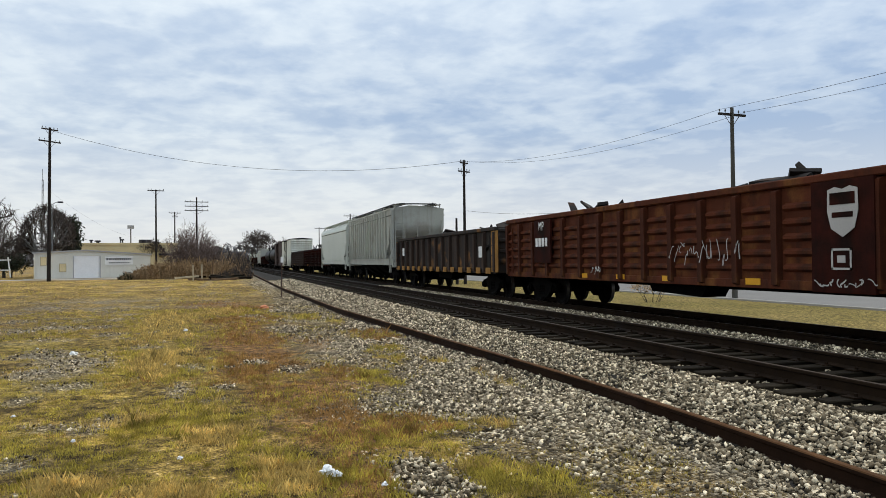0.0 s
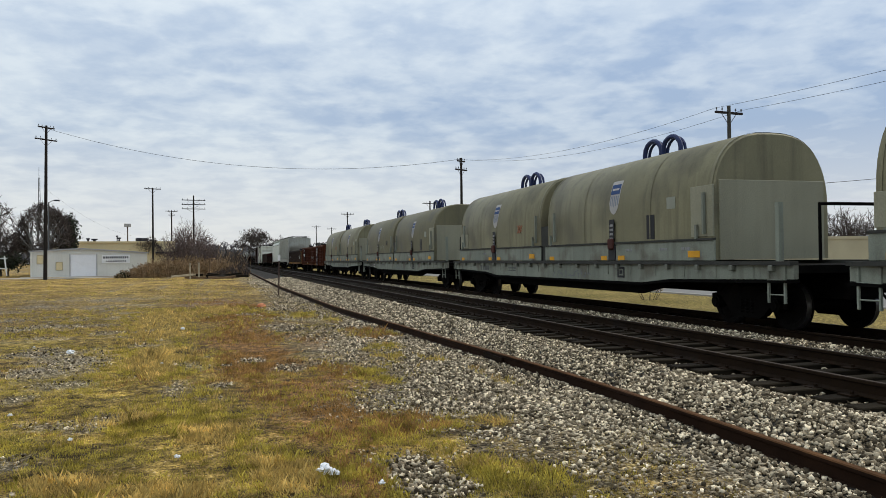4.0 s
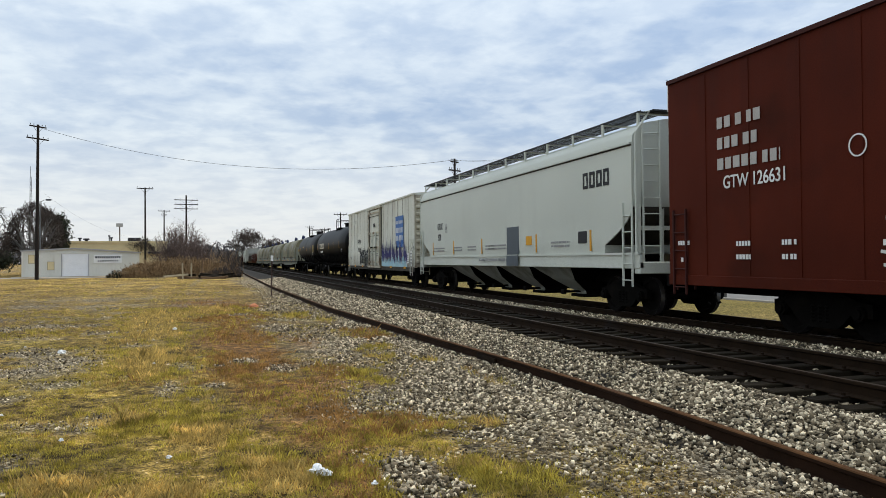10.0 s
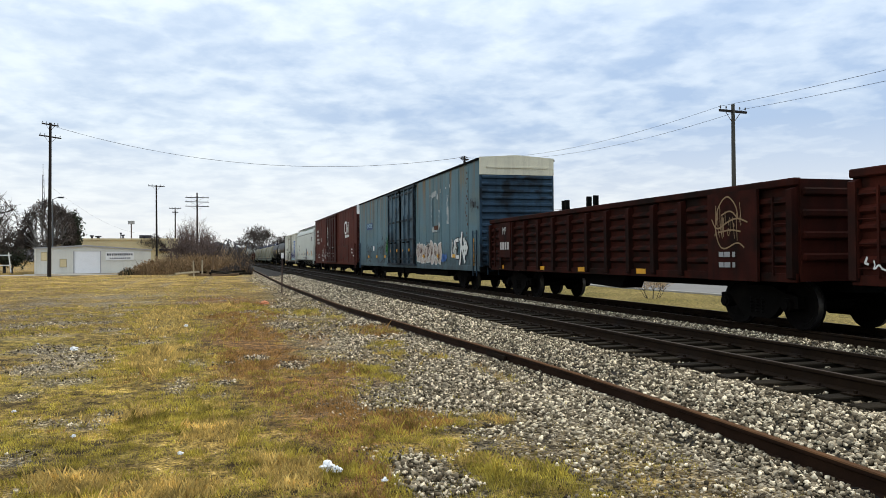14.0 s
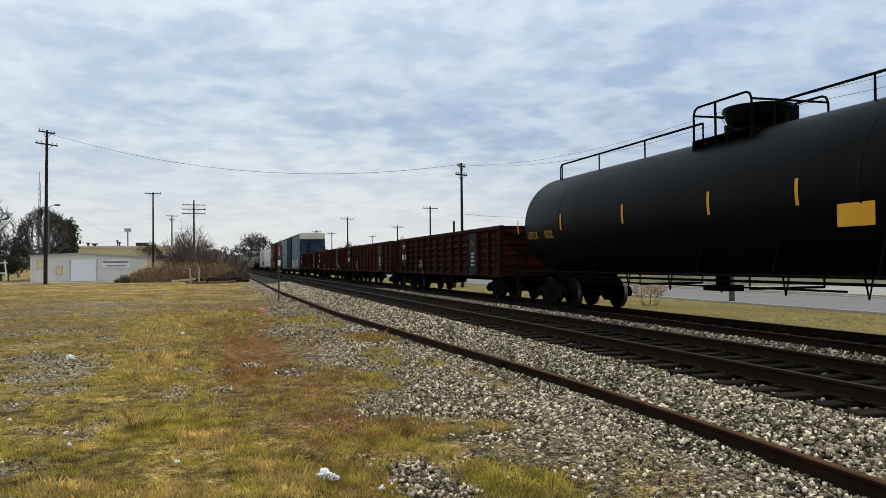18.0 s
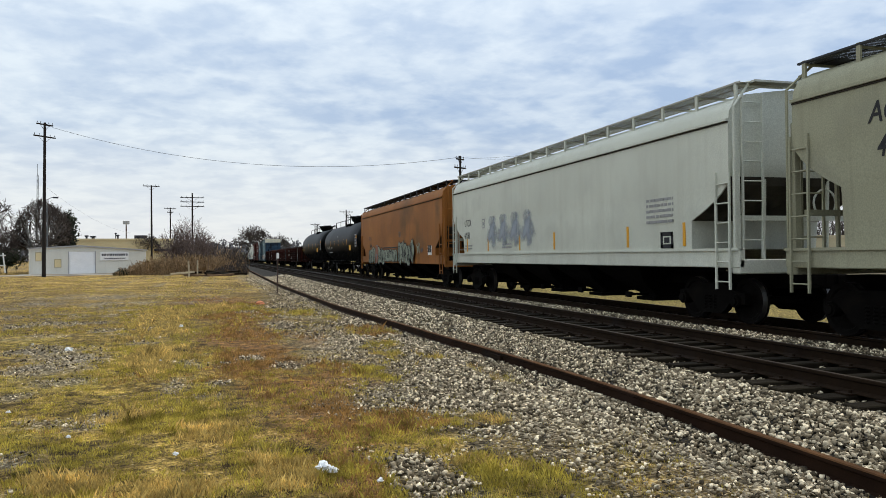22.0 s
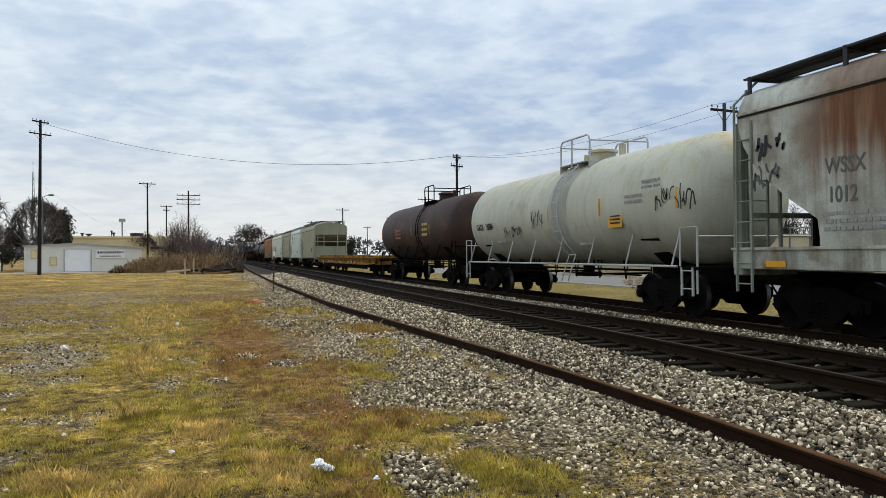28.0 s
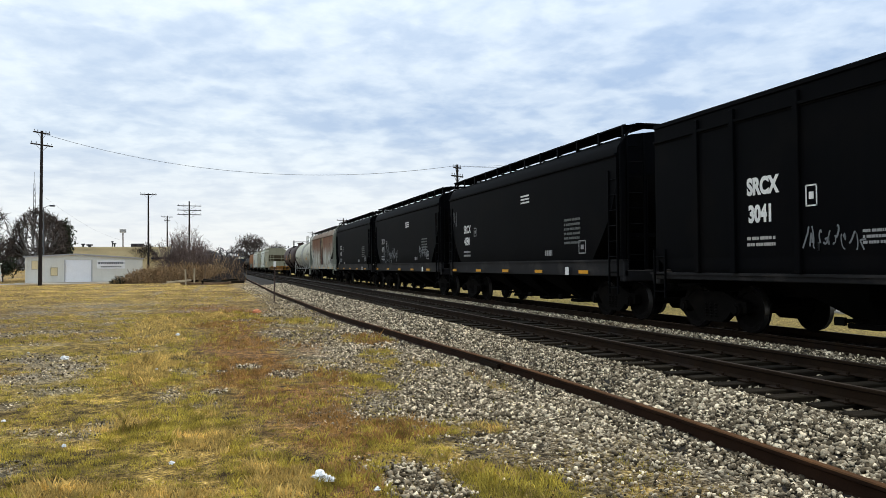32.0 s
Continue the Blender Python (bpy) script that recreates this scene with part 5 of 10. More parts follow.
M["spray_blue"] = plain("violet_blue_spray_paint", (0.030, 0.028, 0.125), 0.6)
M["spray_pale"] = plain("pale_blue_spray_paint", (0.33, 0.52, 0.60), 0.6)
M["panel_letter"] = plain("pale_blue_white_lettering", (0.50, 0.53, 0.58), 0.6)
M["reefer_seam"] = material("dirt_in_the_seams", (0.20, 0.17, 0.13), 0.9, vary=0.4, scale=2, second=(0.45, 0.43, 0.37), second_cut=(0.48, 0.6), second_scale=3)
M["slate_patch"] = plain("slate_grey_repaint", (0.085, 0.10, 0.115), 0.6)
M["cream_letter"] = plain("cream_lettering", (0.62, 0.58, 0.46), 0.6)
M["faded_white"] = material("worn_white_lettering", (0.36, 0.385, 0.375), 0.7, vary=0.15, scale=2, second=(0.11, 0.18, 0.21), second_cut=(0.44, 0.56), second_scale=3)
M["rust_streak"] = material("rust_streak", (0.19, 0.13, 0.065), 0.9, vary=0.3, scale=2, second=(0.13, 0.17, 0.19), second_cut=(0.48, 0.62), second_scale=4)
M["grey_pale_letter"] = plain("dull_white_lettering", (0.42, 0.40, 0.38), 0.7)
M["pale_rail"] = plain("pale_grey_handrail", (0.42, 0.43, 0.41), 0.6)
M["brown_spray"] = plain("brown_spray_paint", (0.10, 0.04, 0.028), 0.7)
M["spray_dim"] = plain("dim_grey_spray_paint", (0.09, 0.095, 0.10), 0.7)
M["chrome_fill"] = plain("silver_green_spray_fill", (0.235, 0.265, 0.20), 0.6)
M["pink_fill"] = plain("chalky_pink_spray_fill", (0.50, 0.43, 0.37), 0.7)
M["rust_patch"] = material("bare_rust", (0.07, 0.028, 0.013), 0.9, vary=0.4, scale=3)


def ring_profile(profile, seg=28):
    """Revolves (x, radius) about the x axis."""
    return [[(x, r * math.cos(2 * math.pi * i / seg), r * math.sin(2 * math.pi * i / seg)) for i in range(seg)] for x, r in profile]


def shared(name, bm, mat, smooth=False):
    bmesh.ops.recalc_face_normals(bm, faces=bm.faces)
    me = bpy.data.meshes.new(name)
    bm.to_mesh(me), bm.free()
    me.materials.append(mat)
    if smooth:
        me.polygons.foreach_set("use_smooth", [True] * len(me.polygons))
        me.set_sharp_from_angle(angle=radians(38))
    return me


def running_gear():
    g = {}
    r = 0.457
    g["wheel"] = shared("wheel", loft(empty_bm(), ring_profile([(-0.075, 0.06), (-0.09, 0.12), (-0.06, 0.15), (-0.035, 0.34), (-0.065, 0.37), (-0.065, r), (0.055, r - 0.004), (0.06, r + 0.026), (0.085, r + 0.02), (0.085, 0.37), (0.04, 0.34), (0.06, 0.12), (0.06, 0.06)])), M["wheel"], True)
    g["wheel"].materials.append(M["tread"])
    for p in g["wheel"].polygons:
        c = p.center
        if (c.y ** 2 + c.z ** 2) ** 0.5 > r - 0.02 and -0.06 < c.x < 0.05:
            p.material_index = 1
    g["axle"] = shared("axle", bar(empty_bm(), (-1.1, 0, 0), (1.1, 0, 0), 0.085, 10), M["truck"])
    # cast side frame: two pedestals, sloping members, a spring nest between
    out = [(-1.12, 0.40), (-1.12, 0.62), (-0.80, 0.66), (-0.42, 0.80), (0.42, 0.80), (0.80, 0.66), (1.12, 0.62), (1.12, 0.40), (0.78, 0.40), (0.74, 0.50), (0.50, 0.26), (0.36, 0.18), (-0.36, 0.18), (-0.50, 0.26), (-0.74, 0.50), (-0.78, 0.40)]
    bm = slab(empty_bm(), out, -0.07, 0.07)
    for y in (-0.89, 0.89):
        bar(bm, (-0.15, y, 0.46), (0.05, y, 0.46), 0.13, 12)
        bar(bm, (-0.19, y, 0.46), (-0.15, y, 0.46), 0.09, 10)
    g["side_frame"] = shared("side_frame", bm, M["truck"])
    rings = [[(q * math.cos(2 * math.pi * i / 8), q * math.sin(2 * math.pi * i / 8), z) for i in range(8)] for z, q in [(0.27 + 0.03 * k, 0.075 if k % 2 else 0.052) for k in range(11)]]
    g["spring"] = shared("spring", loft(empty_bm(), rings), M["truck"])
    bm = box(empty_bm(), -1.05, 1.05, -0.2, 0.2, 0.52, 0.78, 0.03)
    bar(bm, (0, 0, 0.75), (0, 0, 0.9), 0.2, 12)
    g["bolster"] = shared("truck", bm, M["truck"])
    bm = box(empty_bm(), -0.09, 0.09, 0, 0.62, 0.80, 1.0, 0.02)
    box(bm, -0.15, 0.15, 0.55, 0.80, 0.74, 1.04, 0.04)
    g["coupler"] = shared("coupler", bm, M["truck"])
    bm = rod(empty_bm(), [(-0.35, 0.1, 0.75), (-0.33, 0.35, 0.5), (-0.25, 0.55, 0.33), (-0.18, 0.75, 0.36)], 0.022, 6)
    g["hose"] = shared("brake_hose", bm, M["black_under"])
    return g


GEAR = running_gear()
KEYED = []      # (thing, y of its centre at 0 s)
AXLES = 0.89


def add_truck(car, y):
    t = part("truck", GEAR["bolster"], None, car, m=pose(0, y, 0))
    for s in (-1, 1):
        part("side_frame", GEAR["side_frame"], None, t, m=pose(s * 1.0, 0, 0, 0, 0, 0 if s < 0 else 180))
        for dy in (-0.16, 0.0, 0.16):
            part("spring", GEAR["spring"], None, t, m=pose(s * 1.03, dy, 0))
        part("axle", GEAR["axle"], None, t, m=pose(0, s * AXLES, 0.457))
        for e in (-1, 1):
            part("wheel", GEAR["wheel"], None, t, m=pose(e * 0.76, s * AXLES, 0.457, random.Random(int(y * 10 + e + 2 * s)).uniform(0, 360), 0, 0 if e < 0 else 180))


def start_car(name, label, front, back, truck_in=1.9, group="cars of the freight train"):
    """A car between two coupler points of the train; returns it and its half length over the end sills."""
    car = thing(name, label, "freight car", group)
    KEYED.append((car, (front + back) / 2))
    half = (front - back) / 2
    for s in (-1, 1):
        add_truck(car, s * (half - truck_in - 0.5))
        part("coupler", GEAR["coupler"], None, car, m=pose(0, s * (half - 0.78), 0, 0, 0, 0 if s > 0 else 180))
        part("brake_hose", GEAR["hose"], None, car, m=pose(0, s * (half - 0.78), 0, 0, 0, 0 if s > 0 else 180))
    return car, half - 0.62


def reflectors(car, ys, z, x, tall=0.45, wide=0.10):
    me = shared("reflector", box(empty_bm(), -0.004, 0.004, -wide / 2, wide / 2, -tall / 2, tall / 2), M["reflector"])
    for y in ys:
        part("reflector", me, None, car, m=pose(x(z) if callable(x) else x, y, z))


def ladder(name, car, x, y, z0, z1, width, mat, along="y", step=0.38, r=0.02):
    """Two stiles and rungs; along: the axis of the rungs."""
    bm = empty_bm()
    a, b = ((x, y - width / 2), (x, y + width / 2)) if along == "y" else ((x - width / 2, y), (x + width / 2, y))
    for p in (a, b):
        box(bm, p[0] - r, p[0] + r, p[1] - r, p[1] + r, z0, z1)
    z = z0 + 0.15
    while z < z1 - 0.05:
        bar(bm, (*a, z), (*b, z), r * 0.7, 5)
        z += step
    return part(name, bm, mat, car)


def scrawl(car, x, y, z, w, h, mat, seed, strokes=9, thick=0.05, name="graffiti"):
    """Sprayed strokes on a side that faces -x."""
    rnd = random.Random(seed)
    bm = empty_bm()
    for k in range(strokes):
        cx = -w / 2 + w * (k + rnd.uniform(0.2, 0.8)) / strokes
        pts = [(cx + rnd.uniform(-1, 1) * w / strokes, rnd.uniform(-0.5, 0.5) * h) for _ in range(4)]
        line = []
        for i in range(13):
            t = i / 12
            c = [(1 - t) ** 3, 3 * t * (1 - t) ** 2, 3 * t * t * (1 - t), t ** 3]
            line.append((sum(a * p[0] for a, p in zip(c, pts)), sum(a * p[1] for a, p in zip(c, pts))))
        ribbon(bm, line, thick * rnd.uniform(0.7, 1.3), k * 0.0004)
    return part(name, bm, mat, car, m=Matrix.Translation((x, y, z)), kind="stuff")


def throw_up(car, x, y0, y1, z0, z1, n, seed, fill, outline, strokes=3, spiky=0.25, ink_mat=None):
    """Fat sprayed letter shapes side by side on a side that faces -x: dark outline, filled, with strokes inside."""
    rnd = random.Random(seed)
    back, front, ink = empty_bm(), empty_bm(), empty_bm()
    w, h = (y0 - y1) / n, z1 - z0
    for i in range(n):
        cu, cv = w * (i + 0.5), h * rnd.uniform(0.42, 0.55)
        k = 14
        rim = []
        for j in range(k):
            a = 2 * math.pi * j / k
            f = 1 + rnd.uniform(-spiky, spiky)
            c, q = math.cos(a), math.sin(a)
            rim.append((math.copysign(abs(c) ** 0.6, c) * w * 0.52 * f, math.copysign(abs(q) ** 0.6, q) * h * 0.44 * f))
        for _ in range(2 if spiky < 0.4 else 0):
            rim = [q for (a, b), (c, d) in zip(rim, rim[1:] + rim[:1]) for q in ((0.75 * a + 0.25 * c, 0.75 * b + 0.25 * d), (0.25 * a + 0.75 * c, 0.25 * b + 0.75 * d))]
        for bm, g, off in ((back, 1.09, 0.0), (front, 1.0, 0.006)):
            bm.faces.new([bm.verts.new((-off - 0.0004 * i, -(cu + u * g), cv + v * g)) for u, v in rim])
        for j in range(strokes):
            p = [(cu + rnd.uniform(-0.4, 0.4) * w, cv + rnd.uniform(-0.42, 0.42) * h) for _ in range(3)]
            ribbon(ink, p, 0.038 * h * rnd.uniform(0.7, 1.5), 0.012 + 0.0005 * (i * strokes + j))
    m = Matrix.Translation((x, y0, z0))
    part("graffiti", back, outline, car, m=m, kind="stuff")
    part("graffiti", front, fill, car, m=m, kind="stuff")
    part("graffiti", ink, ink_mat or outline, car, m=m, kind="stuff")


def ribbon(bm, line, thick, off=0.0):
    """A flat band along a line of (run, rise) on a side that faces -x; run goes towards -y."""
    left, right = [], []
    for i, p in enumerate(line):
        a, b = line[max(i - 1, 0)], line[min(i + 1, len(line) - 1)]
        d = Vector((b[0] - a[0], b[1] - a[1]))
        d = d.normalized() if d.length > 1e-6 else Vector((1, 0))
        nrm = Vector((-d.y, d.x)) * thick / 2
        left.append((p[0] + nrm.x, p[1] + nrm.y))
        right.append((p[0] - nrm.x, p[1] - nrm.y))
    va = [bm.verts.new((-off, -u, v)) for u, v in left]
    vb = [bm.verts.new((-off, -u, v)) for u, v in right]
    for i in range(len(line) - 1):
        bm.faces.new((va[i], va[i + 1], vb[i + 1], vb[i]))


def bars_text(car, x, y, z, w, h, mat, rows=2, seed=1, name="lettering"):
    """Writing too small to read: bars of its size."""
    rnd = random.Random(seed)
    bm = empty_bm()
    row = h / (rows * 2 - 1) if rows > 1 else h
    for k in range(rows):
        u = -w / 2
        zz = h / 2 - row * (2 * k + 1) + row / 2
        while u < w / 2 - 0.02:
            d = min(rnd.uniform(0.55, 0.85) * row if rows == 1 else rnd.uniform(0.5, 2.2) * row, w / 2 - u)
            box(bm, -0.003, 0.003, -u - d, -u, zz - row / 2, zz + row / 2)
            u += d + (0.28 * row if rnd.random() < 0.8 else 0.7 * row)
    return part(name, bm, mat, car, m=Matrix.Translation((x, y, z)), kind="stuff")


def panel(car, x, y, z, w, h, mat, name="panel", t=0.004, label=""):
    return part(name, box(empty_bm(), -t, t, -w / 2, w / 2, -h / 2, h / 2), mat, car, label, m=Matrix.Translation((x, y, z)))


def frame_square(car, x, y, z, w, h, mat, t=0.03):
    bm = empty_bm()
    for a, b, c, d in ((-w / 2, w / 2, h / 2 - t, h / 2), (-w / 2, w / 2, -h / 2, -h / 2 + t), (-w / 2, -w / 2 + t, -h / 2, h / 2), (w / 2 - t, w / 2, -h / 2, h / 2)):
        box(bm, -0.003, 0.003, a, b, c, d)
    box(bm, -0.003, 0.003, -w / 5, w / 5, -h / 6, h / 6)
    return part("consolidated_stencil", bm, mat, car, m=Matrix.Translation((x, y, z)))


def overspray(name, colour, radius):
    """Thin sprayed paint that fades out towards its edge."""
    m = plain(name, colour, 0.7)
    nt = m.node_tree
    n, link = nt.nodes.new, nt.links.new
    co = n("ShaderNodeTexCoord").outputs["Object"]
    d, q, g, s = n("ShaderNodeVectorMath"), n("ShaderNodeMapRange"), n("ShaderNodeTexNoise"), n("ShaderNodeMath")
    d.operation, s.operation, q.interpolation_type = "LENGTH", "ADD", "SMOOTHSTEP"
    g.inputs["Scale"].default_value, g.inputs["Detail"].default_value = 2.5, 4
    link(co, d.inputs[0]), link(co, g.inputs["Vector"])
    link(d.outputs["Value"], s.inputs[0]), link(g.outputs["Fac"], s.inputs[1])
    q.inputs["From Min"].default_value, q.inputs["From Max"].default_value, q.inputs["To Max"].default_value = radius + 0.5, 0.45 * radius + 0.3, 0.8
    link(s.outputs[0], q.inputs["Value"])
    link(q.outputs[0], nt.nodes["Principled BSDF"].inputs["Alpha"])
    return m


M["grey_mist"] = overspray("grey_overpaint", (0.33, 0.36, 0.40), 0.62)


# ---- covered hoppers ----
def covered_hopper(front, back, label, paint, sill_paint=None, under=None, width=3.2, sill=(1.14, 1.52), eave=4.15, top=4.55, cut=(1.75, 2.6), cut_in=1.35, bays=3,
                   board_gap=1.25, ribs=0, board_mat=None, truck_in=1.75, flat=False, stripe_ys=(), stripe_h=0.5, name="covered_hopper_car", group="cars of the freight train", end_paint=None, bulkhead=0.0, boards=True, bay_fill=1.0):
    car, half = start_car(name, label, front, back, truck_in, group)
    sill_paint, under, end_paint = sill_paint or paint, under or M["black_under"], end_paint or paint
    hb = half - 0.25
    hw = width / 2
    lev = [(sill[1] - 0.02, hw - 0.04, hb - cut_in), (cut[0], hw - 0.02, hb - cut_in + 0.05)]
    lev += [(cut[0] + (cut[1] - cut[0]) * f, hw - 0.01, hb - (cut_in - 0.05) * (1 - f) ** 1.7) for f in (0.2, 0.4, 0.6, 0.8)]
    lev += [(cut[1], hw, hb), (max(3.2, cut[1] + 0.1), hw, hb), (eave - 0.35, hw, hb)]
    if flat:
        lev += [(eave, hw, hb), (eave + 0.02, hw + 0.03, hb), (eave + 0.1, hw + 0.03, hb), (top - 0.05, hw * 0.6, hb), (top, hw * 0.2, hb)]
    else:
        lev += [(eave - 0.12, hw - 0.03, hb), (eave + 0.08, hw - 0.14, hb), (eave + 0.22, hw - 0.42, hb), (top - 0.06, hw - 0.85, hb), (top, 0.3, hb)]

    def side_x(z):
        return -float(np.interp(z, [a for a, _, _ in lev], [b for _, b, _ in lev])) - 0.006

    rings = [[(-x, -y, z), (x, -y, z), (x, y, z), (-x, y, z)] for z, x, y in lev]
    part("body", loft(empty_bm(), rings), paint, car, smooth=True)
    for s in (-1, 1):
        # seam under the roof and side sill
        part("roof_seam", box(empty_bm(), s * (hw + 0.02) - 0.03, s * (hw + 0.02) + 0.03, -hb, hb, eave - 0.31, eave - 0.26), paint, car)
        # thin dark strip in place of the shadow below the seam's lip
        part("seam_caulk", box(empty_bm(), s * (hw + 0.004) - 0.012, s * (hw + 0.004) + 0.012, -hb, hb, eave - 0.345, eave - 0.312), M["black_under"] if paint.name.startswith("black") else M["grime_and_shade"], car)
        bm = box(empty_bm(), s * (hw - 0.10) - 0.06, s * (hw - 0.10) + 0.06, -half, half, sill[0], sill[1], 0.015)
        box(bm, s * (hw - 0.06) - 0.06, s * (hw - 0.06) + 0.06, -half, half, sill[1] - 0.05, sill[1])
        part("side_sill", bm, sill_paint, car)
    for i in range(ribs):
        y = -hb + 2 * hb * (i + 0.5) / ribs
        if abs(y) < hb - cut_in * 0.5:
            part("side_post", box(empty_bm(), -hw - 0.09, -hw + 0.02, y - 0.06, y + 0.06, sill[1], eave, 0.01), paint, car)
    # hoppers with their outlet gates
    span = 2 * (half - truck_in - 2.1)
    for i in range(bays):
        y, w = -span / 2 + span * (i + 0.5) / bays, span / bays * bay_fill
        r = [(sill[0] + 0.35, hw - 0.12, w / 2 - 0.03), (sill[0] + 0.02, hw - 0.2, w / 2 - 0.12), (0.76, 0.95, w * 0.25), (0.42, 0.42, w * 0.13), (0.32, 0.38, w * 0.12)]
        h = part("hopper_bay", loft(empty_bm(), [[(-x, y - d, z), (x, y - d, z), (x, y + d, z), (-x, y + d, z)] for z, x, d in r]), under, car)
        # sloping end faces go near-black: their shade is put into the colour
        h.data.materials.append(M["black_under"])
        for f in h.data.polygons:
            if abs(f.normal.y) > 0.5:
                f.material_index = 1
        bm = box(empty_bm(), -0.5, 0.5, y - w * 0.15, y + w * 0.15, 0.24, 0.33, 0.015)
        bar(bm, (-0.95, y, 0.40), (0.95, y, 0.40), 0.035, 8)
        box(bm, -1.0, -0.93, y - 0.12, y + 0.12, 0.33, 0.47, 0.01)
        part("outlet_gate", bm, M["black_under"], h)
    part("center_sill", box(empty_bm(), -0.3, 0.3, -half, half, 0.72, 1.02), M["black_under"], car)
    # ends: slope sheet stiffeners, platform, corner posts, ladders
    for s in (-1, 1):
        y = s * half
        bm = box(empty_bm(), -hw + 0.05, hw - 0.05, min(y, y - s * 0.25), max(y, y - s * 0.25), sill[0] - 0.12, sill[0] + 0.16, 0.02)
        part("end_sill", bm, sill_paint, car)
        part("end_platform", box(empty_bm(), -hw + 0.1, hw - 0.1, min(y - s * 0.25, y - s * (cut_in + 0.3)), max(y - s * 0.25, y - s * (cut_in + 0.3)), sill[0] + 0.02, sill[0] + 0.06), M["black_under"], car)
        # overlay on the slope: dirt colour that also carries the recess's shade
        rows = [(z, yy) for z, _, yy in lev if cut[0] - 0.01 <= z <= cut[1] + 0.01]
        if bulkhead or not flat:
            part("slope_sheet", loft(empty_bm(), [[(-hw + 0.04, s * (yy + 0.006), z), (hw - 0.04, s * (yy + 0.006), z)] for z, yy in rows], closed=False, cap=False), M["slope_dirt_shade"] if bulkhead else M["black_under"] if paint.name.startswith("black") else M["grime_and_shade"], car)
        if bulkhead:
            # light end plate below the slope sheet, tall posts up to the roof
            part("end_bulkhead", box(empty_bm(), -hw + 0.12, hw - 0.12, min(y - s * 0.5, y - s * 0.42), max(y - s * 0.5, y - s * 0.42), sill[0], bulkhead, 0.01), end_paint, car)
            part("end_rail", box(empty_bm(), -hw + 0.1, hw - 0.1, min(y - s * 0.2, y - s * 0.15), max(y - s * 0.2, y - s * 0.15), bulkhead + 0.42, bulkhead + 0.49), end_paint, car)
            part("end_post", box(empty_bm(), 0.62, 0.70, min(y - s * 0.24, y - s * 0.16), max(y - s * 0.24, y - s * 0.16), sill[0], 3.75), end_paint, car)
            for x in (-hw + 0.06, hw - 0.06):
                part("corner_post", box(empty_bm(), x - 0.045, x + 0.045, y - s * 0.22 - 0.045, y - s * 0.22 + 0.045, sill[1], eave), end_paint, car)
            ladder("end_ladder", car, -hw + 0.62, y - s * 0.2, bulkhead - 0.05, eave, 0.6, end_paint, "x", r=0.035)
            for x in (-hw + 0.35, hw - 0.35):
                part("roof_handhold", rod(empty_bm(), [(x, y - s * 0.9, top + 0.02), (x, y - s * 0.9, top + 0.16), (x, y - s * 0.2, top + 0.12), (x, y - s * 0.2, eave - 0.1)], 0.02, 6), end_paint, car)
            ladder("side_ladder", car, -hw - 0.02, y - s * 0.42, sill[0] - 0.42, cut[1] - 0.3, 0.42, end_paint, "y")
            continue
        bm = empty_bm()
        for x in (-0.75, 0.0, 0.75):
            bar(bm, (x, y - s * 0.35, sill[0]), (x, y - s * 0.30, cut[1] + 0.05), 0.045, 6)
        box(bm, -hw + 0.2, hw - 0.2, min(y - s * 0.36, y - s * 0.28), max(y - s * 0.36, y - s * 0.28), 2.05, 2.15)
        part("end_brace", bm, end_paint, car)
        for x in (-hw + 0.12, hw - 0.12):
            part("corner_post", box(empty_bm(), x - 0.05, x + 0.05, y - s * 0.18 - 0.05, y - s * 0.18 + 0.05, sill[1] - 0.2, cut[1] + 0.35), end_paint, car)
        if boards:
            part("corner_rail", rod(empty_bm(), [(-1.1, y - s * 1.0, top + 0.16), (-1.1, y - s * 0.25, top + 0.12), (-hw + 0.02, y - s * 0.10, eave - 0.05), (-hw + 0.02, y - s * 0.10, sill[1])], 0.028, 6), end_paint, car)
        part("end_web", prism(empty_bm(), [(-0.05, sill[0]), (0.05, sill[0]), (0.05, cut[1] - 0.1), (-0.05, cut[1] - 0.1)], min(y - s * 0.45, y - s * 0.38), max(y - s * 0.45, y - s * 0.38)), M["black_under"], car)
        ladder("end_ladder", car, -hw + 0.48, y - s * 0.16, sill[0], top - 0.1, 0.46, end_paint, "x")
        ladder("side_ladder", car, -hw - 0.02, y - s * 0.42, sill[0] - 0.42, cut[1] + 0.1, 0.42, end_paint, "y")
    # roof: running boards on brackets, hatch coaming
    bm = box(empty_bm(), -0.32, 0.32, -hb + 1.0, hb - 1.0, top - 0.02, top + 0.10, 0.03)
    part("hatch_cover", bm, paint, car)
    mat = board_mat or M["running_board"]
    slat = 0.075 if paint.name.startswith(("black", "faded_orange", "peeling")) else 0.069
    edge = mat if paint.name.startswith(("black", "faded_orange", "peeling")) else paint
    for s in (-1, 1) if boards else ():
        bm = empty_bm()
        for q in (0.70, 1.03, 1.36):
            box(bm, s * q - 0.015, s * q + 0.015, -half + 0.15, half - 0.15, top + 0.075, top + 0.085)
        y = -half + 0.15
        while y < half - 0.19:
            vs = [bm.verts.new((s * q, y + d, top + 0.087)) for q, d in ((0.68, 0), (1.38, 0), (1.38, slat), (0.68, slat))]
            bm.faces.new(vs)
            y += 0.075
        board = part("running_board", bm, mat, car)
        part("board_edge", box(empty_bm(), s * 1.39 - 0.01, s * 1.39 + 0.01, -half + 0.15, half - 0.15, top + 0.075, top + 0.11), mat, board)
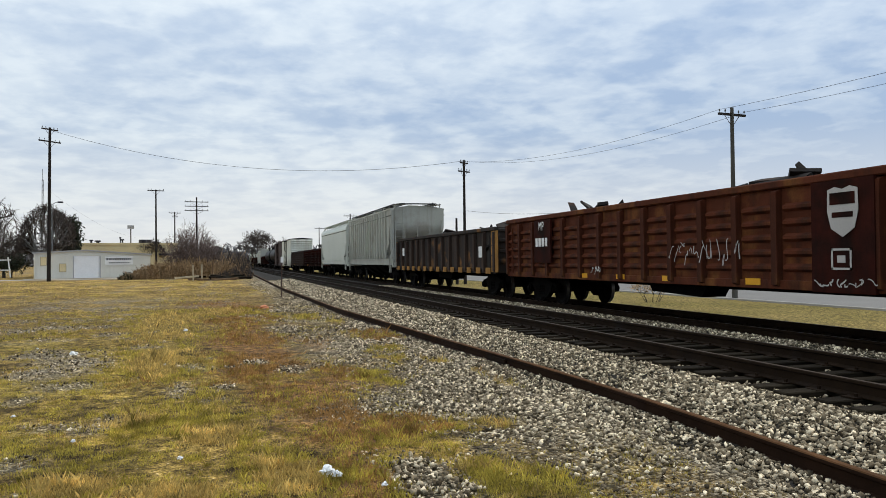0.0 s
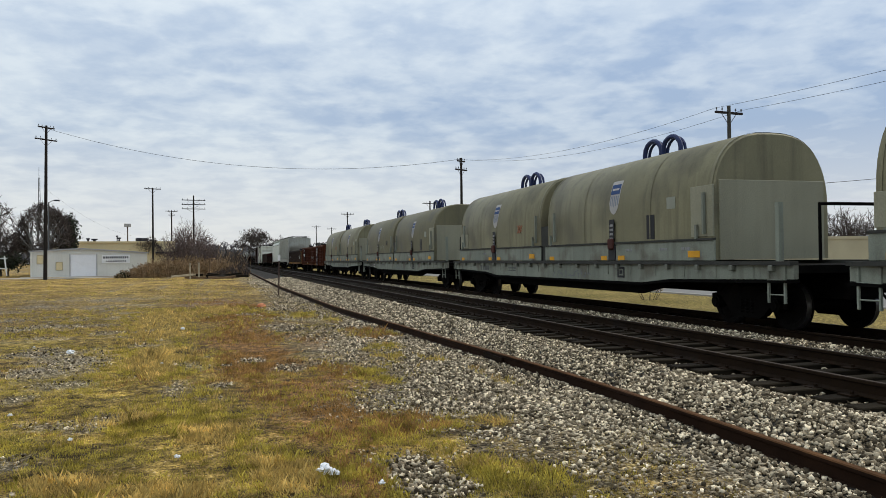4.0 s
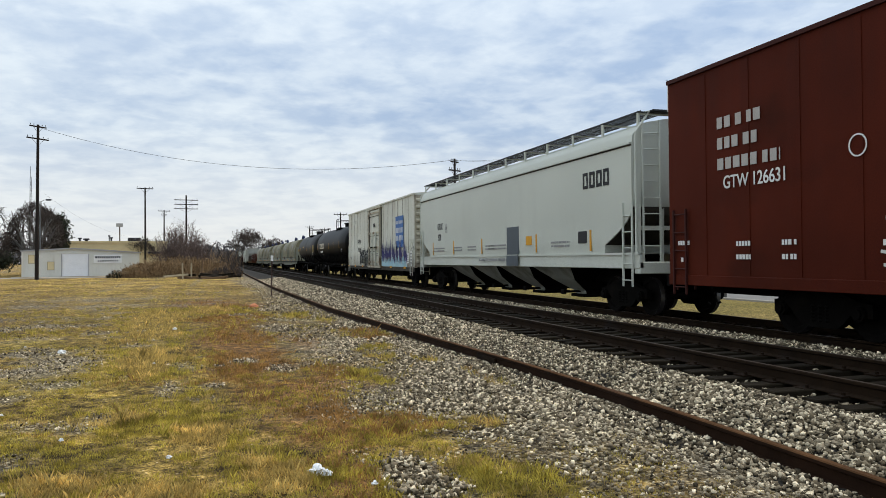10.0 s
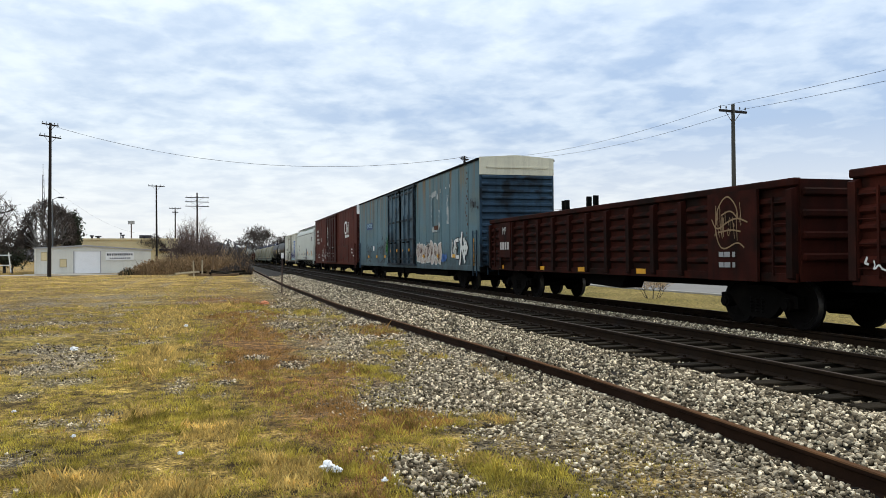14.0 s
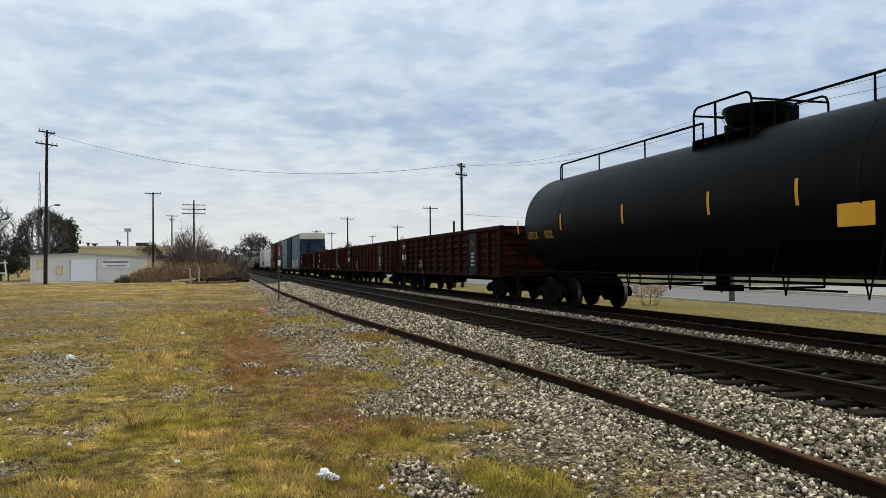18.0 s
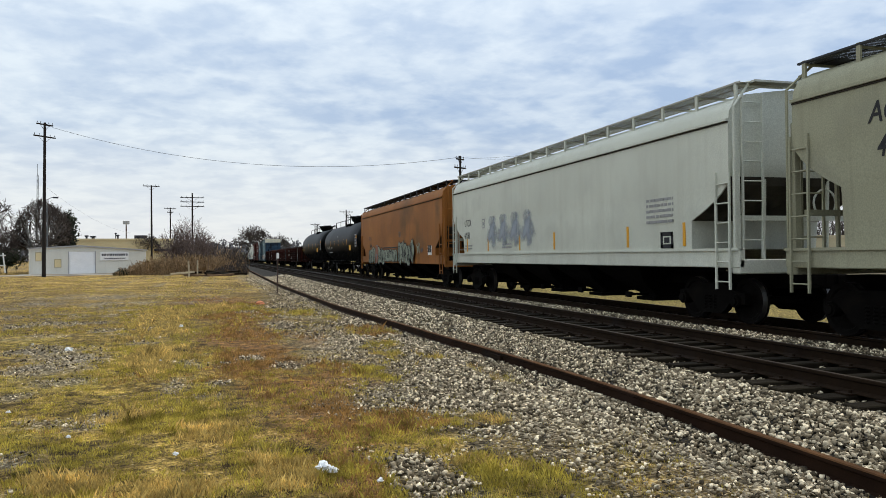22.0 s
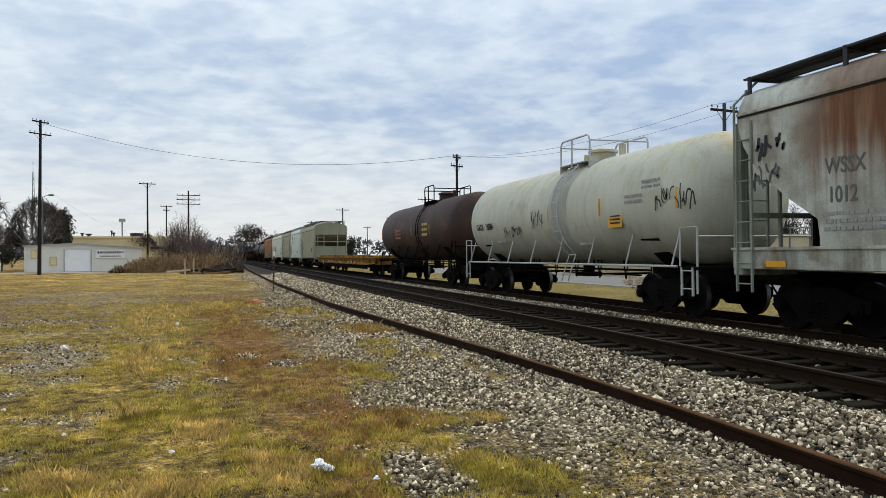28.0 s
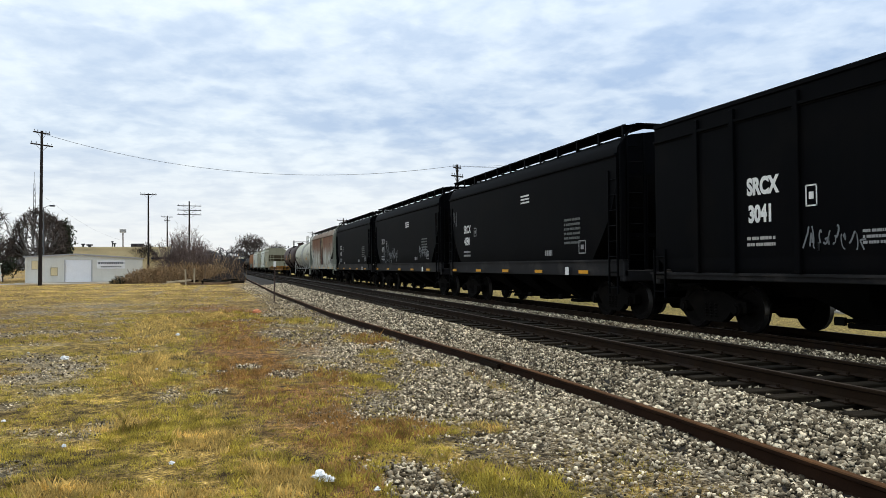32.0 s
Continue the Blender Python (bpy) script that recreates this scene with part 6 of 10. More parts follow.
        bracket = box(empty_bm(), s * 1.375 - 0.02, s * 1.375 + 0.02, -0.04, 0.04, eave + 0.08, top + 0.12)
        box(bracket, min(s * 0.3, s * 1.37), max(s * 0.3, s * 1.37), -0.025, 0.025, top + 0.035, top + 0.07)
        bracket = shared("board_bracket", bracket, edge)
        n = max(4, int(2 * hb / board_gap))
        for i in range(n + 1):
            y = -hb + 0.05 + (2 * hb - 0.1) * i / n
            part("board_bracket", bracket, None, car, m=pose(0, y, 0))
    for s in (-1, 1) if boards else ():
        part("end_board", box(empty_bm(), -1.1, 1.1, s * (half - 0.3) - 0.22, s * (half - 0.3) + 0.22, top + 0.10, top + 0.14), mat, car)
    wheel = ring_profile([(-0.015, 0.25), (0.015, 0.25), (0.015, 0.28), (-0.015, 0.28), (-0.015, 0.25)], 16)
    if not bulkhead:
        part("brake_wheel", loft(empty_bm(), [[(y2, x2, z2) for x2, y2, z2 in r] for r in wheel], cap=False), end_paint, car, m=pose(0.5, -half + 0.1, 2.4))
    if stripe_ys:
        reflectors(car, [f * hb for f in stripe_ys], sill[1] + stripe_h / 2 + 0.06, side_x, stripe_h, 0.10)
    car["side"] = 0
    return car, hb, side_x


# grime of sills and streaks; also painted shade on slopes and under lips
M["grime_and_shade"] = material("dark_grime_and_shade", (0.050, 0.045, 0.037), 0.9, vary=0.4, scale=1.5, second=(0.09, 0.08, 0.065))
# brown dust with the slope's shade mixed into the colour
M["slope_dirt_shade"] = material("shaded_dust_brown_slope", (0.105, 0.088, 0.055), 0.85, vary=0.25, scale=1.5)
M["running_board"] = material("weathered_steel_grating", (0.045, 0.048, 0.052), 0.7, 0.3, vary=0.3, scale=4)


# ---- gondolas ----
def gondola(front, back, label, paint, posts=13, height=2.72, bottom=0.92, rust_posts=None, load=None, corrugated=True, truck_in=1.75, yellow=(), name="gondola_car"):
    car, half = start_car(name, label, front, back, truck_in)
    hw = 1.46
    part("floor", box(empty_bm(), -hw, hw, -half, half, 1.0, 1.12), M["black_under"], car)
    part("center_sill", box(empty_bm(), -0.3, 0.3, -half, half, 0.70, 1.0), M["black_under"], car)
    step = 2 * half / posts
    for s in (-1, 1):
        side = part("side_wall", box(empty_bm(), s * hw - 0.02, s * hw + 0.02, -half, half, bottom, height - 0.1), paint, car)
        part("top_chord", box(empty_bm(), s * (hw + 0.03) - 0.08, s * (hw + 0.03) + 0.08, -half - 0.02, half + 0.02, height - 0.14, height, 0.02), paint, car)
        part("bottom_chord", box(empty_bm(), s * (hw + 0.03) - 0.05, s * (hw + 0.03) + 0.05, -half, half, bottom - 0.02, bottom + 0.14, 0.01), paint, car)
        end = part("end_wall", box(empty_bm(), -hw, hw, s * half - 0.04, s * half + 0.04, bottom, height - 0.02), paint, car)
        for k in range(4):
            z = bottom + 0.35 + k * 0.38
            part("end_rib", box(empty_bm(), -hw + 0.03, hw - 0.03, s * half - 0.10, s * half + 0.10, z, z + 0.14, 0.03), paint, end)
        if s > 0:
            continue
        post = shared("side_post", prism(empty_bm(), [(0.02, 0), (-0.13, 0.06), (-0.13, height - bottom - 0.2), (0.02, height - bottom - 0.14)], -0.075, 0.075), rust_posts or paint)
        rib = shared("corrugation", prism(empty_bm(), [(0.0, -0.075), (-0.07, -0.025), (-0.07, 0.025), (0.0, 0.075)], -step / 2 + 0.13, step / 2 - 0.13), paint)
        for i in range(posts + 1):
            part("side_post", post, None, side, m=pose(-hw - 0.02, -half + 0.08 + (2 * half - 0.16) * i / posts, bottom))
            if corrugated and i < posts:
                for k in range(5):
                    part("corrugation", rib, None, side, m=pose(-hw - 0.02, -half + step * (i + 0.5), bottom + 0.36 + 0.265 * k))
    for s in (-1, 1):
        ladder("grab_ladder", car, -hw - 0.10, s * (half - 0.35), bottom + 0.1, height - 0.3, 0.4, paint, "y")
    part("brake_gear", slab(empty_bm(), [(-1.3, 0.92), (1.2, 0.92), (1.0, 0.62), (-1.0, 0.55)], -1.1, -0.5), M["black_under"], car)
    if load:
        rnd = random.Random(load)
        bm = empty_bm()
        for i in range(150):
            y, x = rnd.uniform(-half * 0.93, half * 0.93), rnd.uniform(-1.2, 1.2)
            z = height - 0.42 + 0.34 * math.cos(y * 0.9 + load) + rnd.uniform(-0.15, 0.25)
            a = Vector((rnd.uniform(-1, 1), rnd.uniform(-1, 1), rnd.uniform(-0.4, 0.7))) * rnd.uniform(0.2, 0.6)
            c = Vector((x, y, max(1.5, z)))
            b = a.cross(Vector((rnd.uniform(-1, 1), rnd.uniform(-1, 1), 1))).normalized() * rnd.uniform(0.05, 0.28)
            vs = [bm.verts.new(c + p) for p in (-a - b, a - b * 0.6, a * 0.7 + b, -a * 0.8 + b * 1.2)]
            d = a.cross(b).normalized() * rnd.uniform(0.02, 0.12)
            ws = [bm.verts.new(v.co + d) for v in vs]
            bm.faces.new(vs), bm.faces.new(ws[::-1])
            for j in range(4):
                bm.faces.new((vs[j], vs[(j + 1) % 4], ws[(j + 1) % 4], ws[j]))
        box(bm, -1.35, 1.35, -half * 0.95, half * 0.95, 1.2, height - 0.55)
        part("scrap_load", bm, M["scrap"], car, "tangled dark scrap metal", kind="stuff")
    if yellow:
        reflectors(car, [f * half for f in yellow], bottom + 0.10, -hw - 0.085, 0.12, 0.42)
    return car, half, -hw - 0.045


M["scrap"] = material("scrap_metal", (0.035, 0.03, 0.028), 0.8, 0.4, vary=0.4, scale=2, second=(0.12, 0.06, 0.035), per_island=0.5)


# ---- coil cars with hoods ----
def hood_section():
    """Half-round hood on a straight skirt: (x, z) from the near foot over the ridge."""
    w, z0, z1 = 1.42, 1.32, 3.95
    arch = []
    for i in range(25):
        a = math.pi * i / 24
        arch.append((-w * math.copysign(abs(math.cos(a)) ** 0.72, math.cos(a)), 2.35 + (z1 - 2.35) * math.sin(a) ** 0.85))
    return [(-w, z0)] + arch + [(w, z0)]


HOOD = hood_section()


def hood_x(z, out=0.006):
    """The near face of a hood at a height."""
    return float(np.interp(z, [p[1] for p in HOOD[:14]], [p[0] for p in HOOD[:14]])) - out


def on_hood(parent, name, mat, y, z, outline, out, label=""):
    """A thin decal with a (y, z) outline given as rows (z, y0, y1), laid on the hood's curve."""
    rings = [[(hood_x(z + dz, out), y + b, z + dz), (hood_x(z + dz, out), y + a, z + dz)] for dz, a, b in outline]
    bm = empty_bm()
    loft(bm, rings, closed=False, cap=False)
    return part(name, bm, mat, parent, label)


def coil_car(front, back, label, paint, frame_paint, seed=1):
    car, half = start_car("coil_car", label, front, back, 2.0)
    hw = 1.5
    rnd = random.Random(seed)
    # fish-belly side sills with a dark top rail, clips under it and a black lower flange
    out = [(-half, 0.98), (-half, 1.22), (half, 1.22), (half, 0.98), (half - 3.9, 0.90), (half - 5.0, 0.80), (-half + 5.0, 0.80), (-half + 3.9, 0.90)]
    belly = [(half - 3.2, 0.93), (half - 5.4, 0.52), (-half + 5.4, 0.52), (-half + 3.2, 0.93)]
    clip = shared("stake_pocket", box(empty_bm(), -0.09, 0.0, -0.05, 0.05, -0.01, 0.10, 0.01), frame_paint)
    stiff = shared("sill_stiffener", box(empty_bm(), -0.012, 0.0, -0.02, 0.02, -0.24, 0.0), frame_paint)
    for s in (-1, 1):
        sill = part("side_sill", slab(empty_bm(), out, s * hw - 0.05, s * hw + 0.05), frame_paint, car)
        part("sill_flange", box(empty_bm(), s * (hw + 0.04) - 0.09, s * (hw + 0.04) + 0.09, -half, half, 1.22, 1.29), M["grimy_rail"], sill)
        part("belly_web", slab(empty_bm(), belly, s * (hw - 0.22) - 0.03, s * (hw - 0.22) + 0.03), M["black_under"], sill)
        low = [(half, 0.965), (half - 3.9, 0.885), (half - 5.0, 0.785), (-half + 5.0, 0.785), (-half + 3.9, 0.885), (-half, 0.965)]
        part("lower_flange", slab(empty_bm(), low + [(y, z - 0.05) for y, z in low[::-1]], s * (hw + 0.02) - 0.09, s * (hw + 0.02) + 0.09), M["black_under"], sill)
        if s < 0:
            y = -half + 0.5
            while y < half - 0.3:
                part("stake_pocket", clip, None, sill, m=pose(-hw - 0.05, y, 1.12))
                part("sill_stiffener", stiff, None, sill, m=pose(-hw - 0.05, y + 0.55, 1.2))
                y += 1.12
    part("deck", box(empty_bm(), -hw + 0.05, hw - 0.05, -half, half, 1.08, 1.22), M["black_under"], car)
    part("center_sill", box(empty_bm(), -0.35, 0.35, -half, half, 0.6, 1.08), M["black_under"], car)
    for s in (-1, 1):
        for x in (-1.38, 1.38):
            part("end_post", box(empty_bm(), x - 0.05, x + 0.05, s * (half - 0.55) - 0.05, s * (half - 0.55) + 0.05, 1.28, 2.35), frame_paint, car)
        part("end_railing", rod(empty_bm(), [(-0.9, s * (half - 0.1), 1.28), (-0.9, s * (half - 0.1), 2.3), (0.9, s * (half - 0.1), 2.3), (0.9, s * (half - 0.1), 1.28)], 0.035, 6), M["black_under"], car)
        ladder("end_ladder", car, -hw - 0.07, s * (half - 0.4), 0.55, 1.2, 0.42, frame_paint, step=0.26)
    part("trough_post", box(empty_bm(), -1.40, -1.30, 0.70, 1.25, 1.3, 2.35), M["grimy_rail"], car)
    w, z0, z1 = 1.42, 1.32, 3.95
    h = min(4.12, (half - 1.2) / 2 + 0.1)
    for k, yc in enumerate((0.98 + h + 0.28, 0.98 - h - 0.28)):
        rings = []
        for y, f in [(-h, 0.985), (-h + 0.05, 1.0), (h - 0.05, 1.0), (h, 0.985)]:
            rings.append([(x * f, y, z0 + (z - z0) * f) for x, z in HOOD])
        hood = part("hood", loft(empty_bm(), rings), paint, car, m=pose(0, yc, 0), smooth=True)
        for y, t in ((-h + 0.10, 0.05), (-h * 0.42, 0.018), (h * 0.40, 0.018), (h - 0.10, 0.05)):
            rim = [(x * 1.008, z0 + (z - z0) * 1.004) for x, z in HOOD]
            part("hood_rib", loft(empty_bm(), [[(x, y - t, z) for x, z in rim], [(x, y + t, z) for x, z in rim]], cap=False, closed=False), paint, hood, smooth=True)
        part("skirt", box(empty_bm(), -w - 0.05, -w - 0.01, -h - 0.1, h + 0.1, 1.30, 1.72, 0.01), frame_paint, hood)
        part("rub_rail", box(empty_bm(), -w - 0.08, -w - 0.01, -h - 0.1, h + 0.1, 1.72, 1.765), M["grimy_rail"], hood)
        if k == 1:
            part("end_plate", box(empty_bm(), -1.28, 1.28, -h - 0.03, -h + 0.01, 1.32, 2.95, 0.008), M["hood_plate"], hood)
            part("end_plate", box(empty_bm(), -w - 0.02, -w + 0.02, -h - 0.02, -h + 0.75, 1.8, 2.85, 0.006), M["hood_plate"], hood)
        else:
            part("end_plate", box(empty_bm(), -w - 0.018, -w + 0.02, h - 0.95, h + 0.01, 1.8, 2.35, 0.006), M["hood_plate"], hood)
        # pair of lifting arches on the ridge
        for y in (-0.44, 0.44):
            line = [(0, y - 0.40, z1 - 0.06), (0, y - 0.40, z1 + 0.16)] + [(0, y - 0.40 * math.cos(a), z1 + 0.16 + 0.32 * math.sin(a)) for a in (0.4, 0.8, 1.2, 1.57, 1.94, 2.34, 2.74)] + [(0, y + 0.40, z1 + 0.16), (0, y + 0.40, z1 - 0.06)]
            arch = part("lifting_arch", rod(empty_bm(), line, 0.062, 8), M["dark_blue"], hood, "dark blue lifting arch", smooth=True)
            part("arch_rib", rod(empty_bm(), [(0.13, p[1], p[2] - 0.03) for p in line], 0.04, 6), M["dark_blue"], arch)
        for y in (-h + 0.22, h - 0.62):
            part("guide_post", box(empty_bm(), -w - 0.10, -w - 0.04, y - 0.025, y + 0.025, 1.85, 2.7), frame_paint, hood)
            part("guide_post", box(empty_bm(), -w - 0.09, -w - 0.04, y + 0.24, y + 0.30, 1.75, 2.05), frame_paint, hood)
        part("latch_plate", box(empty_bm(), -w - 0.07, -w - 0.05, -0.18, 0.18, 1.31, 1.70), M["black_letter"], hood)
        part("latch", box(empty_bm(), -w - 0.13, -w - 0.06, -0.14, 0.14, 1.58, 1.86, 0.03), M["latch_red"], hood)
        plate = panel(hood, -w - 0.056, 0.02, 1.95, 0.24, 0.78, M["black_letter"], "placard")
        bars_text(plate, -0.008, 0, 0.02, 0.16, 0.5, M["grey_letter"], 5, seed + k)
        if k == 1:
            panel(hood, -w - 0.006, -1.75, 2.08, 0.34, 0.56, M["black_letter"], "slot")
            panel(hood, hood_x(2.6), -2.6, 2.58, 0.34, 0.26, M["coil_patch"], "repaint_patch")
        rows = [(0.40, -0.23, 0.23), (0.37, -0.26, 0.26), (0.2, -0.25, 0.25), (-0.15, -0.245, 0.245), (-0.32, -0.20, 0.20), (-0.41, -0.11, 0.11), (-0.45, -0.02, 0.02)]
        on_hood(hood, "badge", M["grey_pale_letter"], 0.0, 2.92, rows, 0.010, "white shield badge with blue head and stripes")
        on_hood(hood, "badge_band", M["badge_blue"], 0.0, 2.92, [(0.31, -0.22, 0.22), (0.2, -0.225, 0.225), (0.06, -0.225, 0.225)], 0.014)
        on_hood(hood, "badge_line", M["grey_pale_letter"], 0.0, 2.92, [(0.21, -0.17, 0.17), (0.16, -0.17, 0.17)], 0.018)
        for i in range(5):
            u = -0.18 + i * 0.09
            on_hood(hood, "badge_stripe", M["badge_stripe"], 0.0, 2.92, [(0.02, u - 0.022, u + 0.022), (-0.14, u - 0.022, u + 0.022), (-0.27 + abs(u) * 0.3, u - 0.02, u + 0.02)], 0.014)
        for y in (-0.45, 0.45, h - 0.4):
            panel(hood, -w - 0.055, y, 1.37, 0.32, 0.11, M["reflector"], "reflector")
        panel(hood, -w - 0.055, -h + 0.6, 1.44, 0.42, 0.14, M["reflector"], "reflector")
        for i in range(3):
            bars_text(hood, -w - 0.055, rnd.uniform(-h * 0.8, h * 0.8), 1.56, 0.3, 0.06, M["grey_letter"], 1, seed + i)
    bars_text(car, -hw - 0.056, half * 0.62, 1.04, 0.9, 0.17, M["dim_letter"], 1, seed + 5)
    bars_text(car, -hw - 0.056, half * 0.34, 1.02, 0.7, 0.12, M["dim_letter"], 2, seed + 6)
    frame_square(car, -hw - 0.056, -half * 0.40, 1.02, 0.34, 0.26, M["black_letter"], 0.05)
    return car, half


M["hood_plate"] = material("pale_hood_plate", (0.27, 0.26, 0.185), 0.55, vary=0.15, scale=0.8, streak=0.3, streak_colour=(0.16, 0.15, 0.11))
M["grimy_rail"] = material("grimy_top_rail", (0.045, 0.045, 0.04), 0.8, vary=0.3, scale=2)
M["latch_red"] = material("rust_red_latch", (0.07, 0.025, 0.02), 0.8, vary=0.3)
M["coil_patch"] = plain("pale_repaint_patch", (0.26, 0.27, 0.22), 0.6)
M["badge_blue"] = plain("dark_blue_badge_paint", (0.025, 0.06, 0.17), 0.6)
M["badge_stripe"] = plain("grey_blue_stripe", (0.20, 0.23, 0.28), 0.6)
M["dim_letter"] = plain("dim_lettering", (0.11, 0.115, 0.11), 0.7)
M["dark_blue"] = plain("dark_blue_steel", (0.02, 0.03, 0.09), 0.5)


# ---- tank cars ----
def tank_car(front, back, label, paint, radius=1.5, zc=2.62, sill_mat=None, platform=(0.0, 2.4), rail_run=True, stripes=(), truck_in=2.1, rail_mat=None, band=None, dome=True, belly=0.0, side_ladder=False, cup=False):
    car, half = start_car("tank_car", label, front, back, truck_in)
    sill_mat, rail_mat = sill_mat or M["black_under"], rail_mat or M["black_under"]
    hs = half - 0.15
    prof = [(hs, 0.05), (hs - 0.05, 0.45), (hs - 0.16, 0.85), (hs - 0.34, 1.18), (hs - 0.58, 1.39), (hs - 0.85, 1.49)]
    prof = [(y, r * radius / 1.5) for y, r in prof]
    prof = [(-y, r) for y, r in prof] + [(-hs * 0.5, radius), (0, radius), (hs * 0.5, radius)] + prof[::-1]
    n = 40
    rings = [[(r * math.cos(2 * math.pi * i / n), y, zc - belly * (1 - abs(y) / hs) + r * math.sin(2 * math.pi * i / n)) for i in range(n)] for y, r in prof]
    shell = part("tank_shell", loft(empty_bm(), rings), paint, car, smooth=True)
    for y in (-hs * 0.62, -hs * 0.2, hs * 0.2, hs * 0.62):
        rr = radius + 0.002
        part("weld_seam", loft(empty_bm(), [[(rr * math.cos(2 * math.pi * i / n), y + d, zc + rr * math.sin(2 * math.pi * i / n)) for i in range(n)] for d in (-0.03, 0.03)], cap=False), paint, shell, smooth=True)
    for s in (-1, 1):
        part("stub_sill", box(empty_bm(), -0.35, 0.35, min(s * half, s * (half - 3.6)), max(s * half, s * (half - 3.6)), 0.72, 1.16, 0.02), sill_mat, car)
        part("saddle", loft(empty_bm(), [[(-0.4, s * (half - 2.25) - 0.3, 0.9), (0.4, s * (half - 2.25) - 0.3, 0.9), (0.4, s * (half - 2.25) + 0.3, 0.9), (-0.4, s * (half - 2.25) + 0.3, 0.9)],
                                         [(-1.25, s * (half - 2.25) - 0.4, 1.75), (1.25, s * (half - 2.25) - 0.4, 1.75), (1.25, s * (half - 2.25) + 0.4, 1.75), (-1.25, s * (half - 2.25) + 0.4, 1.75)]]), sill_mat, car)
        part("end_platform", box(empty_bm(), -1.45, 1.45, min(s * half, s * (half - 0.75)), max(s * half, s * (half - 0.75)), 1.05, 1.12), sill_mat, car)
        bm = empty_bm()
        for x in (-1.42, 1.42):
            rod(bm, [(x, s * (half - 0.72), 1.1), (x, s * (half - 0.72), 1.95), (x, s * (half - 0.1), 1.95), (x, s * (half - 0.1), 0.55)], 0.025, 6)
        rod(bm, [(-1.42, s * (half - 0.06), 1.75), (1.42, s * (half - 0.06), 1.75)], 0.022, 6)
        part("end_railing", bm, rail_mat, car)
        ladder("end_step", car, -1.45, s * (half - 0.42), 0.5, 1.1, 0.4, rail_mat)
    # long handrail at the sill
    bm = empty_bm()
    bar(bm, (-1.52, -half + 0.7, 1.12), (-1.52, half - 0.7, 1.12), 0.028, 6)
    k = 7
    for i in range(k + 1):
        y = -half + 0.9 + (2 * half - 1.8) * i / k
        bar(bm, (-1.52, y, 1.12), (-radius * 0.86, y, zc - radius * 0.5), 0.022, 5)
    part("hand_rail", bm, rail_mat, car)
    # manway, platform and its railing
    py, pl = platform[0], platform[1] * 0.78
    if dome:
        rings = [[(r * math.cos(2 * math.pi * i / 20), py + r * math.sin(2 * math.pi * i / 20), z) for i in range(20)] for z, r in ([(zc + radius - 0.12, 0.36), (zc + radius + 0.22, 0.36), (zc + radius + 0.22, 0.44), (zc + radius + 0.29, 0.44), (zc + radius + 0.34, 0.30)] if not cup else [(zc + radius - 0.15, 0.46), (zc + radius + 0.06, 0.48), (zc + radius + 0.16, 0.62), (zc + radius + 0.42, 0.72), (zc + radius + 0.50, 0.72), (zc + radius + 0.52, 0.30), (zc + radius + 0.58, 0.26)])]
        part("manway", loft(empty_bm(), rings), paint, car, smooth=True)
        part("valve", bar(empty_bm(), (0.0, py + 0.95, zc + radius - 0.05), (0.0, py + 0.95, zc + radius + 0.28), 0.13, 10), paint, car)
        part("valve", bar(empty_bm(), (0.1, py - 0.95, zc + radius - 0.05), (0.1, py - 0.95, zc + radius + 0.36), 0.10, 10), paint, car)
    zt = zc + radius
    for s in (-1, 1):
        part("top_platform", box(empty_bm(), s * 0.72 - 0.24, s * 0.72 + 0.24, py - pl / 2, py + pl / 2, zt - 0.13, zt - 0.10), rail_mat, car)
        for y in (-pl / 2, -pl * 0.12, pl / 2):
            part("platform_bracket", box(empty_bm(), min(s * 0.7, s * 0.95), max(s * 0.7, s * 0.95), py + y - 0.025, py + y + 0.025, zt - 0.40, zt - 0.12), rail_mat, car)
        bm = empty_bm()
        x, h = s * 0.92, zt + 0.62
        rod(bm, [(x, py - pl / 2, zt - 0.2), (x, py - pl / 2, h - 0.16), (x, py - pl / 2 + 0.05, h - 0.05), (x, py - pl / 2 + 0.16, h), (x, py + pl / 2 - 0.16, h), (x, py + pl / 2 - 0.05, h - 0.05), (x, py + pl / 2, h - 0.16), (x, py + pl / 2, zt - 0.2)], 0.026, 6)
        rod(bm, [(x, py + pl * 0.1, zt - 0.2), (x, py + pl * 0.1, h)], 0.028, 6)
        part("platform_railing", bm, rail_mat, car)
    for s in (-1, 1):
        part("cross_rail", rod(empty_bm(), [(-0.92, py + s * pl / 2, zt + 0.46), (0.92, py + s * pl / 2, zt + 0.46)], 0.024, 6), rail_mat, car)
    if side_ladder:
        bm = empty_bm()
        arc = [radians(62 - 7.5 * i) for i in range(16)]
        rr = radius + 0.09
        for dy in (-0.21, 0.21):
            rod(bm, [(-rr * math.cos(a), py + dy, zc + rr * math.sin(a)) for a in arc] + [(-rr * math.cos(arc[-1]) - 0.25, py + dy, 0.62)], 0.022, 6)
        for a in arc[1::2]:
            bar(bm, (-rr * math.cos(a), py - 0.21, zc + rr * math.sin(a)), (-rr * math.cos(a), py + 0.21, zc + rr * math.sin(a)), 0.016, 5)
        part("tank_ladder", bm, rail_mat, car)
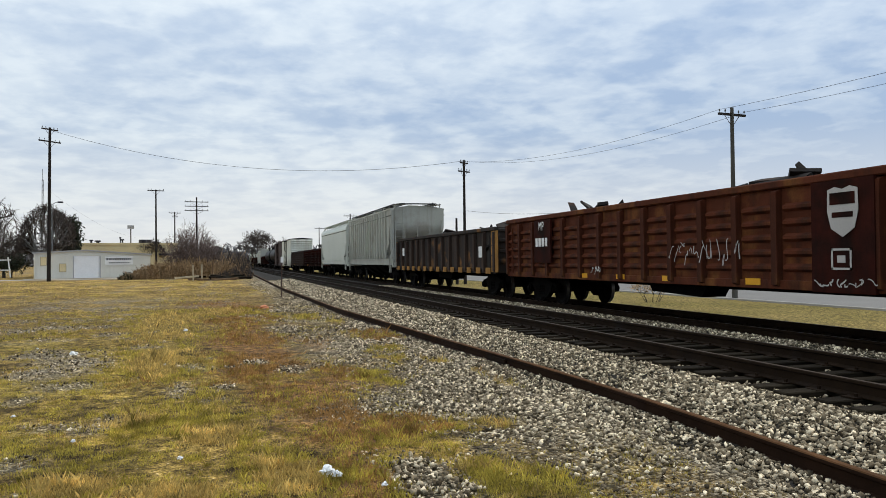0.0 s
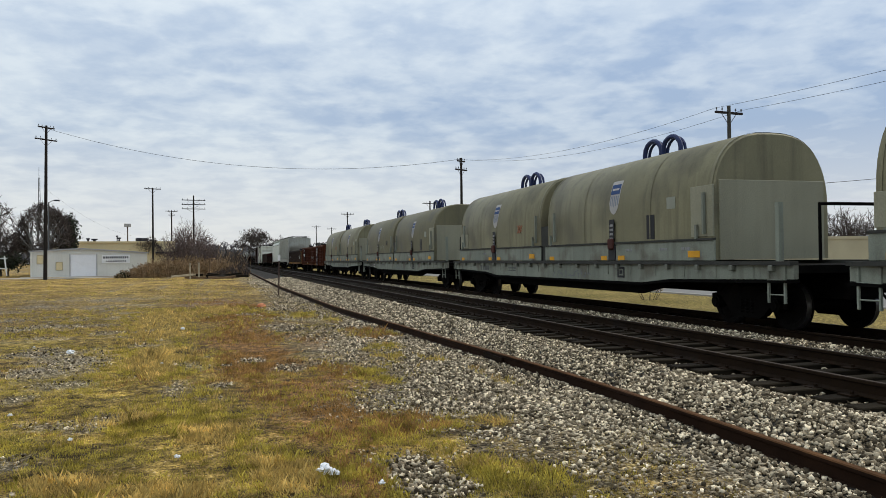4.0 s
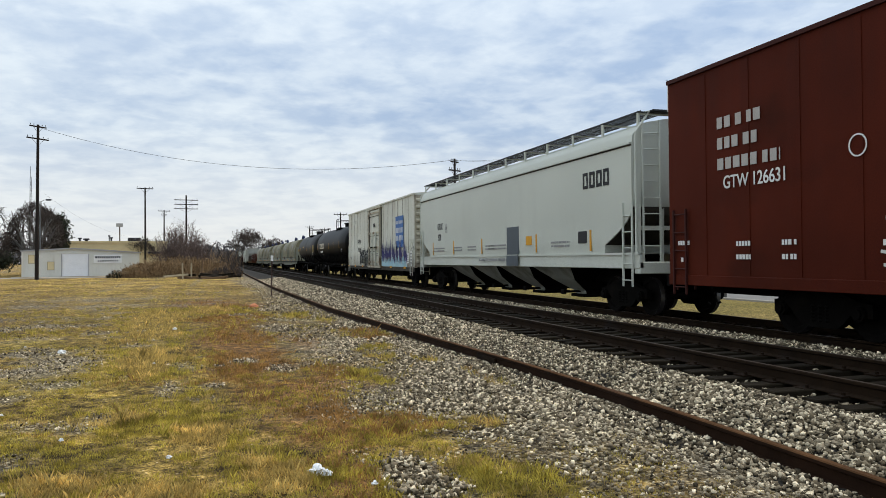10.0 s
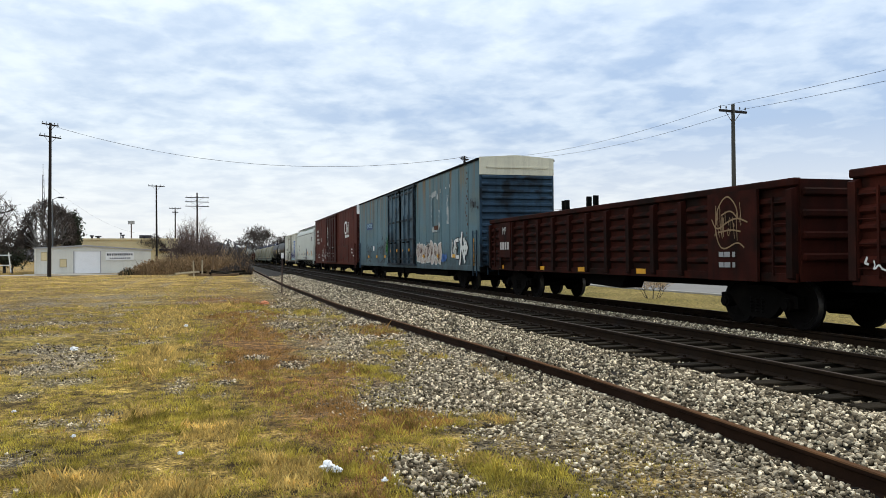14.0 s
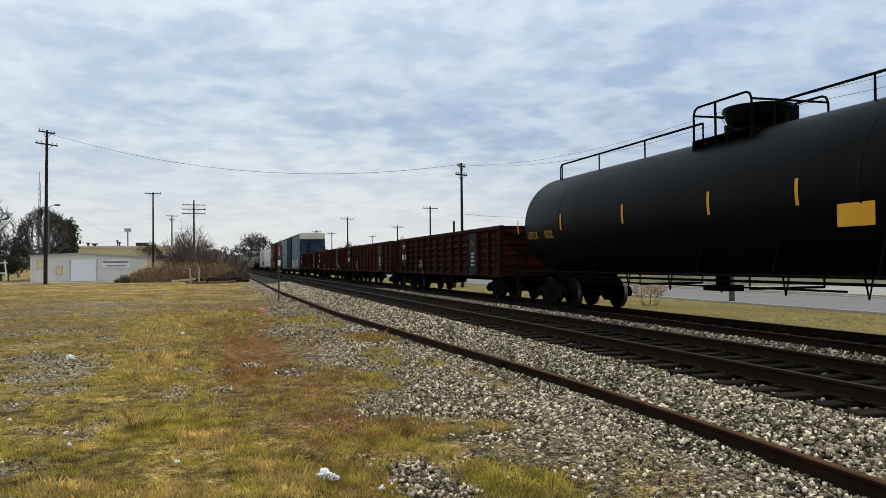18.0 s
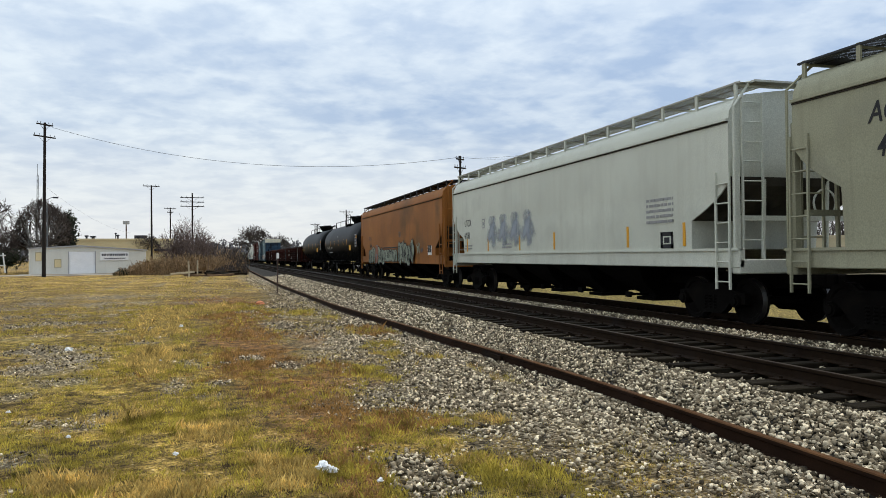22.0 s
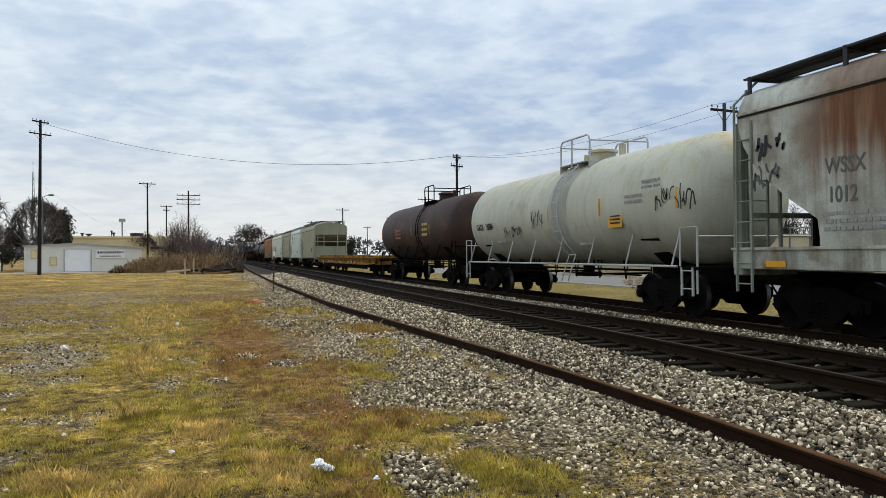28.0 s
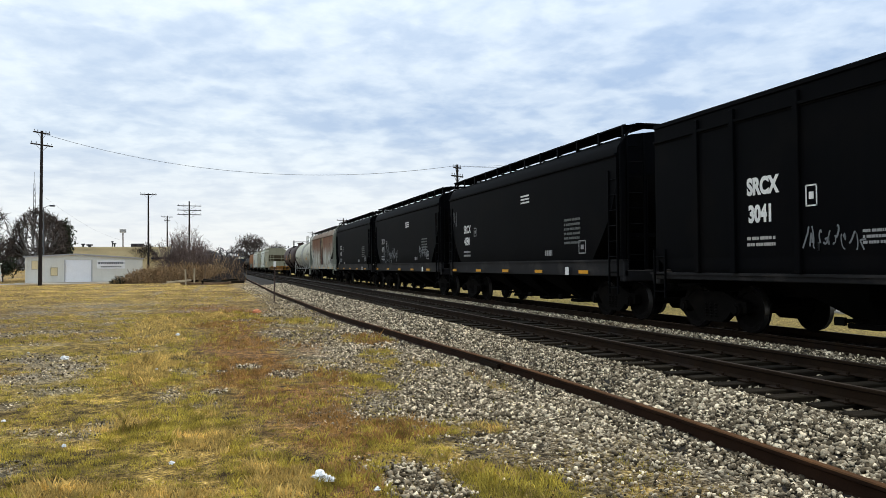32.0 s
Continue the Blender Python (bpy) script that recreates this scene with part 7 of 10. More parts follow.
    if rail_run:
        for s in (-1, 1):
            bm = empty_bm()
            y0, y1 = py + s * (pl / 2 + 0.2), s * (hs - 1.6)
            x = -0.55
            zb = zc + math.sqrt(radius ** 2 - x * x)
            rod(bm, [(x, y0, zb + 0.45), (x, y1, zb + 0.45), (x, y1 + s * 0.12, zb + 0.38), (x, y1 + s * 0.12, zb - 0.02)], 0.026, 6)
            m = max(2, int(abs(y1 - y0) / 2.2))
            for i in range(m + 1):
                y = y0 + (y1 - y0) * i / m
                rod(bm, [(x, y, zb - 0.02), (x, y, zb + 0.45)], 0.022, 5)
            part("top_handrail", bm, rail_mat, car)
    # brake pipe with hangers and levers along the belly
    bm = bar(empty_bm(), (-0.75, -half + 3.0, 0.98), (-0.75, half - 3.0, 0.98), 0.03, 6)
    part("brake_pipe", bm, sill_mat, car)
    for i in range(6):
        y = -half + 4.2 + (2 * half - 8.4) * i / 5
        part("pipe_hanger", rod(empty_bm(), [(-0.75, y - 0.12, 1.22), (-0.75, y, 0.74), (-0.75, y + 0.12, 1.22)], 0.022, 5), sill_mat, car)
    # bottom outlet
    bm = bar(empty_bm(), (0, 0, 0.75), (0, 0, 1.2), 0.16, 10)
    box(bm, -0.25, 0.25, -0.4, 0.4, 0.72, 0.85)
    part("bottom_outlet", bm, sill_mat, car)
    bm = empty_bm()
    for y in (-2.1, 2.1):
        rod(bm, [(-0.9, y, 1.25), (-0.9, y, 0.84), (0.9, y, 0.84), (0.9, y, 1.25)], 0.028, 6)
    rod(bm, [(-0.9, -4.6, 0.86), (-0.9, 4.6, 0.86)], 0.022, 6)
    part("brake_rigging", bm, sill_mat, car)

    def side_x(z):
        return -math.sqrt(max(0.01, radius ** 2 - (z - zc) ** 2)) - 0.006

    if stripes:
        mark = [[(-(radius + 0.008) * math.cos(a), y, zc + (radius + 0.008) * math.sin(a)) for y in (-0.042, 0.042)] for a in (-0.17, -0.11, -0.05, 0.01, 0.07, 0.13)]
        me = shared("reflector", loft(empty_bm(), mark, closed=False, cap=False), M["reflector"])
        for f in stripes:
            part("reflector", me, None, shell, m=pose(0, f * hs, 0))
    return car, shell, hs, side_x, zc


def on_tank(side_x, zc, radius, y, z):
    """Pose of letters lying on the curved side of a tank."""
    a = math.asin(max(-1, min(1, (z - zc) / radius)))
    return Matrix.Translation((side_x(z) - 0.004, y, z)) @ Matrix.Rotation(a, 4, "Y") @ on_side(0, 0, 0)


# ---- boxcars ----
def boxcar(front, back, label, paint, end_paint, height=5.18, bottom=0.92, width=3.1, doors=(), seams=14, roof_mat=None, truck_in=2.2, door_mat=None, posts=False, rib_count=11, top_band=None, name="boxcar", seam_mat=None, door_rail=None, sill_mat=None, seam_w=0.03, ladder_mat=None, post_top=1.0):
    car, half = start_car(name, label, front, back, truck_in)
    hw = width / 2
    shell = part("body", box(empty_bm(), -hw, hw, -half, half, bottom, height - 0.08), paint, car)
    roof_mat = roof_mat or M["black_under"]
    out = [(-hw - 0.05, height - 0.10), (-hw - 0.05, height - 0.02), (0, height + 0.10), (hw + 0.05, height - 0.02), (hw + 0.05, height - 0.10)]
    part("roof", prism(empty_bm(), out, -half - (0.0 if top_band else 0.03), half + (0.0 if top_band else 0.03)), roof_mat, car)
    part("side_sill", box(empty_bm(), -hw - 0.03, -hw + 0.05, -half, half, bottom - 0.16, bottom + 0.05, 0.01), sill_mat or paint, car)
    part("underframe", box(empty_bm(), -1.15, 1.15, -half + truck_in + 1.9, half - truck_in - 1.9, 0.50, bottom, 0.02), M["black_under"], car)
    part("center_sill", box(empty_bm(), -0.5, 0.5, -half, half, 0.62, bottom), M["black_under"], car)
    # sheet seams or outside posts
    for i in range(1, seams):
        y = -half + 2 * half * i / seams
        if any(abs(y - c) < w / 2 + 0.1 for c, w in doors):
            continue
        d, w = (0.07, 0.06) if posts else (0.012, seam_w)
        part("side_post" if posts else "seam", box(empty_bm(), -hw - d, -hw, y - w, y + w, bottom + 0.06, height - 0.14), seam_mat or paint, shell)
    for s in (-1, 1):
        end = part("end_wall", box(empty_bm(), -hw + 0.02, hw - 0.02, s * (half + 0.012) - 0.01, s * (half + 0.012) + 0.01, bottom, height - 0.12), end_paint, car)
        z0, z1 = bottom + 0.15, height - (0.62 if top_band else 0.2)
        for k in range(rib_count):
            z = z0 + (z1 - z0) * (k + 0.5) / rib_count
            t = (z1 - z0) / rib_count
            rib = slab(empty_bm(), [(s * half, z - t * 0.36), (s * (half + 0.10), z - t * 0.12), (s * (half + 0.10), z + t * 0.12), (s * half, z + t * 0.36)], -hw + 0.1, hw - 0.1)
            part("end_rib", rib, end_paint, end)
        if top_band:
            part("end_panel", box(empty_bm(), -hw + 0.01, hw - 0.01, s * (half + 0.03) - 0.015, s * (half + 0.03) + 0.015, height - 0.66, height + 0.01), top_band, end)
            part("end_cap", loft(empty_bm(), [[(-hw - 0.03, q, height + 0.011), (0, q, height + 0.115), (hw + 0.03, q, height + 0.011)] for q in (s * (half + 0.005), s * (half + 0.045))]), top_band, end)
            part("end_rib", box(empty_bm(), -hw + 0.3, hw - 0.3, s * (half + 0.05) - 0.03, s * (half + 0.05) + 0.03, height - 0.40, height - 0.34), top_band, end)
        ladder("side_ladder", car, -hw - 0.05, s * (half - 0.45), bottom - 0.35, 2.4, 0.44, ladder_mat or end_paint)
        ladder("end_ladder", car, -hw + 0.5, s * (half + 0.14), bottom - 0.3, 2.4, 0.44, end_paint, "x")
        part("end_sill", box(empty_bm(), -hw, hw, min(s * half, s * (half + 0.12)), max(s * half, s * (half + 0.12)), bottom - 0.2, bottom + 0.02), M["black_under"], car)
        part("cross_walk", box(empty_bm(), -hw + 0.1, hw - 0.1, min(s * (half + 0.1), s * (half + 0.36)), max(s * (half + 0.1), s * (half + 0.36)), bottom + 0.02, bottom + 0.06), M["black_under"], car)
    # doors with frames, ribs, lock rods
    door_mat = door_mat or paint
    for c, w in doors:
        door = part("door", box(empty_bm(), -hw - 0.07, -hw - 0.01, c - w / 2, c + w / 2, bottom + 0.08, height - 0.28, 0.01), door_mat, car)
        rail = door_rail or seam_mat or M["black_under"]
        part("door_gasket", box(empty_bm(), -hw - 0.02, -hw - 0.004, c - w / 2 - 0.05, c + w / 2 + 0.05, bottom + 0.03, height - 0.20), M["black_under"], car)
        n = max(1, round(w / 1.2))
        for i in range(n + 1):
            y = c - w / 2 + w * i / n
            part("door_post", box(empty_bm(), -hw - 0.15, -hw - 0.06, y - 0.05, y + 0.05, bottom + 0.05, height - 0.24 if i in (0, n) else bottom + (height - bottom - 0.24) * post_top), rail if i in (0, n) else door_mat, door)
        for z in (bottom + 0.3, bottom + 0.3 + (height - bottom - 0.8) * 0.30, bottom + 0.3 + (height - bottom - 0.8) * 0.60, height - 0.45):
            part("door_bar", box(empty_bm(), -hw - 0.13, -hw - 0.06, c - w / 2, c + w / 2, z - 0.05, z + 0.05), rail, door)
        for y in (c - w * 0.17, c + w * 0.17):
            part("lock_rod", bar(empty_bm(), (-hw - 0.17, y, bottom + 0.1), (-hw - 0.17, y, height - 1.6), 0.025, 6), door_mat, door)
            part("lock_handle", box(empty_bm(), -hw - 0.22, -hw - 0.15, y - 0.2, y + 0.2, bottom + 1.15, bottom + 1.22), M["black_under"], door)
        for z in (bottom + 0.02, height - 0.2):
            part("door_track", box(empty_bm(), -hw - 0.16, -hw, c - w * 0.5 - 0.3, c + w * 0.5 + 0.3, z - 0.05, z + 0.05), door_rail or M["black_under"], car)
    # gear slung under the floor
    part("brake_reservoir", bar(empty_bm(), (-0.6, -1.2, 0.62), (-0.6, 0.2, 0.62), 0.2, 12), M["black_under"], car)
    part("valve_box", box(empty_bm(), -1.2, -0.7, 1.0, 1.8, 0.45, 0.8, 0.02), M["black_under"], car)
    return car, half, -hw - 0.016, shell


# ---- flat car ----
def flat_car(front, back, label, paint):
    car, half = start_car("flat_car", label, front, back, 2.3)
    hw = 1.4
    rnd = random.Random(3)
    pocket = shared("stake_pocket", box(empty_bm(), -0.06, 0.06, -0.07, 0.07, -0.12, 0.10, 0.01), paint)
    drum = shared("tie_down", bar(empty_bm(), (0, 0, -0.055), (0, 0, 0.055), 0.032, 8), M["tie_white"])
    hook = shared("tie_down_ratchet", box(empty_bm(), -0.05, 0.03, -0.07, 0.05, -0.08, 0.05, 0.02), M["black_under"])
    for s in (-1, 1):
        out = [(-half, 0.86), (-half, 1.20), (half, 1.20), (half, 0.86), (half - 1.9, 0.80), (-half + 1.9, 0.80)]
        sill = part("side_sill", slab(empty_bm(), out, s * hw - 0.05, s * hw + 0.05), paint, car)
        part("top_flange", box(empty_bm(), s * (hw + 0.05) - 0.11, s * (hw + 0.05) + 0.11, -half, half, 1.20, 1.25), paint, sill)
        part("bottom_flange", box(empty_bm(), s * (hw + 0.02) - 0.09, s * (hw + 0.02) + 0.09, -half + 1.9, half - 1.9, 0.765, 0.80), paint, sill)
        part("lower_web", box(empty_bm(), s * (hw - 0.12) - 0.05, s * (hw - 0.12) + 0.05, -half + 3.6, half - 3.6, 0.48, 0.765), M["black_under"], sill)
        k = 0
        y = -half + 0.5
        while y < half - 0.3:
            part("stake_pocket", pocket, None, sill, m=pose(s * (hw + 0.11), y, 1.10))
            if s < 0 and k % 2:
                for dy in (0.32, 0.62)[:1 + k % 3 % 2]:
                    part("tie_down_ratchet", hook, None, sill, m=pose(-hw - 0.08, y + dy, 1.04))
                    part("tie_down", drum, None, sill, m=pose(-hw - 0.17, y + dy + 0.07, 1.03, 8, 0, 0))
            # flat black plate in place of the shade inside a sill recess
            if s < 0 and k % 8 == 2:
                part("recess", box(empty_bm(), -hw - 0.058, -hw - 0.052, y + 0.25, y + 0.65, 0.92, 1.10), M["black_under"], sill)
            y += 0.98
            k += 1
    part("deck", box(empty_bm(), -hw, hw, -half, half, 1.10, 1.19), M["deck_wood"], car)
    part("center_sill", box(empty_bm(), -0.4, 0.4, -half, half, 0.5, 1.10), M["black_under"], car)
    y = half - 0.9
    k = 0
    while y > -half + 2.2:
        d = rnd.uniform(1.2, 1.9)
        # low chock boxes along the near edge, some dark, some pale-topped
        if k % 3 != 1:
            b = part("chock_box", box(empty_bm(), -1.32, -0.95, y - d, y, 1.25, 1.40, 0.015), paint, car)
            part("box_lid", box(empty_bm(), -1.34, -0.93, y - d - 0.02, y + 0.02, 1.40, 1.42), M["pale_yellow"], b)
        part("stake_bracket", box(empty_bm(), -1.36, -1.18, y + 0.14, y + 0.34, 1.25, 1.42, 0.02), paint, car)
        part("plate", box(empty_bm(), -1.368, -1.362, y + 0.21, y + 0.27, 1.30, 1.36), M["tie_white"], car)
        part("bolster_beam", box(empty_bm(), -1.3, 1.3, y - d - 0.35, y - d - 0.2, 1.19, 1.36, 0.02), paint, car)
        y -= d + 0.75
        k += 1
    for s in (-1, 1):
        part("end_sill", box(empty_bm(), -hw, hw, min(s * half, s * (half - 0.2)), max(s * half, s * (half - 0.2)), 0.8, 1.25), paint, car)
    return car, half, -hw - 0.055


M["tie_white"] = material("rusty_pale_tie_down", (0.22, 0.17, 0.14), 0.7, vary=0.3, scale=6)
M["pale_yellow"] = material("sun_bleached_yellow", (0.34, 0.25, 0.09), 0.7, vary=0.2)
M["deck_wood"] = material("worn_deck_planks", (0.20, 0.15, 0.10), 0.9, vary=0.3, scale=3, stretch=(1, 6, 1))

# ---- the train, front to rear; numbers are the coupler points along the track at 0 s ----
SPEED = 17.0
P = {}
M["ochre_letter"] = plain("ochre_lettering", (0.34, 0.20, 0.035), 0.7)


def peeling_paint():
    """Chalky white paint gone to red rust from the roof down in drips, with one bare dark band."""
    m = material("peeling_white_over_rust", (0.47, 0.485, 0.43), 0.75, vary=0.25, scale=0.9, second=(0.27, 0.26, 0.21), second_cut=(0.46, 0.62), streak=0.65, streak_colour=(0.20, 0.165, 0.125), splash=((0.14, 0.10, 0.06), 0.7, 1.1, 0.8))
    nt = m.node_tree
    n, link = nt.nodes.new, nt.links.new
    bsdf = nt.nodes["Principled BSDF"]
    base = bsdf.inputs["Base Color"].links[0].from_socket
    co = n("ShaderNodeTexCoord").outputs["Object"]
    sep = n("ShaderNodeSeparateXYZ")
    link(co, sep.inputs[0])

    def nz(scale, detail, stretch, w):
        mp, t = n("ShaderNodeMapping"), n("ShaderNodeTexNoise")
        mp.inputs["Scale"].default_value = stretch
        link(co, mp.inputs["Vector"]), link(mp.outputs[0], t.inputs["Vector"])
        t.noise_dimensions = "4D"
        t.inputs["W"].default_value, t.inputs["Scale"].default_value, t.inputs["Detail"].default_value = w, scale, detail
        return t.outputs["Fac"]

    def calc(op, a, b):
        x = n("ShaderNodeMath")
        x.operation = op
        for k, v in enumerate((a, b)):
            if isinstance(v, (int, float)):
                x.inputs[k].default_value = v
            else:
                link(v, x.inputs[k])
        return x.outputs[0]

    def ramp(v, lo, hi):
        q = n("ShaderNodeMapRange")
        q.interpolation_type = "SMOOTHSTEP"
        q.inputs["From Min"].default_value, q.inputs["From Max"].default_value = lo, hi
        link(v, q.inputs["Value"])
        return q.outputs[0]

    def mix(a, b, f):
        x = n("ShaderNodeMix")
        x.data_type = "RGBA"
        for key, v in (("A", a), ("B", b), ("Factor", f)):
            if isinstance(v, tuple):
                x.inputs[key].default_value = (*v, 1)
            else:
                link(v, x.inputs[key])
        return x.outputs["Result"]

    drip, blot = nz(1.0, 6, (1, 3.5, 0.25), 2.0), nz(1.1, 5, (1, 1, 1), 6.0)
    y = calc("ADD", sep.outputs[1], calc("MULTIPLY", calc("SUBTRACT", blot, 0.5), 0.8))
    run = nz(1.0, 4, (1, 11, 0.35), 4.0)
    z = calc("ADD", sep.outputs[2], calc("MULTIPLY", calc("SUBTRACT", drip, 0.5), 1.7))
    z = calc("ADD", z, calc("MULTIPLY", calc("SUBTRACT", run, 0.5), 1.8))
    rust = calc("MULTIPLY", calc("MULTIPLY", ramp(z, 2.0, 3.4), ramp(y, 6.9, 5.8)), 0.96)
    rust = calc("MULTIPLY", rust, calc("MULTIPLY", ramp(y, -8.6, -7.1), calc("SUBTRACT", 1.0, calc("MULTIPLY", ramp(sep.outputs[2], 3.86, 3.98), 0.3))))
    col = mix(base, mix((0.125, 0.044, 0.018), (0.205, 0.100, 0.050), ramp(nz(2.2, 6, (1, 4, 0.5), 13.0), 0.35, 0.7)), rust)
    band = calc("MULTIPLY", calc("MULTIPLY", ramp(y, -1.45, -1.30), ramp(y, 0.62, 0.48)), ramp(sep.outputs[2], 3.95, 3.85))
    dark = mix((0.075, 0.024, 0.009), (0.012, 0.007, 0.005), ramp(nz(0.9, 4, (1, 1.6, 0.7), 21.0), 0.34, 0.50))
    flake = calc("ADD", nz(1.3, 5, (1, 3.6, 0.45), 9.0), calc("MULTIPLY", calc("SUBTRACT", sep.outputs[2], 2.9), 0.06))
    bare = mix(dark, (0.36, 0.29, 0.17), ramp(flake, 0.55, 0.61))
    link(mix(col, bare, band), bsdf.inputs["Base Color"])
    return m


P["rust_red"] = material("rusty_red_paint", (0.085, 0.024, 0.011), 0.8, vary=0.35, scale=1.2, second=(0.15, 0.058, 0.018), second_cut=(0.52, 0.68), second_scale=1.6, streak=0.65, streak_colour=(0.022, 0.011, 0.008), bump=0.2, spec=0.1)
P["scorched"] = material("blackened_gondola_paint", (0.03, 0.025, 0.022), 0.85, vary=0.35, scale=1.0, second=(0.22, 0.10, 0.03), second_cut=(0.60, 0.75), second_scale=1.5, streak=0.4, streak_colour=(0.10, 0.05, 0.03))
P["rust_yellow"] = material("orange_rust_posts", (0.28, 0.14, 0.035), 0.85, vary=0.4, scale=2, second=(0.05, 0.03, 0.025))
P["maroon"] = material("dark_maroon_paint", (0.034, 0.0075, 0.0045), 0.8, vary=0.4, scale=1.4, second=(0.010, 0.005, 0.0035), second_cut=(0.46, 0.64), second_scale=1.3, streak=0.6, streak_colour=(0.010, 0.006, 0.005), spec=0.06)
P["rust_maroon"] = material("rust_maroon_paint", (0.050, 0.0105, 0.006), 0.8, vary=0.4, scale=1.4, second=(0.016, 0.006, 0.0045), second_cut=(0.48, 0.66), second_scale=1.3, streak=0.55, streak_colour=(0.012, 0.006, 0.0045), spec=0.08)
M["rust_cream"] = plain("worn_cream_paint", (0.24, 0.16, 0.09), 0.8)
P["hood"] = material("olive_grey_hood_paint", (0.205, 0.190, 0.115), 0.55, vary=0.22, scale=0.6, second=(0.115, 0.105, 0.07), second_cut=(0.50, 0.70), second_scale=0.7, streak=0.55, streak_colour=(0.085, 0.076, 0.052))
P["hood_dark"] = material("dirty_hood_paint", (0.155, 0.142, 0.085), 0.6, vary=0.2, scale=0.6, second=(0.11, 0.105, 0.085), second_scale=0.7, streak=0.35, streak_colour=(0.08, 0.075, 0.06))
P["coil_frame"] = material("grey_green_frame_paint", (0.225, 0.245, 0.20), 0.65, vary=0.2, scale=0.8, second=(0.13, 0.12, 0.095), second_cut=(0.54, 0.70), streak=0.5, streak_colour=(0.09, 0.08, 0.06))
P["tank_black"] = material("black_tank_paint", (0.003, 0.0034, 0.0034), 0.42, vary=0.25, scale=0.7, second=(0.007, 0.0067, 0.006), second_scale=0.9, streak=0.25, streak_colour=(0.008, 0.007, 0.006), bump=0.04, spec=0.04)
P["tank_dull"] = material("dusty_black_tank_paint", (0.006, 0.0063, 0.006), 0.5, vary=0.3, scale=0.7, second=(0.028, 0.022, 0.016), second_cut=(0.55, 0.8), streak=0.4, streak_colour=(0.03, 0.022, 0.015), bump=0.05)
P["tank_brown"] = material("brown_black_tank_paint", (0.040, 0.024, 0.020), 0.6, vary=0.3, scale=0.8, second=(0.085, 0.04, 0.025), streak=0.4, streak_colour=(0.10, 0.05, 0.03))
P["tank_grey"] = material("pale_grey_tank_paint", (0.47, 0.47, 0.385), 0.5, vary=0.12, scale=0.6, second=(0.33, 0.30, 0.19), second_cut=(0.58, 0.78), streak=0.35, streak_colour=(0.25, 0.22, 0.15), drips=((0.40, 0.33, 0.14), 0.85, 4.15, 1.5), splash=((0.20, 0.18, 0.13), 0.8, 1.1, 1.1))
P["reefer"] = material("dirty_white_paint", (0.62, 0.63, 0.555), 0.6, vary=0.12, scale=0.7, second=(0.50, 0.48, 0.38), second_cut=(0.55, 0.8), streak=0.35, streak_colour=(0.32, 0.26, 0.18), drips=((0.22, 0.16, 0.10), 0.45, 4.7, 1.6), splash=((0.13, 0.10, 0.07), 0.8, 0.9, 0.9))
P["reefer_end"] = material("rust_stained_white_end", (0.50, 0.47, 0.37), 0.7, vary=0.25, scale=0.8, second=(0.13, 0.085, 0.05), second_cut=(0.53, 0.66), streak=0.6, streak_colour=(0.075, 0.042, 0.024))
P["pale_grey"] = material("pale_grey_hopper_paint", (0.53, 0.555, 0.50), 0.5, vary=0.06, scale=0.5, streak=0.12, streak_colour=(0.36, 0.36, 0.33))
P["white_hopper"] = material("white_hopper_paint", (0.53, 0.545, 0.47), 0.55, vary=0.08, scale=0.5, second=(0.45, 0.46, 0.40), second_cut=(0.5, 0.8), streak=0.25, streak_colour=(0.36, 0.35, 0.28))
P["clean_white"] = material("clean_white_hopper_paint", (0.56, 0.605, 0.545), 0.5, vary=0.06, scale=0.5, streak=0.10, streak_colour=(0.40, 0.41, 0.38))
P["beige"] = material("dusty_grey_hopper_paint", (0.30, 0.295, 0.205), 0.6, vary=0.12, scale=0.5, second=(0.235, 0.23, 0.17), second_scale=0.6, streak=0.38, streak_colour=(0.16, 0.148, 0.10))
P["beige_under"] = material("dark_dusty_hopper_paint", (0.10, 0.10, 0.075), 0.7, vary=0.2, second=(0.16, 0.155, 0.12))
P["grey_bay"] = material("dusty_grey_bay_paint", (0.27, 0.28, 0.25), 0.65, vary=0.2, scale=0.8, second=(0.13, 0.125, 0.105), second_cut=(0.5, 0.7))
P["old_white"] = material("aged_white_hopper_paint", (0.38, 0.385, 0.34), 0.65, vary=0.12, scale=0.5, second=(0.26, 0.24, 0.20), second_scale=0.6, streak=0.3, streak_colour=(0.18, 0.16, 0.13))
P["orange"] = material("faded_orange_brown_paint", (0.265, 0.100, 0.020), 0.65, vary=0.25, scale=0.5, second=(0.135, 0.062, 0.017), second_scale=0.45, streak=0.35, streak_colour=(0.15, 0.065, 0.035))
P["old_sill"] = material("stained_white_sill_paint", (0.40, 0.41, 0.36), 0.7, vary=0.3, scale=1.2, second=(0.16, 0.12, 0.06), second_cut=(0.52, 0.66), second_scale=2.2, streak=0.8, streak_colour=(0.12, 0.10, 0.07))
P["wssx"] = peeling_paint()
P["black_hopper"] = material("black_hopper_paint", (0.0020, 0.0023, 0.0030), 0.6, vary=0.2, scale=0.6, second=(0.0038, 0.0036, 0.0037), second_scale=0.8, streak=0.35, streak_colour=(0.0045, 0.004, 0.004), bump=0.06, spec=0.022)
P["black_sill"] = material("black_sill_paint", (0.006, 0.006, 0.007), 0.7, vary=0.3, second=(0.025, 0.023, 0.022))
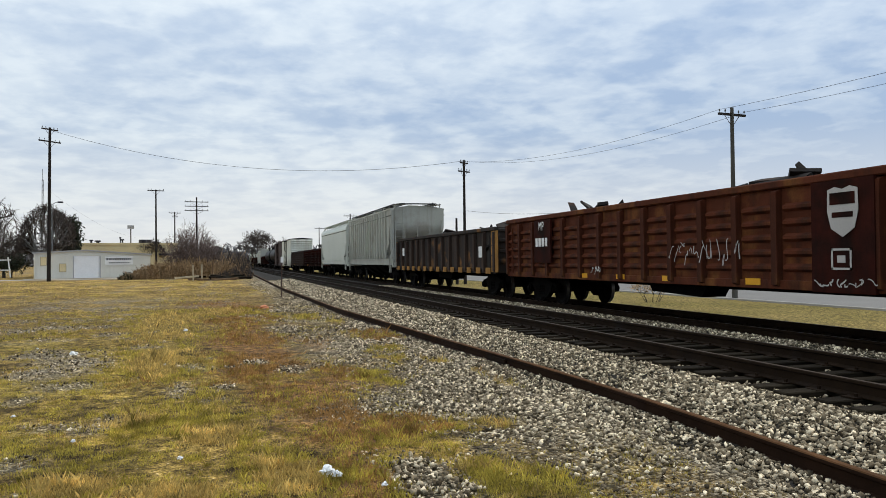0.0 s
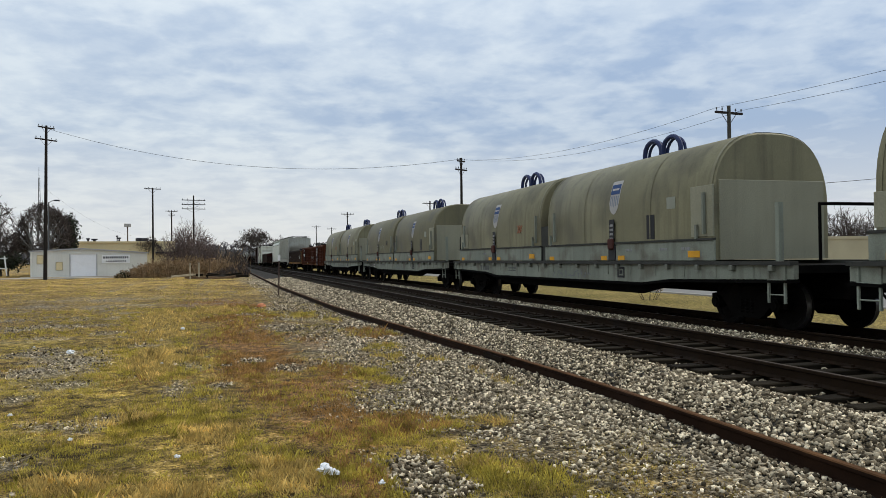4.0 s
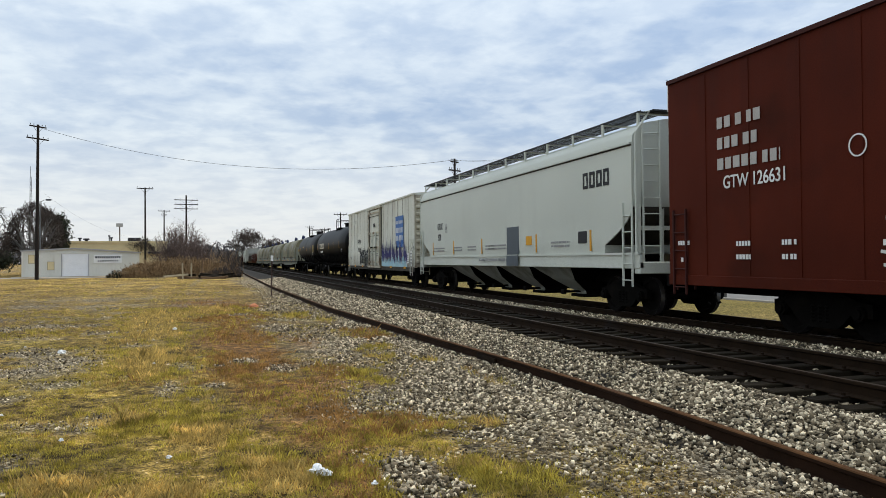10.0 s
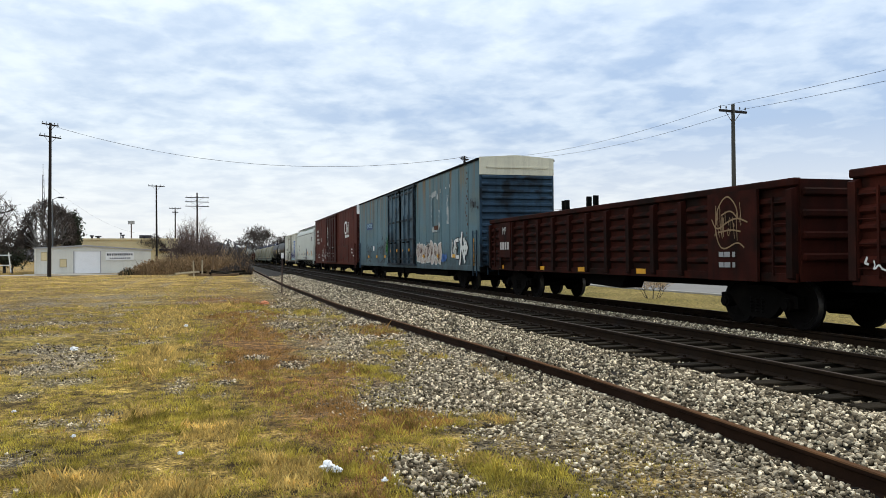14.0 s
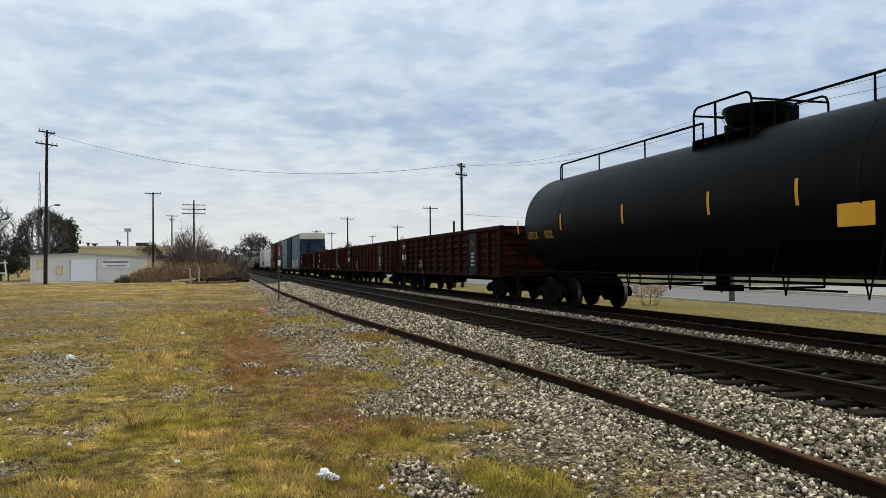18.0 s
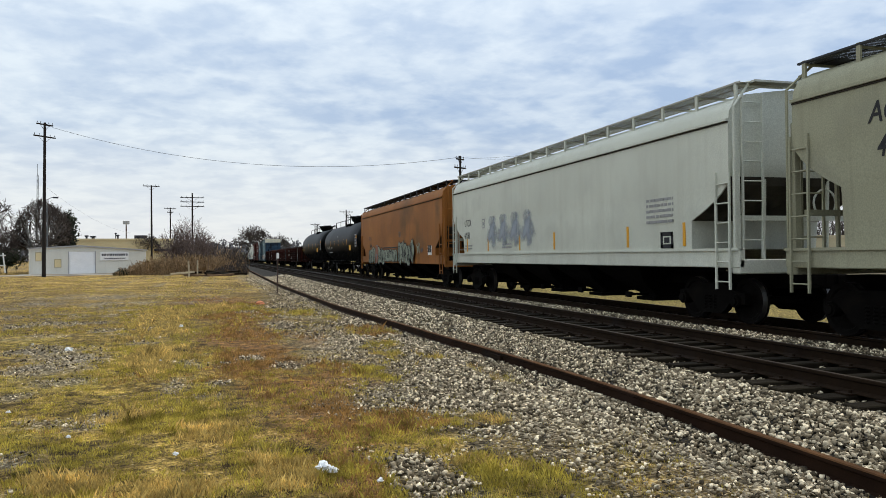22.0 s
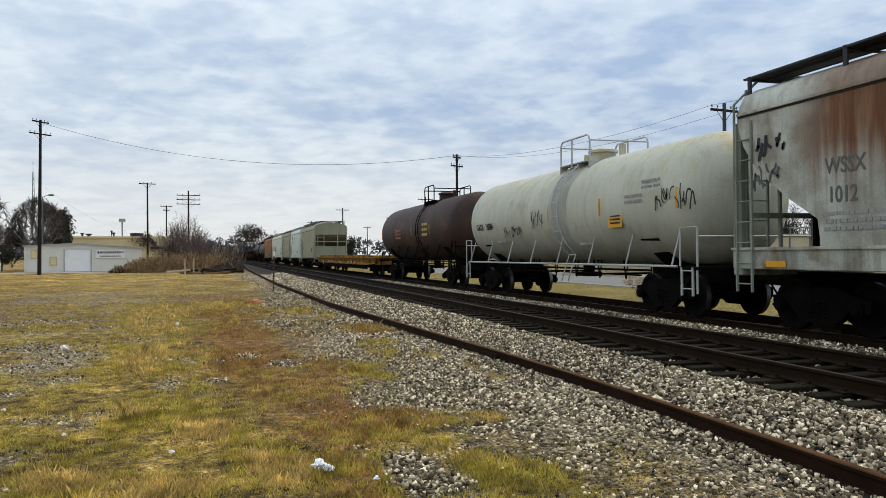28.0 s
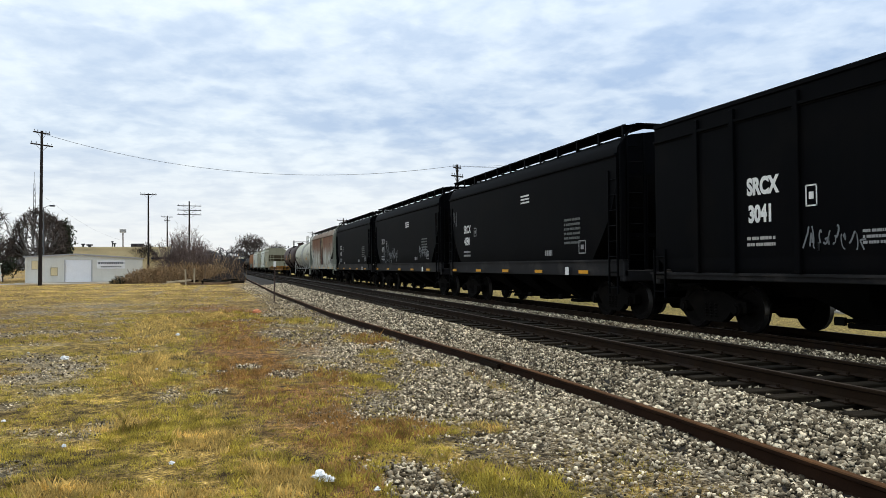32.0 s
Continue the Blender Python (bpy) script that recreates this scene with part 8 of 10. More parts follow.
P["cn_red"] = material("red_brown_boxcar_paint", (0.072, 0.012, 0.0052), 0.65, spec=0.06, vary=0.3, scale=0.5, second=(0.042, 0.0085, 0.004), second_scale=0.6, streak=0.25, streak_colour=(0.07, 0.016, 0.010), bump=0.05, drips=((0.045, 0.011, 0.007), 0.6, 5.2, 2.2))
M["cn_dark"] = plain("dark_overspray", (0.030, 0.009, 0.006), 0.7)
P["cn_end"] = material("red_brown_end_paint", (0.042, 0.008, 0.0055), 0.7, vary=0.2, streak=0.4, streak_colour=(0.05, 0.02, 0.018))
P["gt_blue"] = material("faded_blue_boxcar_paint", (0.088, 0.160, 0.188), 0.65, vary=0.18, scale=0.5, second=(0.12, 0.158, 0.145), second_scale=0.6, streak=0.50, streak_colour=(0.045, 0.06, 0.07), bump=0.08, drips=((0.165, 0.098, 0.036), 0.95, 5.15, 2.6), splash=((0.03, 0.034, 0.035), 0.8, 0.9, 1.2))
P["gt_end"] = material("blue_boxcar_end_paint", (0.028, 0.058, 0.092), 0.65, vary=0.35, scale=1.2, second=(0.012, 0.016, 0.02), second_cut=(0.50, 0.62), second_scale=1.2, streak=0.6, streak_colour=(0.010, 0.014, 0.016))
P["gt_door"] = material("dark_blue_door_paint", (0.082, 0.135, 0.175), 0.65, vary=0.3, scale=1.0, second=(0.035, 0.05, 0.065), second_cut=(0.50, 0.64), second_scale=1.6, streak=0.6, streak_colour=(0.02, 0.026, 0.03), splash=((0.012, 0.016, 0.018), 0.95, 0.9, 2.2))
P["gt_frame"] = material("grimy_navy_door_frame", (0.022, 0.036, 0.05), 0.75, vary=0.4, scale=1.5, second=(0.008, 0.010, 0.012), second_cut=(0.46, 0.6), second_scale=2.5)
P["cream_band"] = material("cream_end_band", (0.68, 0.64, 0.49), 0.65, vary=0.12, streak=0.2)
P["ttx_yellow"] = material("worn_yellow_paint", (0.32, 0.145, 0.011), 0.7, vary=0.35, scale=1.5, second=(0.075, 0.036, 0.012), second_cut=(0.46, 0.60), second_scale=2.4, streak=0.4, streak_colour=(0.10, 0.06, 0.03))
P["brown_box"] = material("dark_brown_boxcar_paint", (0.05, 0.028, 0.022), 0.7, vary=0.2)

# cars already far down the line
covered_hopper(77.5, 60.4, "pale grey covered hopper car with rounded sides", P["pale_grey"], truck_in=1.75, board_mat=P["pale_grey"])
h2, hb, sx = covered_hopper(60.4, 43.45, "white covered hopper car with close-set vertical side posts", P["old_white"], flat=True, ribs=18, eave=4.35, top=4.6, cut=(1.8, 3.4), cut_in=1.5, board_gap=3)
for k, (a, b) in enumerate(((95.0, 77.5), (112.5, 95.0))):
    gondola(a, b, "dark brown gondola car, half in shade", P["scorched"] if k else P["maroon"], yellow=(-0.5, 0.5))
w1, half, sx, shell = boxcar(130.5, 112.5, "dirty white boxcar with a plain door", P["reefer"], P["reefer"], height=4.7, doors=((0, 3.0),), seams=10, truck_in=1.9)
boxcar(148.5, 130.5, "dark brown boxcar with a single door", P["brown_box"], P["brown_box"], height=4.7, doors=((0, 3.0),), seams=10, truck_in=1.9)
for a, b in ((166, 148.5), (183.5, 166)):
    tank_car(a, b, "plain black tank car far down the line", P["tank_black"], rail_run=False)
gondola(201, 183.5, "dark brown gondola car far down the line", P["maroon"])
covered_hopper(219, 201, "pale covered hopper car far down the line", P["old_white"])
for a, b in ((236.5, 219), (254, 236.5), (271.5, 254)):
    gondola(a, b, "dark brown gondola car far down the line", P["maroon"])
covered_hopper(289, 271.5, "pale covered hopper car far down the line", P["white_hopper"])

# two scrap gondolas
bg, half, sx = gondola(43.45, 25.94, "short black gondola car heaped with scrap, orange rust along its foot", P["scorched"], posts=14, corrugated=False, rust_posts=P["scorched"], load=5, height=2.6)
panel(bg, sx - 0.09, -6.6, 1.7, 0.42, 0.42, M["white_letter"], "stencil_panel")
panel(bg, sx - 0.09, 6.4, 1.85, 0.42, 0.42, M["white_letter"], "stencil_panel")
for y in (-8.3, -7.9, 8.2):
    panel(bg, sx - 0.05, y, 1.7, 0.3, 1.5, P["rust_yellow"], "rust_panel", 0.01)
for i in range(14):
    panel(bg, sx - 0.10, -half + 0.65 + i * 1.16, 1.0, 0.5, 0.22, P["rust_yellow"], "rust_patch", 0.01)
rg, half, sx = gondola(25.94, 5.4, "long rust-red gondola car with corrugated sides, heaped with scrap", P["rust_red"], posts=17, height=2.76, bottom=0.85, load=9, truck_in=2.0, yellow=(0.39, 0.18, -0.04, -0.34, -0.57, -0.85))
panel(rg, sx - 0.10, 6.4, 1.95, 1.25, 1.3, P["maroon"], "dark_panel", 0.03)
lettering("MP", 0.28, M["white_letter"], rg, on_side(sx - 0.14, 6.45, 2.28), squeeze=0.8)
bars_text(rg, sx - 0.135, 6.42, 1.92, 0.95, 0.26, M["white_letter"], 1, 3)
panel(rg, sx - 0.10, -5.55, 1.72, 1.3, 1.8, P["maroon"], "dark_panel", 0.03)


def shield(car, x, y, z, s, mat, band=None):
    sh = [(-0.36, 0.40), (-0.18, 0.45), (0, 0.40), (0.18, 0.45), (0.36, 0.40), (0.37, 0.0), (0.28, -0.32), (0, -0.48), (-0.28, -0.32), (-0.37, 0.0)]
    bm = slab(empty_bm(), [(a * s, b * s) for a, b in sh], -0.004, 0.004)
    b = part("badge", bm, mat, car, m=Matrix.Translation((x, y, z)))
    if band:
        part("badge_band", box(empty_bm(), -0.010, -0.004, -0.30 * s, 0.30 * s, 0.12 * s, 0.34 * s), band, b)
        part("badge_stroke", box(empty_bm(), -0.010, -0.004, -0.25 * s, 0.25 * s, -0.12 * s, -0.02 * s), band, b)
    return b


shield(rg, sx - 0.15, -5.6, 2.12, 0.86, M["grey_pale_letter"], P["maroon"])
frame_square(rg, sx - 0.14, -5.55, 1.36, 0.42, 0.34, M["grey_pale_letter"], 0.035)
scrawl(rg, sx - 0.15, -1.9, 1.5, 2.4, 0.55, M["grey_pale_letter"], 4, 16, 0.02)
scrawl(rg, sx - 0.15, 2.9, 1.1, 0.6, 0.25, M["spray_white"], 6, 5, 0.03)
scrawl(rg, sx - 0.15, -5.6, 0.98, 1.2, 0.16, M["grey_pale_letter"], 8, 12, 0.02)

# coil cars
for k, (a, b) in enumerate(((5.4, -14.7), (-14.7, -36.2), (-36.2, -57.4), (-57.4, -78.4))):
    c, half = coil_car(a, b, ("olive-grey coil car with two rounded hoods on a pale frame", "olive-grey coil car, its hoods darkly weathered, on a pale frame", "olive-grey coil car with rounded hoods and blue lifting arches", "olive-grey coil car with rounded hoods, the rearmost of its row")[k],
                       P["hood_dark"] if k == 1 else P["hood"], P["coil_frame"], seed=10 + k)
    hs = [o for o in c.children if o.name.startswith("hood") and "rib" not in o.name]
    num = ("305", "549", "306", "512")[k]
    if k < 3:
        lettering(num, 0.26, M["black_letter"] if k == 1 else M["rust_letter"], hs[0], on_side(-1.43, -2.4, 2.22), squeeze=0.9, bold=0.01)
    scrawl(c, -1.56, -1.2, 0.93, 2.3, 0.28, M["spray_grey"], 40 + k, 12, 0.03)
    if k == 0:
        scrawl(hs[0], -1.43, 3.1, 2.1, 1.9, 0.7, M["spray_dim"], 52, 7, 0.04)
    if k == 1:
        scrawl(hs[0], -1.43, -0.9, 2.1, 1.4, 0.3, M["coil_patch"], 51, 8, 0.03)
        lettering("UP 210055", 0.22, M["black_letter"], c, on_side(-1.558, half - 2.6, 0.98), squeeze=0.85)
        panel(c, -1.556, half - 3.9, 1.07, 0.42, 0.12, M["grey_pale_letter"], "data_panel")
        panel(c, -1.556, half - 3.9, 0.91, 0.36, 0.10, M["grey_pale_letter"], "data_panel")

# two black tank cars
t1, sh, hs, sx, zc = tank_car(-78.4, -94.83, "black tank car with faint orange lettering, dusted brown", P["tank_dull"], platform=(-0.6, 3.0), rail_run=False, stripes=(0.62, -0.12, -0.55), radius=1.47)
lettering("UTLX", 0.25, M["ochre_letter"], sh, on_tank(sx, zc, 1.47, 7.0, 2.38), squeeze=0.95, bold=0.008)
lettering("667617", 0.25, M["ochre_letter"], sh, on_tank(sx, zc, 1.47, 5.8, 2.38), squeeze=0.8, bold=0.008)
frame_square(sh, sx(2.45) - 0.004, 4.43, 2.45, 0.3, 0.4, M["dim_letter"], 0.03)
bars_text(sh, sx(2.75) - 0.004, 2.0, 2.75, 1.0, 0.16, M["yellow_letter"], 1, 5)
frame_square(sh, sx(2.15) - 0.004, -5.6, 2.15, 0.5, 0.42, M["white_letter"])
panel(car=sh, x=sx(2.5) - 0.01, y=-6.4, z=2.5, w=0.5, h=0.7, mat=M["yellow_letter"], name="placard")
part("red_band", loft(empty_bm(), [[(1.478 * math.cos(2 * math.pi * i / 40), y, zc + 1.478 * math.sin(2 * math.pi * i / 40)) for i in range(40)] for y in (-0.5, 0.5)], cap=False), P["tank_black"], sh)
t2, sh, hs, sx, zc = tank_car(-94.83, -113.7, "black tank car with a large pale maker's sign", P["tank_black"], platform=(-1.3, 2.6), rail_run=False, stripes=(0.88, 0.42, 0.05, -0.26, -0.60), radius=1.52)


def block_sign(parent, m, w, h, mat, n=6, seed=0):
    """A company's sign as plain strokes, without its letters."""
    bm = empty_bm()
    rnd = random.Random(seed)
    cw = w / n
    for i in range(n):
        u = -w / 2 + cw * (i + 0.08)
        e = u + cw * 0.78
        t = h * 0.2
        for q in ((u, u + t, -h / 2, h / 2), (e - t, e, -h / 2, h / 2), (u + t, e - t, h / 2 - t, h / 2), (u + t, e - t, -h / 2, -h / 2 + t)):
            vs = [bm.verts.new((x, y, 0.002 + i * 0.0003)) for x, y in ((q[0], q[2]), (q[1], q[2]), (q[1], q[3]), (q[0], q[3]))]
            bm.faces.new(vs)
    return part("maker_sign", bm, mat, parent, m=m)


block_sign(sh, on_tank(sx, zc, 1.52, 4.5, 2.62), 2.7, 0.45, M["cream_letter"], 6)
bars_text(sh, sx(2.15) - 0.006, 5.0, 2.15, 1.5, 0.2, M["white_letter"], 1, 9)
bars_text(sh, sx(1.9) - 0.006, 4.9, 1.9, 0.7, 0.12, M["grey_letter"], 2, 9)
frame_square(sh, sx(2.2) - 0.004, -6.2, 2.2, 0.5, 0.4, M["grey_letter"])

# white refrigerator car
r, half, sx, shell = boxcar(-113.7, -133.78, "dirty white refrigerator car with a blue panel and graffiti", P["reefer"], P["reefer_end"], height=4.66, bottom=0.95, doors=((-0.2, 3.2),), seams=16, roof_mat=P["reefer"], truck_in=2.1, rib_count=10, door_mat=P["reefer"], door_rail=P["reefer_end"], name="refrigerator_car", seam_mat=M["reefer_seam"], sill_mat=M["grime_and_shade"], seam_w=0.012, ladder_mat=P["reefer"], post_top=0.6)
# thin dark strips paint the shadow below each door bar
for z in (1.90, 2.83, 4.0):
    panel(r, sx - 0.075, -0.2, z, 3.0, 0.03, M["grime_and_shade"], "grime_line")
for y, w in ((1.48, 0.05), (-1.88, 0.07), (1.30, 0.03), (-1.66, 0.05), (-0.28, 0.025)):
    panel(r, sx - (0.006 if abs(y + 0.2) > 1.6 else 0.075), y, 2.55 if y != -0.28 else 2.0, w, 3.0 if y != -0.28 else 1.9, M["grime_and_shade"], "grime_streak")
for y in (9.2, 6.6, 3.9, 1.0, -1.6, -4.4, -7.6):
    panel(r, sx - 0.04, y, 0.98, 0.4, 0.1, M["reflector"], "reflector")
lettering("ARMN", 0.34, M["black_letter"], shell, on_side(sx - 0.004, 5.2, 2.42), squeeze=0.9)
lettering("912046", 0.32, M["black_letter"], shell, on_side(sx - 0.004, 5.2, 1.9), squeeze=0.8)
p = panel(r, sx - 0.01, -6.4, 2.85, 1.75, 1.65, M["blue_paint"], "company_panel", label="blue company panel with white bars")
for z, w, h in ((0.50, 1.45, 0.17), (0.08, 1.45, 0.27), (-0.33, 1.45, 0.27)):
    bars_text(p, -0.008, 0, z, w, h, M["panel_letter"], 1, int(z * 100) + 70)
throw_up(r, sx - 0.012, 4.9, 1.3, 1.06, 2.05, 7, 12, M["spray_black"], M["spray_black"], 2, 0.38)
for y in (1.22, -1.62):
    panel(r, sx - 0.11, y, 2.65, 0.07, 3.1, M["grime_and_shade"], "door_seal")
scrawl(r, sx - 0.030, 3.1, 1.75, 3.4, 1.1, M["spray_black"], 112, 22, 0.05)
scrawl(r, sx - 0.040, 3.0, 1.55, 3.0, 0.9, M["chrome_fill"], 13, 20, 0.045)
scrawl(r, sx - 0.052, 3.0, 1.60, 3.1, 0.95, M["spray_white"], 113, 12, 0.025)


def spiky_piece(car, x, y0, y1, z0, z1, n, seed):
    """Flame-like sprayed letters: dark blue bodies with tall points, pale blue ground, thin white edges."""
    rnd = random.Random(seed)
    ground, edge, body = empty_bm(), empty_bm(), empty_bm()
    length, h = y0 - y1, z1 - z0
    low = [(length * k / 40, h * 0.02) for k in range(41)]
    high = [(length * k / 40, h * (0.36 + 0.10 * (k % 2) * rnd.random() + 0.06 * math.sin(k * 0.7))) for k in range(41)]
    for a, b, c, d in zip(low, low[1:], high[1:], high):
        ground.faces.new([ground.verts.new((0, -u, v)) for u, v in (a, b, c, d)])
    for i in range(n):
        cu, w = length * (i + 0.5 + rnd.uniform(-0.1, 0.1)) / n, length / n * rnd.uniform(0.36, 0.46)
        tops = rnd.choice((3, 4))
        line = [(cu - w, h * rnd.uniform(0.28, 0.40))]
        for k in range(tops):
            u = cu - w * 0.8 + 1.6 * w * (k + 0.5) / tops
            line += [(u + rnd.uniform(-0.3, 0.3), h * rnd.uniform(0.62, 1.0)), (u + w * 0.3, h * rnd.uniform(0.40, 0.52))]
        line += [(cu + w * rnd.uniform(1.0, 1.6), h * rnd.uniform(0.34, 0.55))]
        for k in range(3):
            u = cu + w * 0.7 - 1.4 * w * (k + 0.5) / 3
            line += [(u + rnd.uniform(-0.08, 0.12), h * rnd.uniform(0.06, 0.2)), (u - w * 0.22, h * rnd.uniform(0.28, 0.36))]
        mu, mv = sum(p[0] for p in line) / len(line), sum(p[1] for p in line) / len(line)
        for bm, g, off in ((edge, 1.10, 0.004), (body, 1.0, 0.010)):
            bm.faces.new([bm.verts.new((-off - 0.0005 * i, -(mu + (u - mu) * g), mv + (v - mv) * g)) for u, v in line])
    m = Matrix.Translation((x, y0, z0))
    part("graffiti", ground, M["spray_pale"], car, "pale blue graffiti ground", kind="stuff", m=m)
    part("graffiti", edge, M["spray_white"], car, kind="stuff", m=m)
    part("graffiti", body, M["spray_blue"], car, "spiky dark blue graffiti", kind="stuff", m=m)


spiky_piece(r, sx - 0.012, -1.9, -8.0, 0.98, 2.70, 7, 6)
scrawl(r, sx - 0.03, -4.9, 1.45, 5.2, 0.6, M["spray_grey"], 15, 22, 0.022)
scrawl(r, sx - 0.03, -8.9, 1.95, 1.3, 0.35, M["spray_dim"], 114, 9, 0.025)
for y, w, h in ((-8.2, 0.45, 0.5), (-8.9, 0.5, 0.75)):
    q = panel(r, sx - 0.02, y, 1.45, w, h, M["white_letter"], "data_panel")
    bars_text(q, -0.008, 0, 0, w * 0.7, h * 0.7, M["grey_letter"], 4, int(w * 100))
scrawl(r, sx - 0.16, 0.3, 1.75, 0.9, 0.4, M["spray_black"], 16, 7, 0.03)
panel(r, sx - 0.10, -0.2, 3.45, 0.45, 0.22, M["black_letter"], "placard")
for y, z in ((0.5, 2.6), (-0.9, 2.6), (-1.0, 1.7), (8.4, 1.5), (6.5, 3.95)):
    bars_text(r, sx - 0.10 if abs(y) < 2 else sx - 0.01, y, z, 0.5, 0.14, M["grey_letter"], 2, int(y * 7))

# pale plastics hopper
gp, hb, sx = covered_hopper(-133.78, -154.63, "clean pale grey covered hopper car with four bays", P["pale_grey"], eave=4.38, top=4.74, bays=4, cut=(1.72, 2.6), cut_in=1.4, stripe_ys=(0.79, 0.47, 0.11, -0.41, -0.78), stripe_h=0.55, board_gap=1.7, under=P["grey_bay"])
lettering("GPLX", 0.27, M["black_letter"], gp, on_side(sx(2.8), 6.4, 2.66), squeeze=0.85, bold=0.008)
lettering("578", 0.27, M["black_letter"], gp, on_side(sx(2.3), 6.5, 2.20), squeeze=0.85, bold=0.008)
frame_square(gp, sx(2.6), 5.5, 2.68, 0.28, 0.34, M["grey_letter"], 0.03)
block_sign(gp, on_side(sx(3.4) - 0.004, -7.8, 3.42), 1.5, 0.42, M["black_letter"], 4, 2)
panel(gp, sx(1.95), -2.0, 1.98, 1.05, 0.9, M["slate_patch"], "grey_patch")
panel(gp, -1.625, -2.0, 1.33, 1.0, 0.34, M["slate_patch"], "grey_patch")
panel(gp, sx(1.9), -3.35, 1.95, 0.45, 0.28, M["reflector"], "yellow_placard")
panel(gp, sx(1.9), -7.0, 1.95, 0.5, 0.32, M["black_letter"], "placard")
for y, w in ((6.6, 1.6), (4.0, 1.2), (2.2, 1.0), (0.2, 0.9), (-0.7, 1.4), (-5.6, 1.2)):
    bars_text(gp, sx(1.8) - 0.002, y, 1.80, w, 0.16, M["grey_letter"], 2, int(y * 9) + 100)
bars_text(gp, -1.62, -0.4, 1.36, 3.4, 0.10, M["grey_letter"], 1, 77)

# red and blue auto-parts boxcars
cn, half, sx, shell = boxcar(-154.63, -181.98, "tall red-brown boxcar with two wide doors and a white monogram", P["cn_red"], P["cn_end"], height=5.22, bottom=0.98, doors=((1.62, 3.0), (-1.42, 3.0)), seams=20, truck_in=3.9, roof_mat=P["cn_end"], door_mat=P["cn_end"], rib_count=13, top_band=M["white_paint"], seam_mat=P["cn_red"], door_rail=P["cn_end"], seam_w=0.018)
lettering("GTW 126631", 0.25, M["white_letter"], cn, on_side(sx - 0.006, 10.3, 2.72), squeeze=0.9, bold=0.004)
for z, w, k in ((4.0, 1.25, 1), (3.6, 1.2, 2), (3.2, 1.75, 3)):
    bars_text(cn, sx - 0.006, 10.72 - (w - 1.25) / 2, z, w, 0.22, M["grey_pale_letter"], 1, k * 5)
bm = empty_bm()
line = [(-0.15, 0.42), (-0.72, 0.42), (-0.86, 0.34), (-0.92, 0.2), (-0.92, -0.2), (-0.86, -0.34), (-0.72, -0.42), (-0.05, -0.42), (0.0, -0.3), (0.05, 0.32), (0.13, 0.42), (0.22, 0.40), (0.72, -0.38), (0.82, -0.42), (0.92, -0.34), (0.95, 0.42)]
ribbon(bm, line, 0.17)
part("monogram", bm, M["white_letter"], cn, "white flowing monogram", m=Matrix.Translation((sx - 0.008, -8.3, 3.72)))
bars_text(cn, sx - 0.006, -8.5, 3.05, 1.9, 0.2, M["white_letter"], 1, 61)
throw_up(cn, sx - 0.008, -3.6, -9.0, 1.25, 2.45, 5, 18, P["cn_red"], M["cn_dark"], 3, 0.2)
ring = ring_profile([(-0.004, 0.155), (0.004, 0.155), (0.004, 0.18), (-0.004, 0.18)], 20)
part("round_stencil", loft(empty_bm(), ring + ring[:1], cap=False), M["white_letter"], cn, m=pose(sx - 0.006, 7.9, 3.1))
for y, z, w in ((12.5, 1.7, 0.4), (12.5, 1.35, 0.2), (10.6, 1.65, 0.4), (10.6, 1.4, 0.4), (9.4, 1.65, 0.35), (9.4, 1.4, 0.35), (7.2, 1.6, 0.5), (-10.9, 2.0, 0.5), (-10.9, 1.75, 0.5), (-11.6, 1.5, 0.3), (1.0, 2.25, 0.4), (-0.8, 2.25, 0.4)):
    bars_text(cn, sx - (0.01 if abs(y) > 3 else 0.09), y, z, w, 0.09, M["white_letter"], 1, int(y * 13 + z * 7) + 300)
for y in (1.9, 0.9, -0.9, -1.9):
    for z in (1.5, 1.75):
        panel(cn, sx - 0.16, y, z, 0.12, 0.16, M["white_letter"], "door_tag")

gt, half, sx, shell = boxcar(-181.98, -210.24, "tall faded blue boxcar with dark quadruple doors, rust and graffiti", P["gt_blue"], P["gt_end"], height=5.20, bottom=0.98, doors=((1.35, 3.1), (-1.75, 3.1)), seams=20, truck_in=3.9, door_mat=P["gt_door"], door_rail=P["gt_frame"], rib_count=13, top_band=P["cream_band"])
M["navy"] = plain("navy_blue_paint", (0.028, 0.062, 0.15), 0.65)
panel(gt, sx - 0.006, 9.45, 3.42, 2.1, 0.42, M["navy"], "number_panel")
lettering("GTW 305852", 0.26, M["spray_pale"], gt, on_side(sx - 0.012, 9.45, 3.33), squeeze=0.95)
bm = empty_bm()
ribbon(bm, [(0.50, 0.60), (0.2, 0.86), (-0.5, 0.80), (-0.62, 0.62), (-0.62, -0.62), (-0.45, -0.80), (0.55, -0.80), (0.70, -0.62), (0.70, 0.05)], 0.26)
part("monogram", bm, M["faded_white"], gt, "worn white monogram stroke", m=Matrix.Translation((sx - 0.008, -7.15, 3.45)))
panel(gt, sx - 0.008, -9.25, 3.45, 0.30, 1.25, M["faded_white"], "monogram_bar")
for k, y in enumerate((-6.3, -7.2, -8.1, -9.0, -9.6)):
    panel(gt, sx - 0.009 - 0.001 * k, y, 4.25 + 0.05 * k, 0.12, 0.10 + 0.05 * (k % 3), M["faded_white"], "monogram_bar")
panel(gt, sx - 0.012, -7.35, 2.72, 0.7, 0.2, M["rust_patch"], "rust_patch")
rnd = random.Random(8)
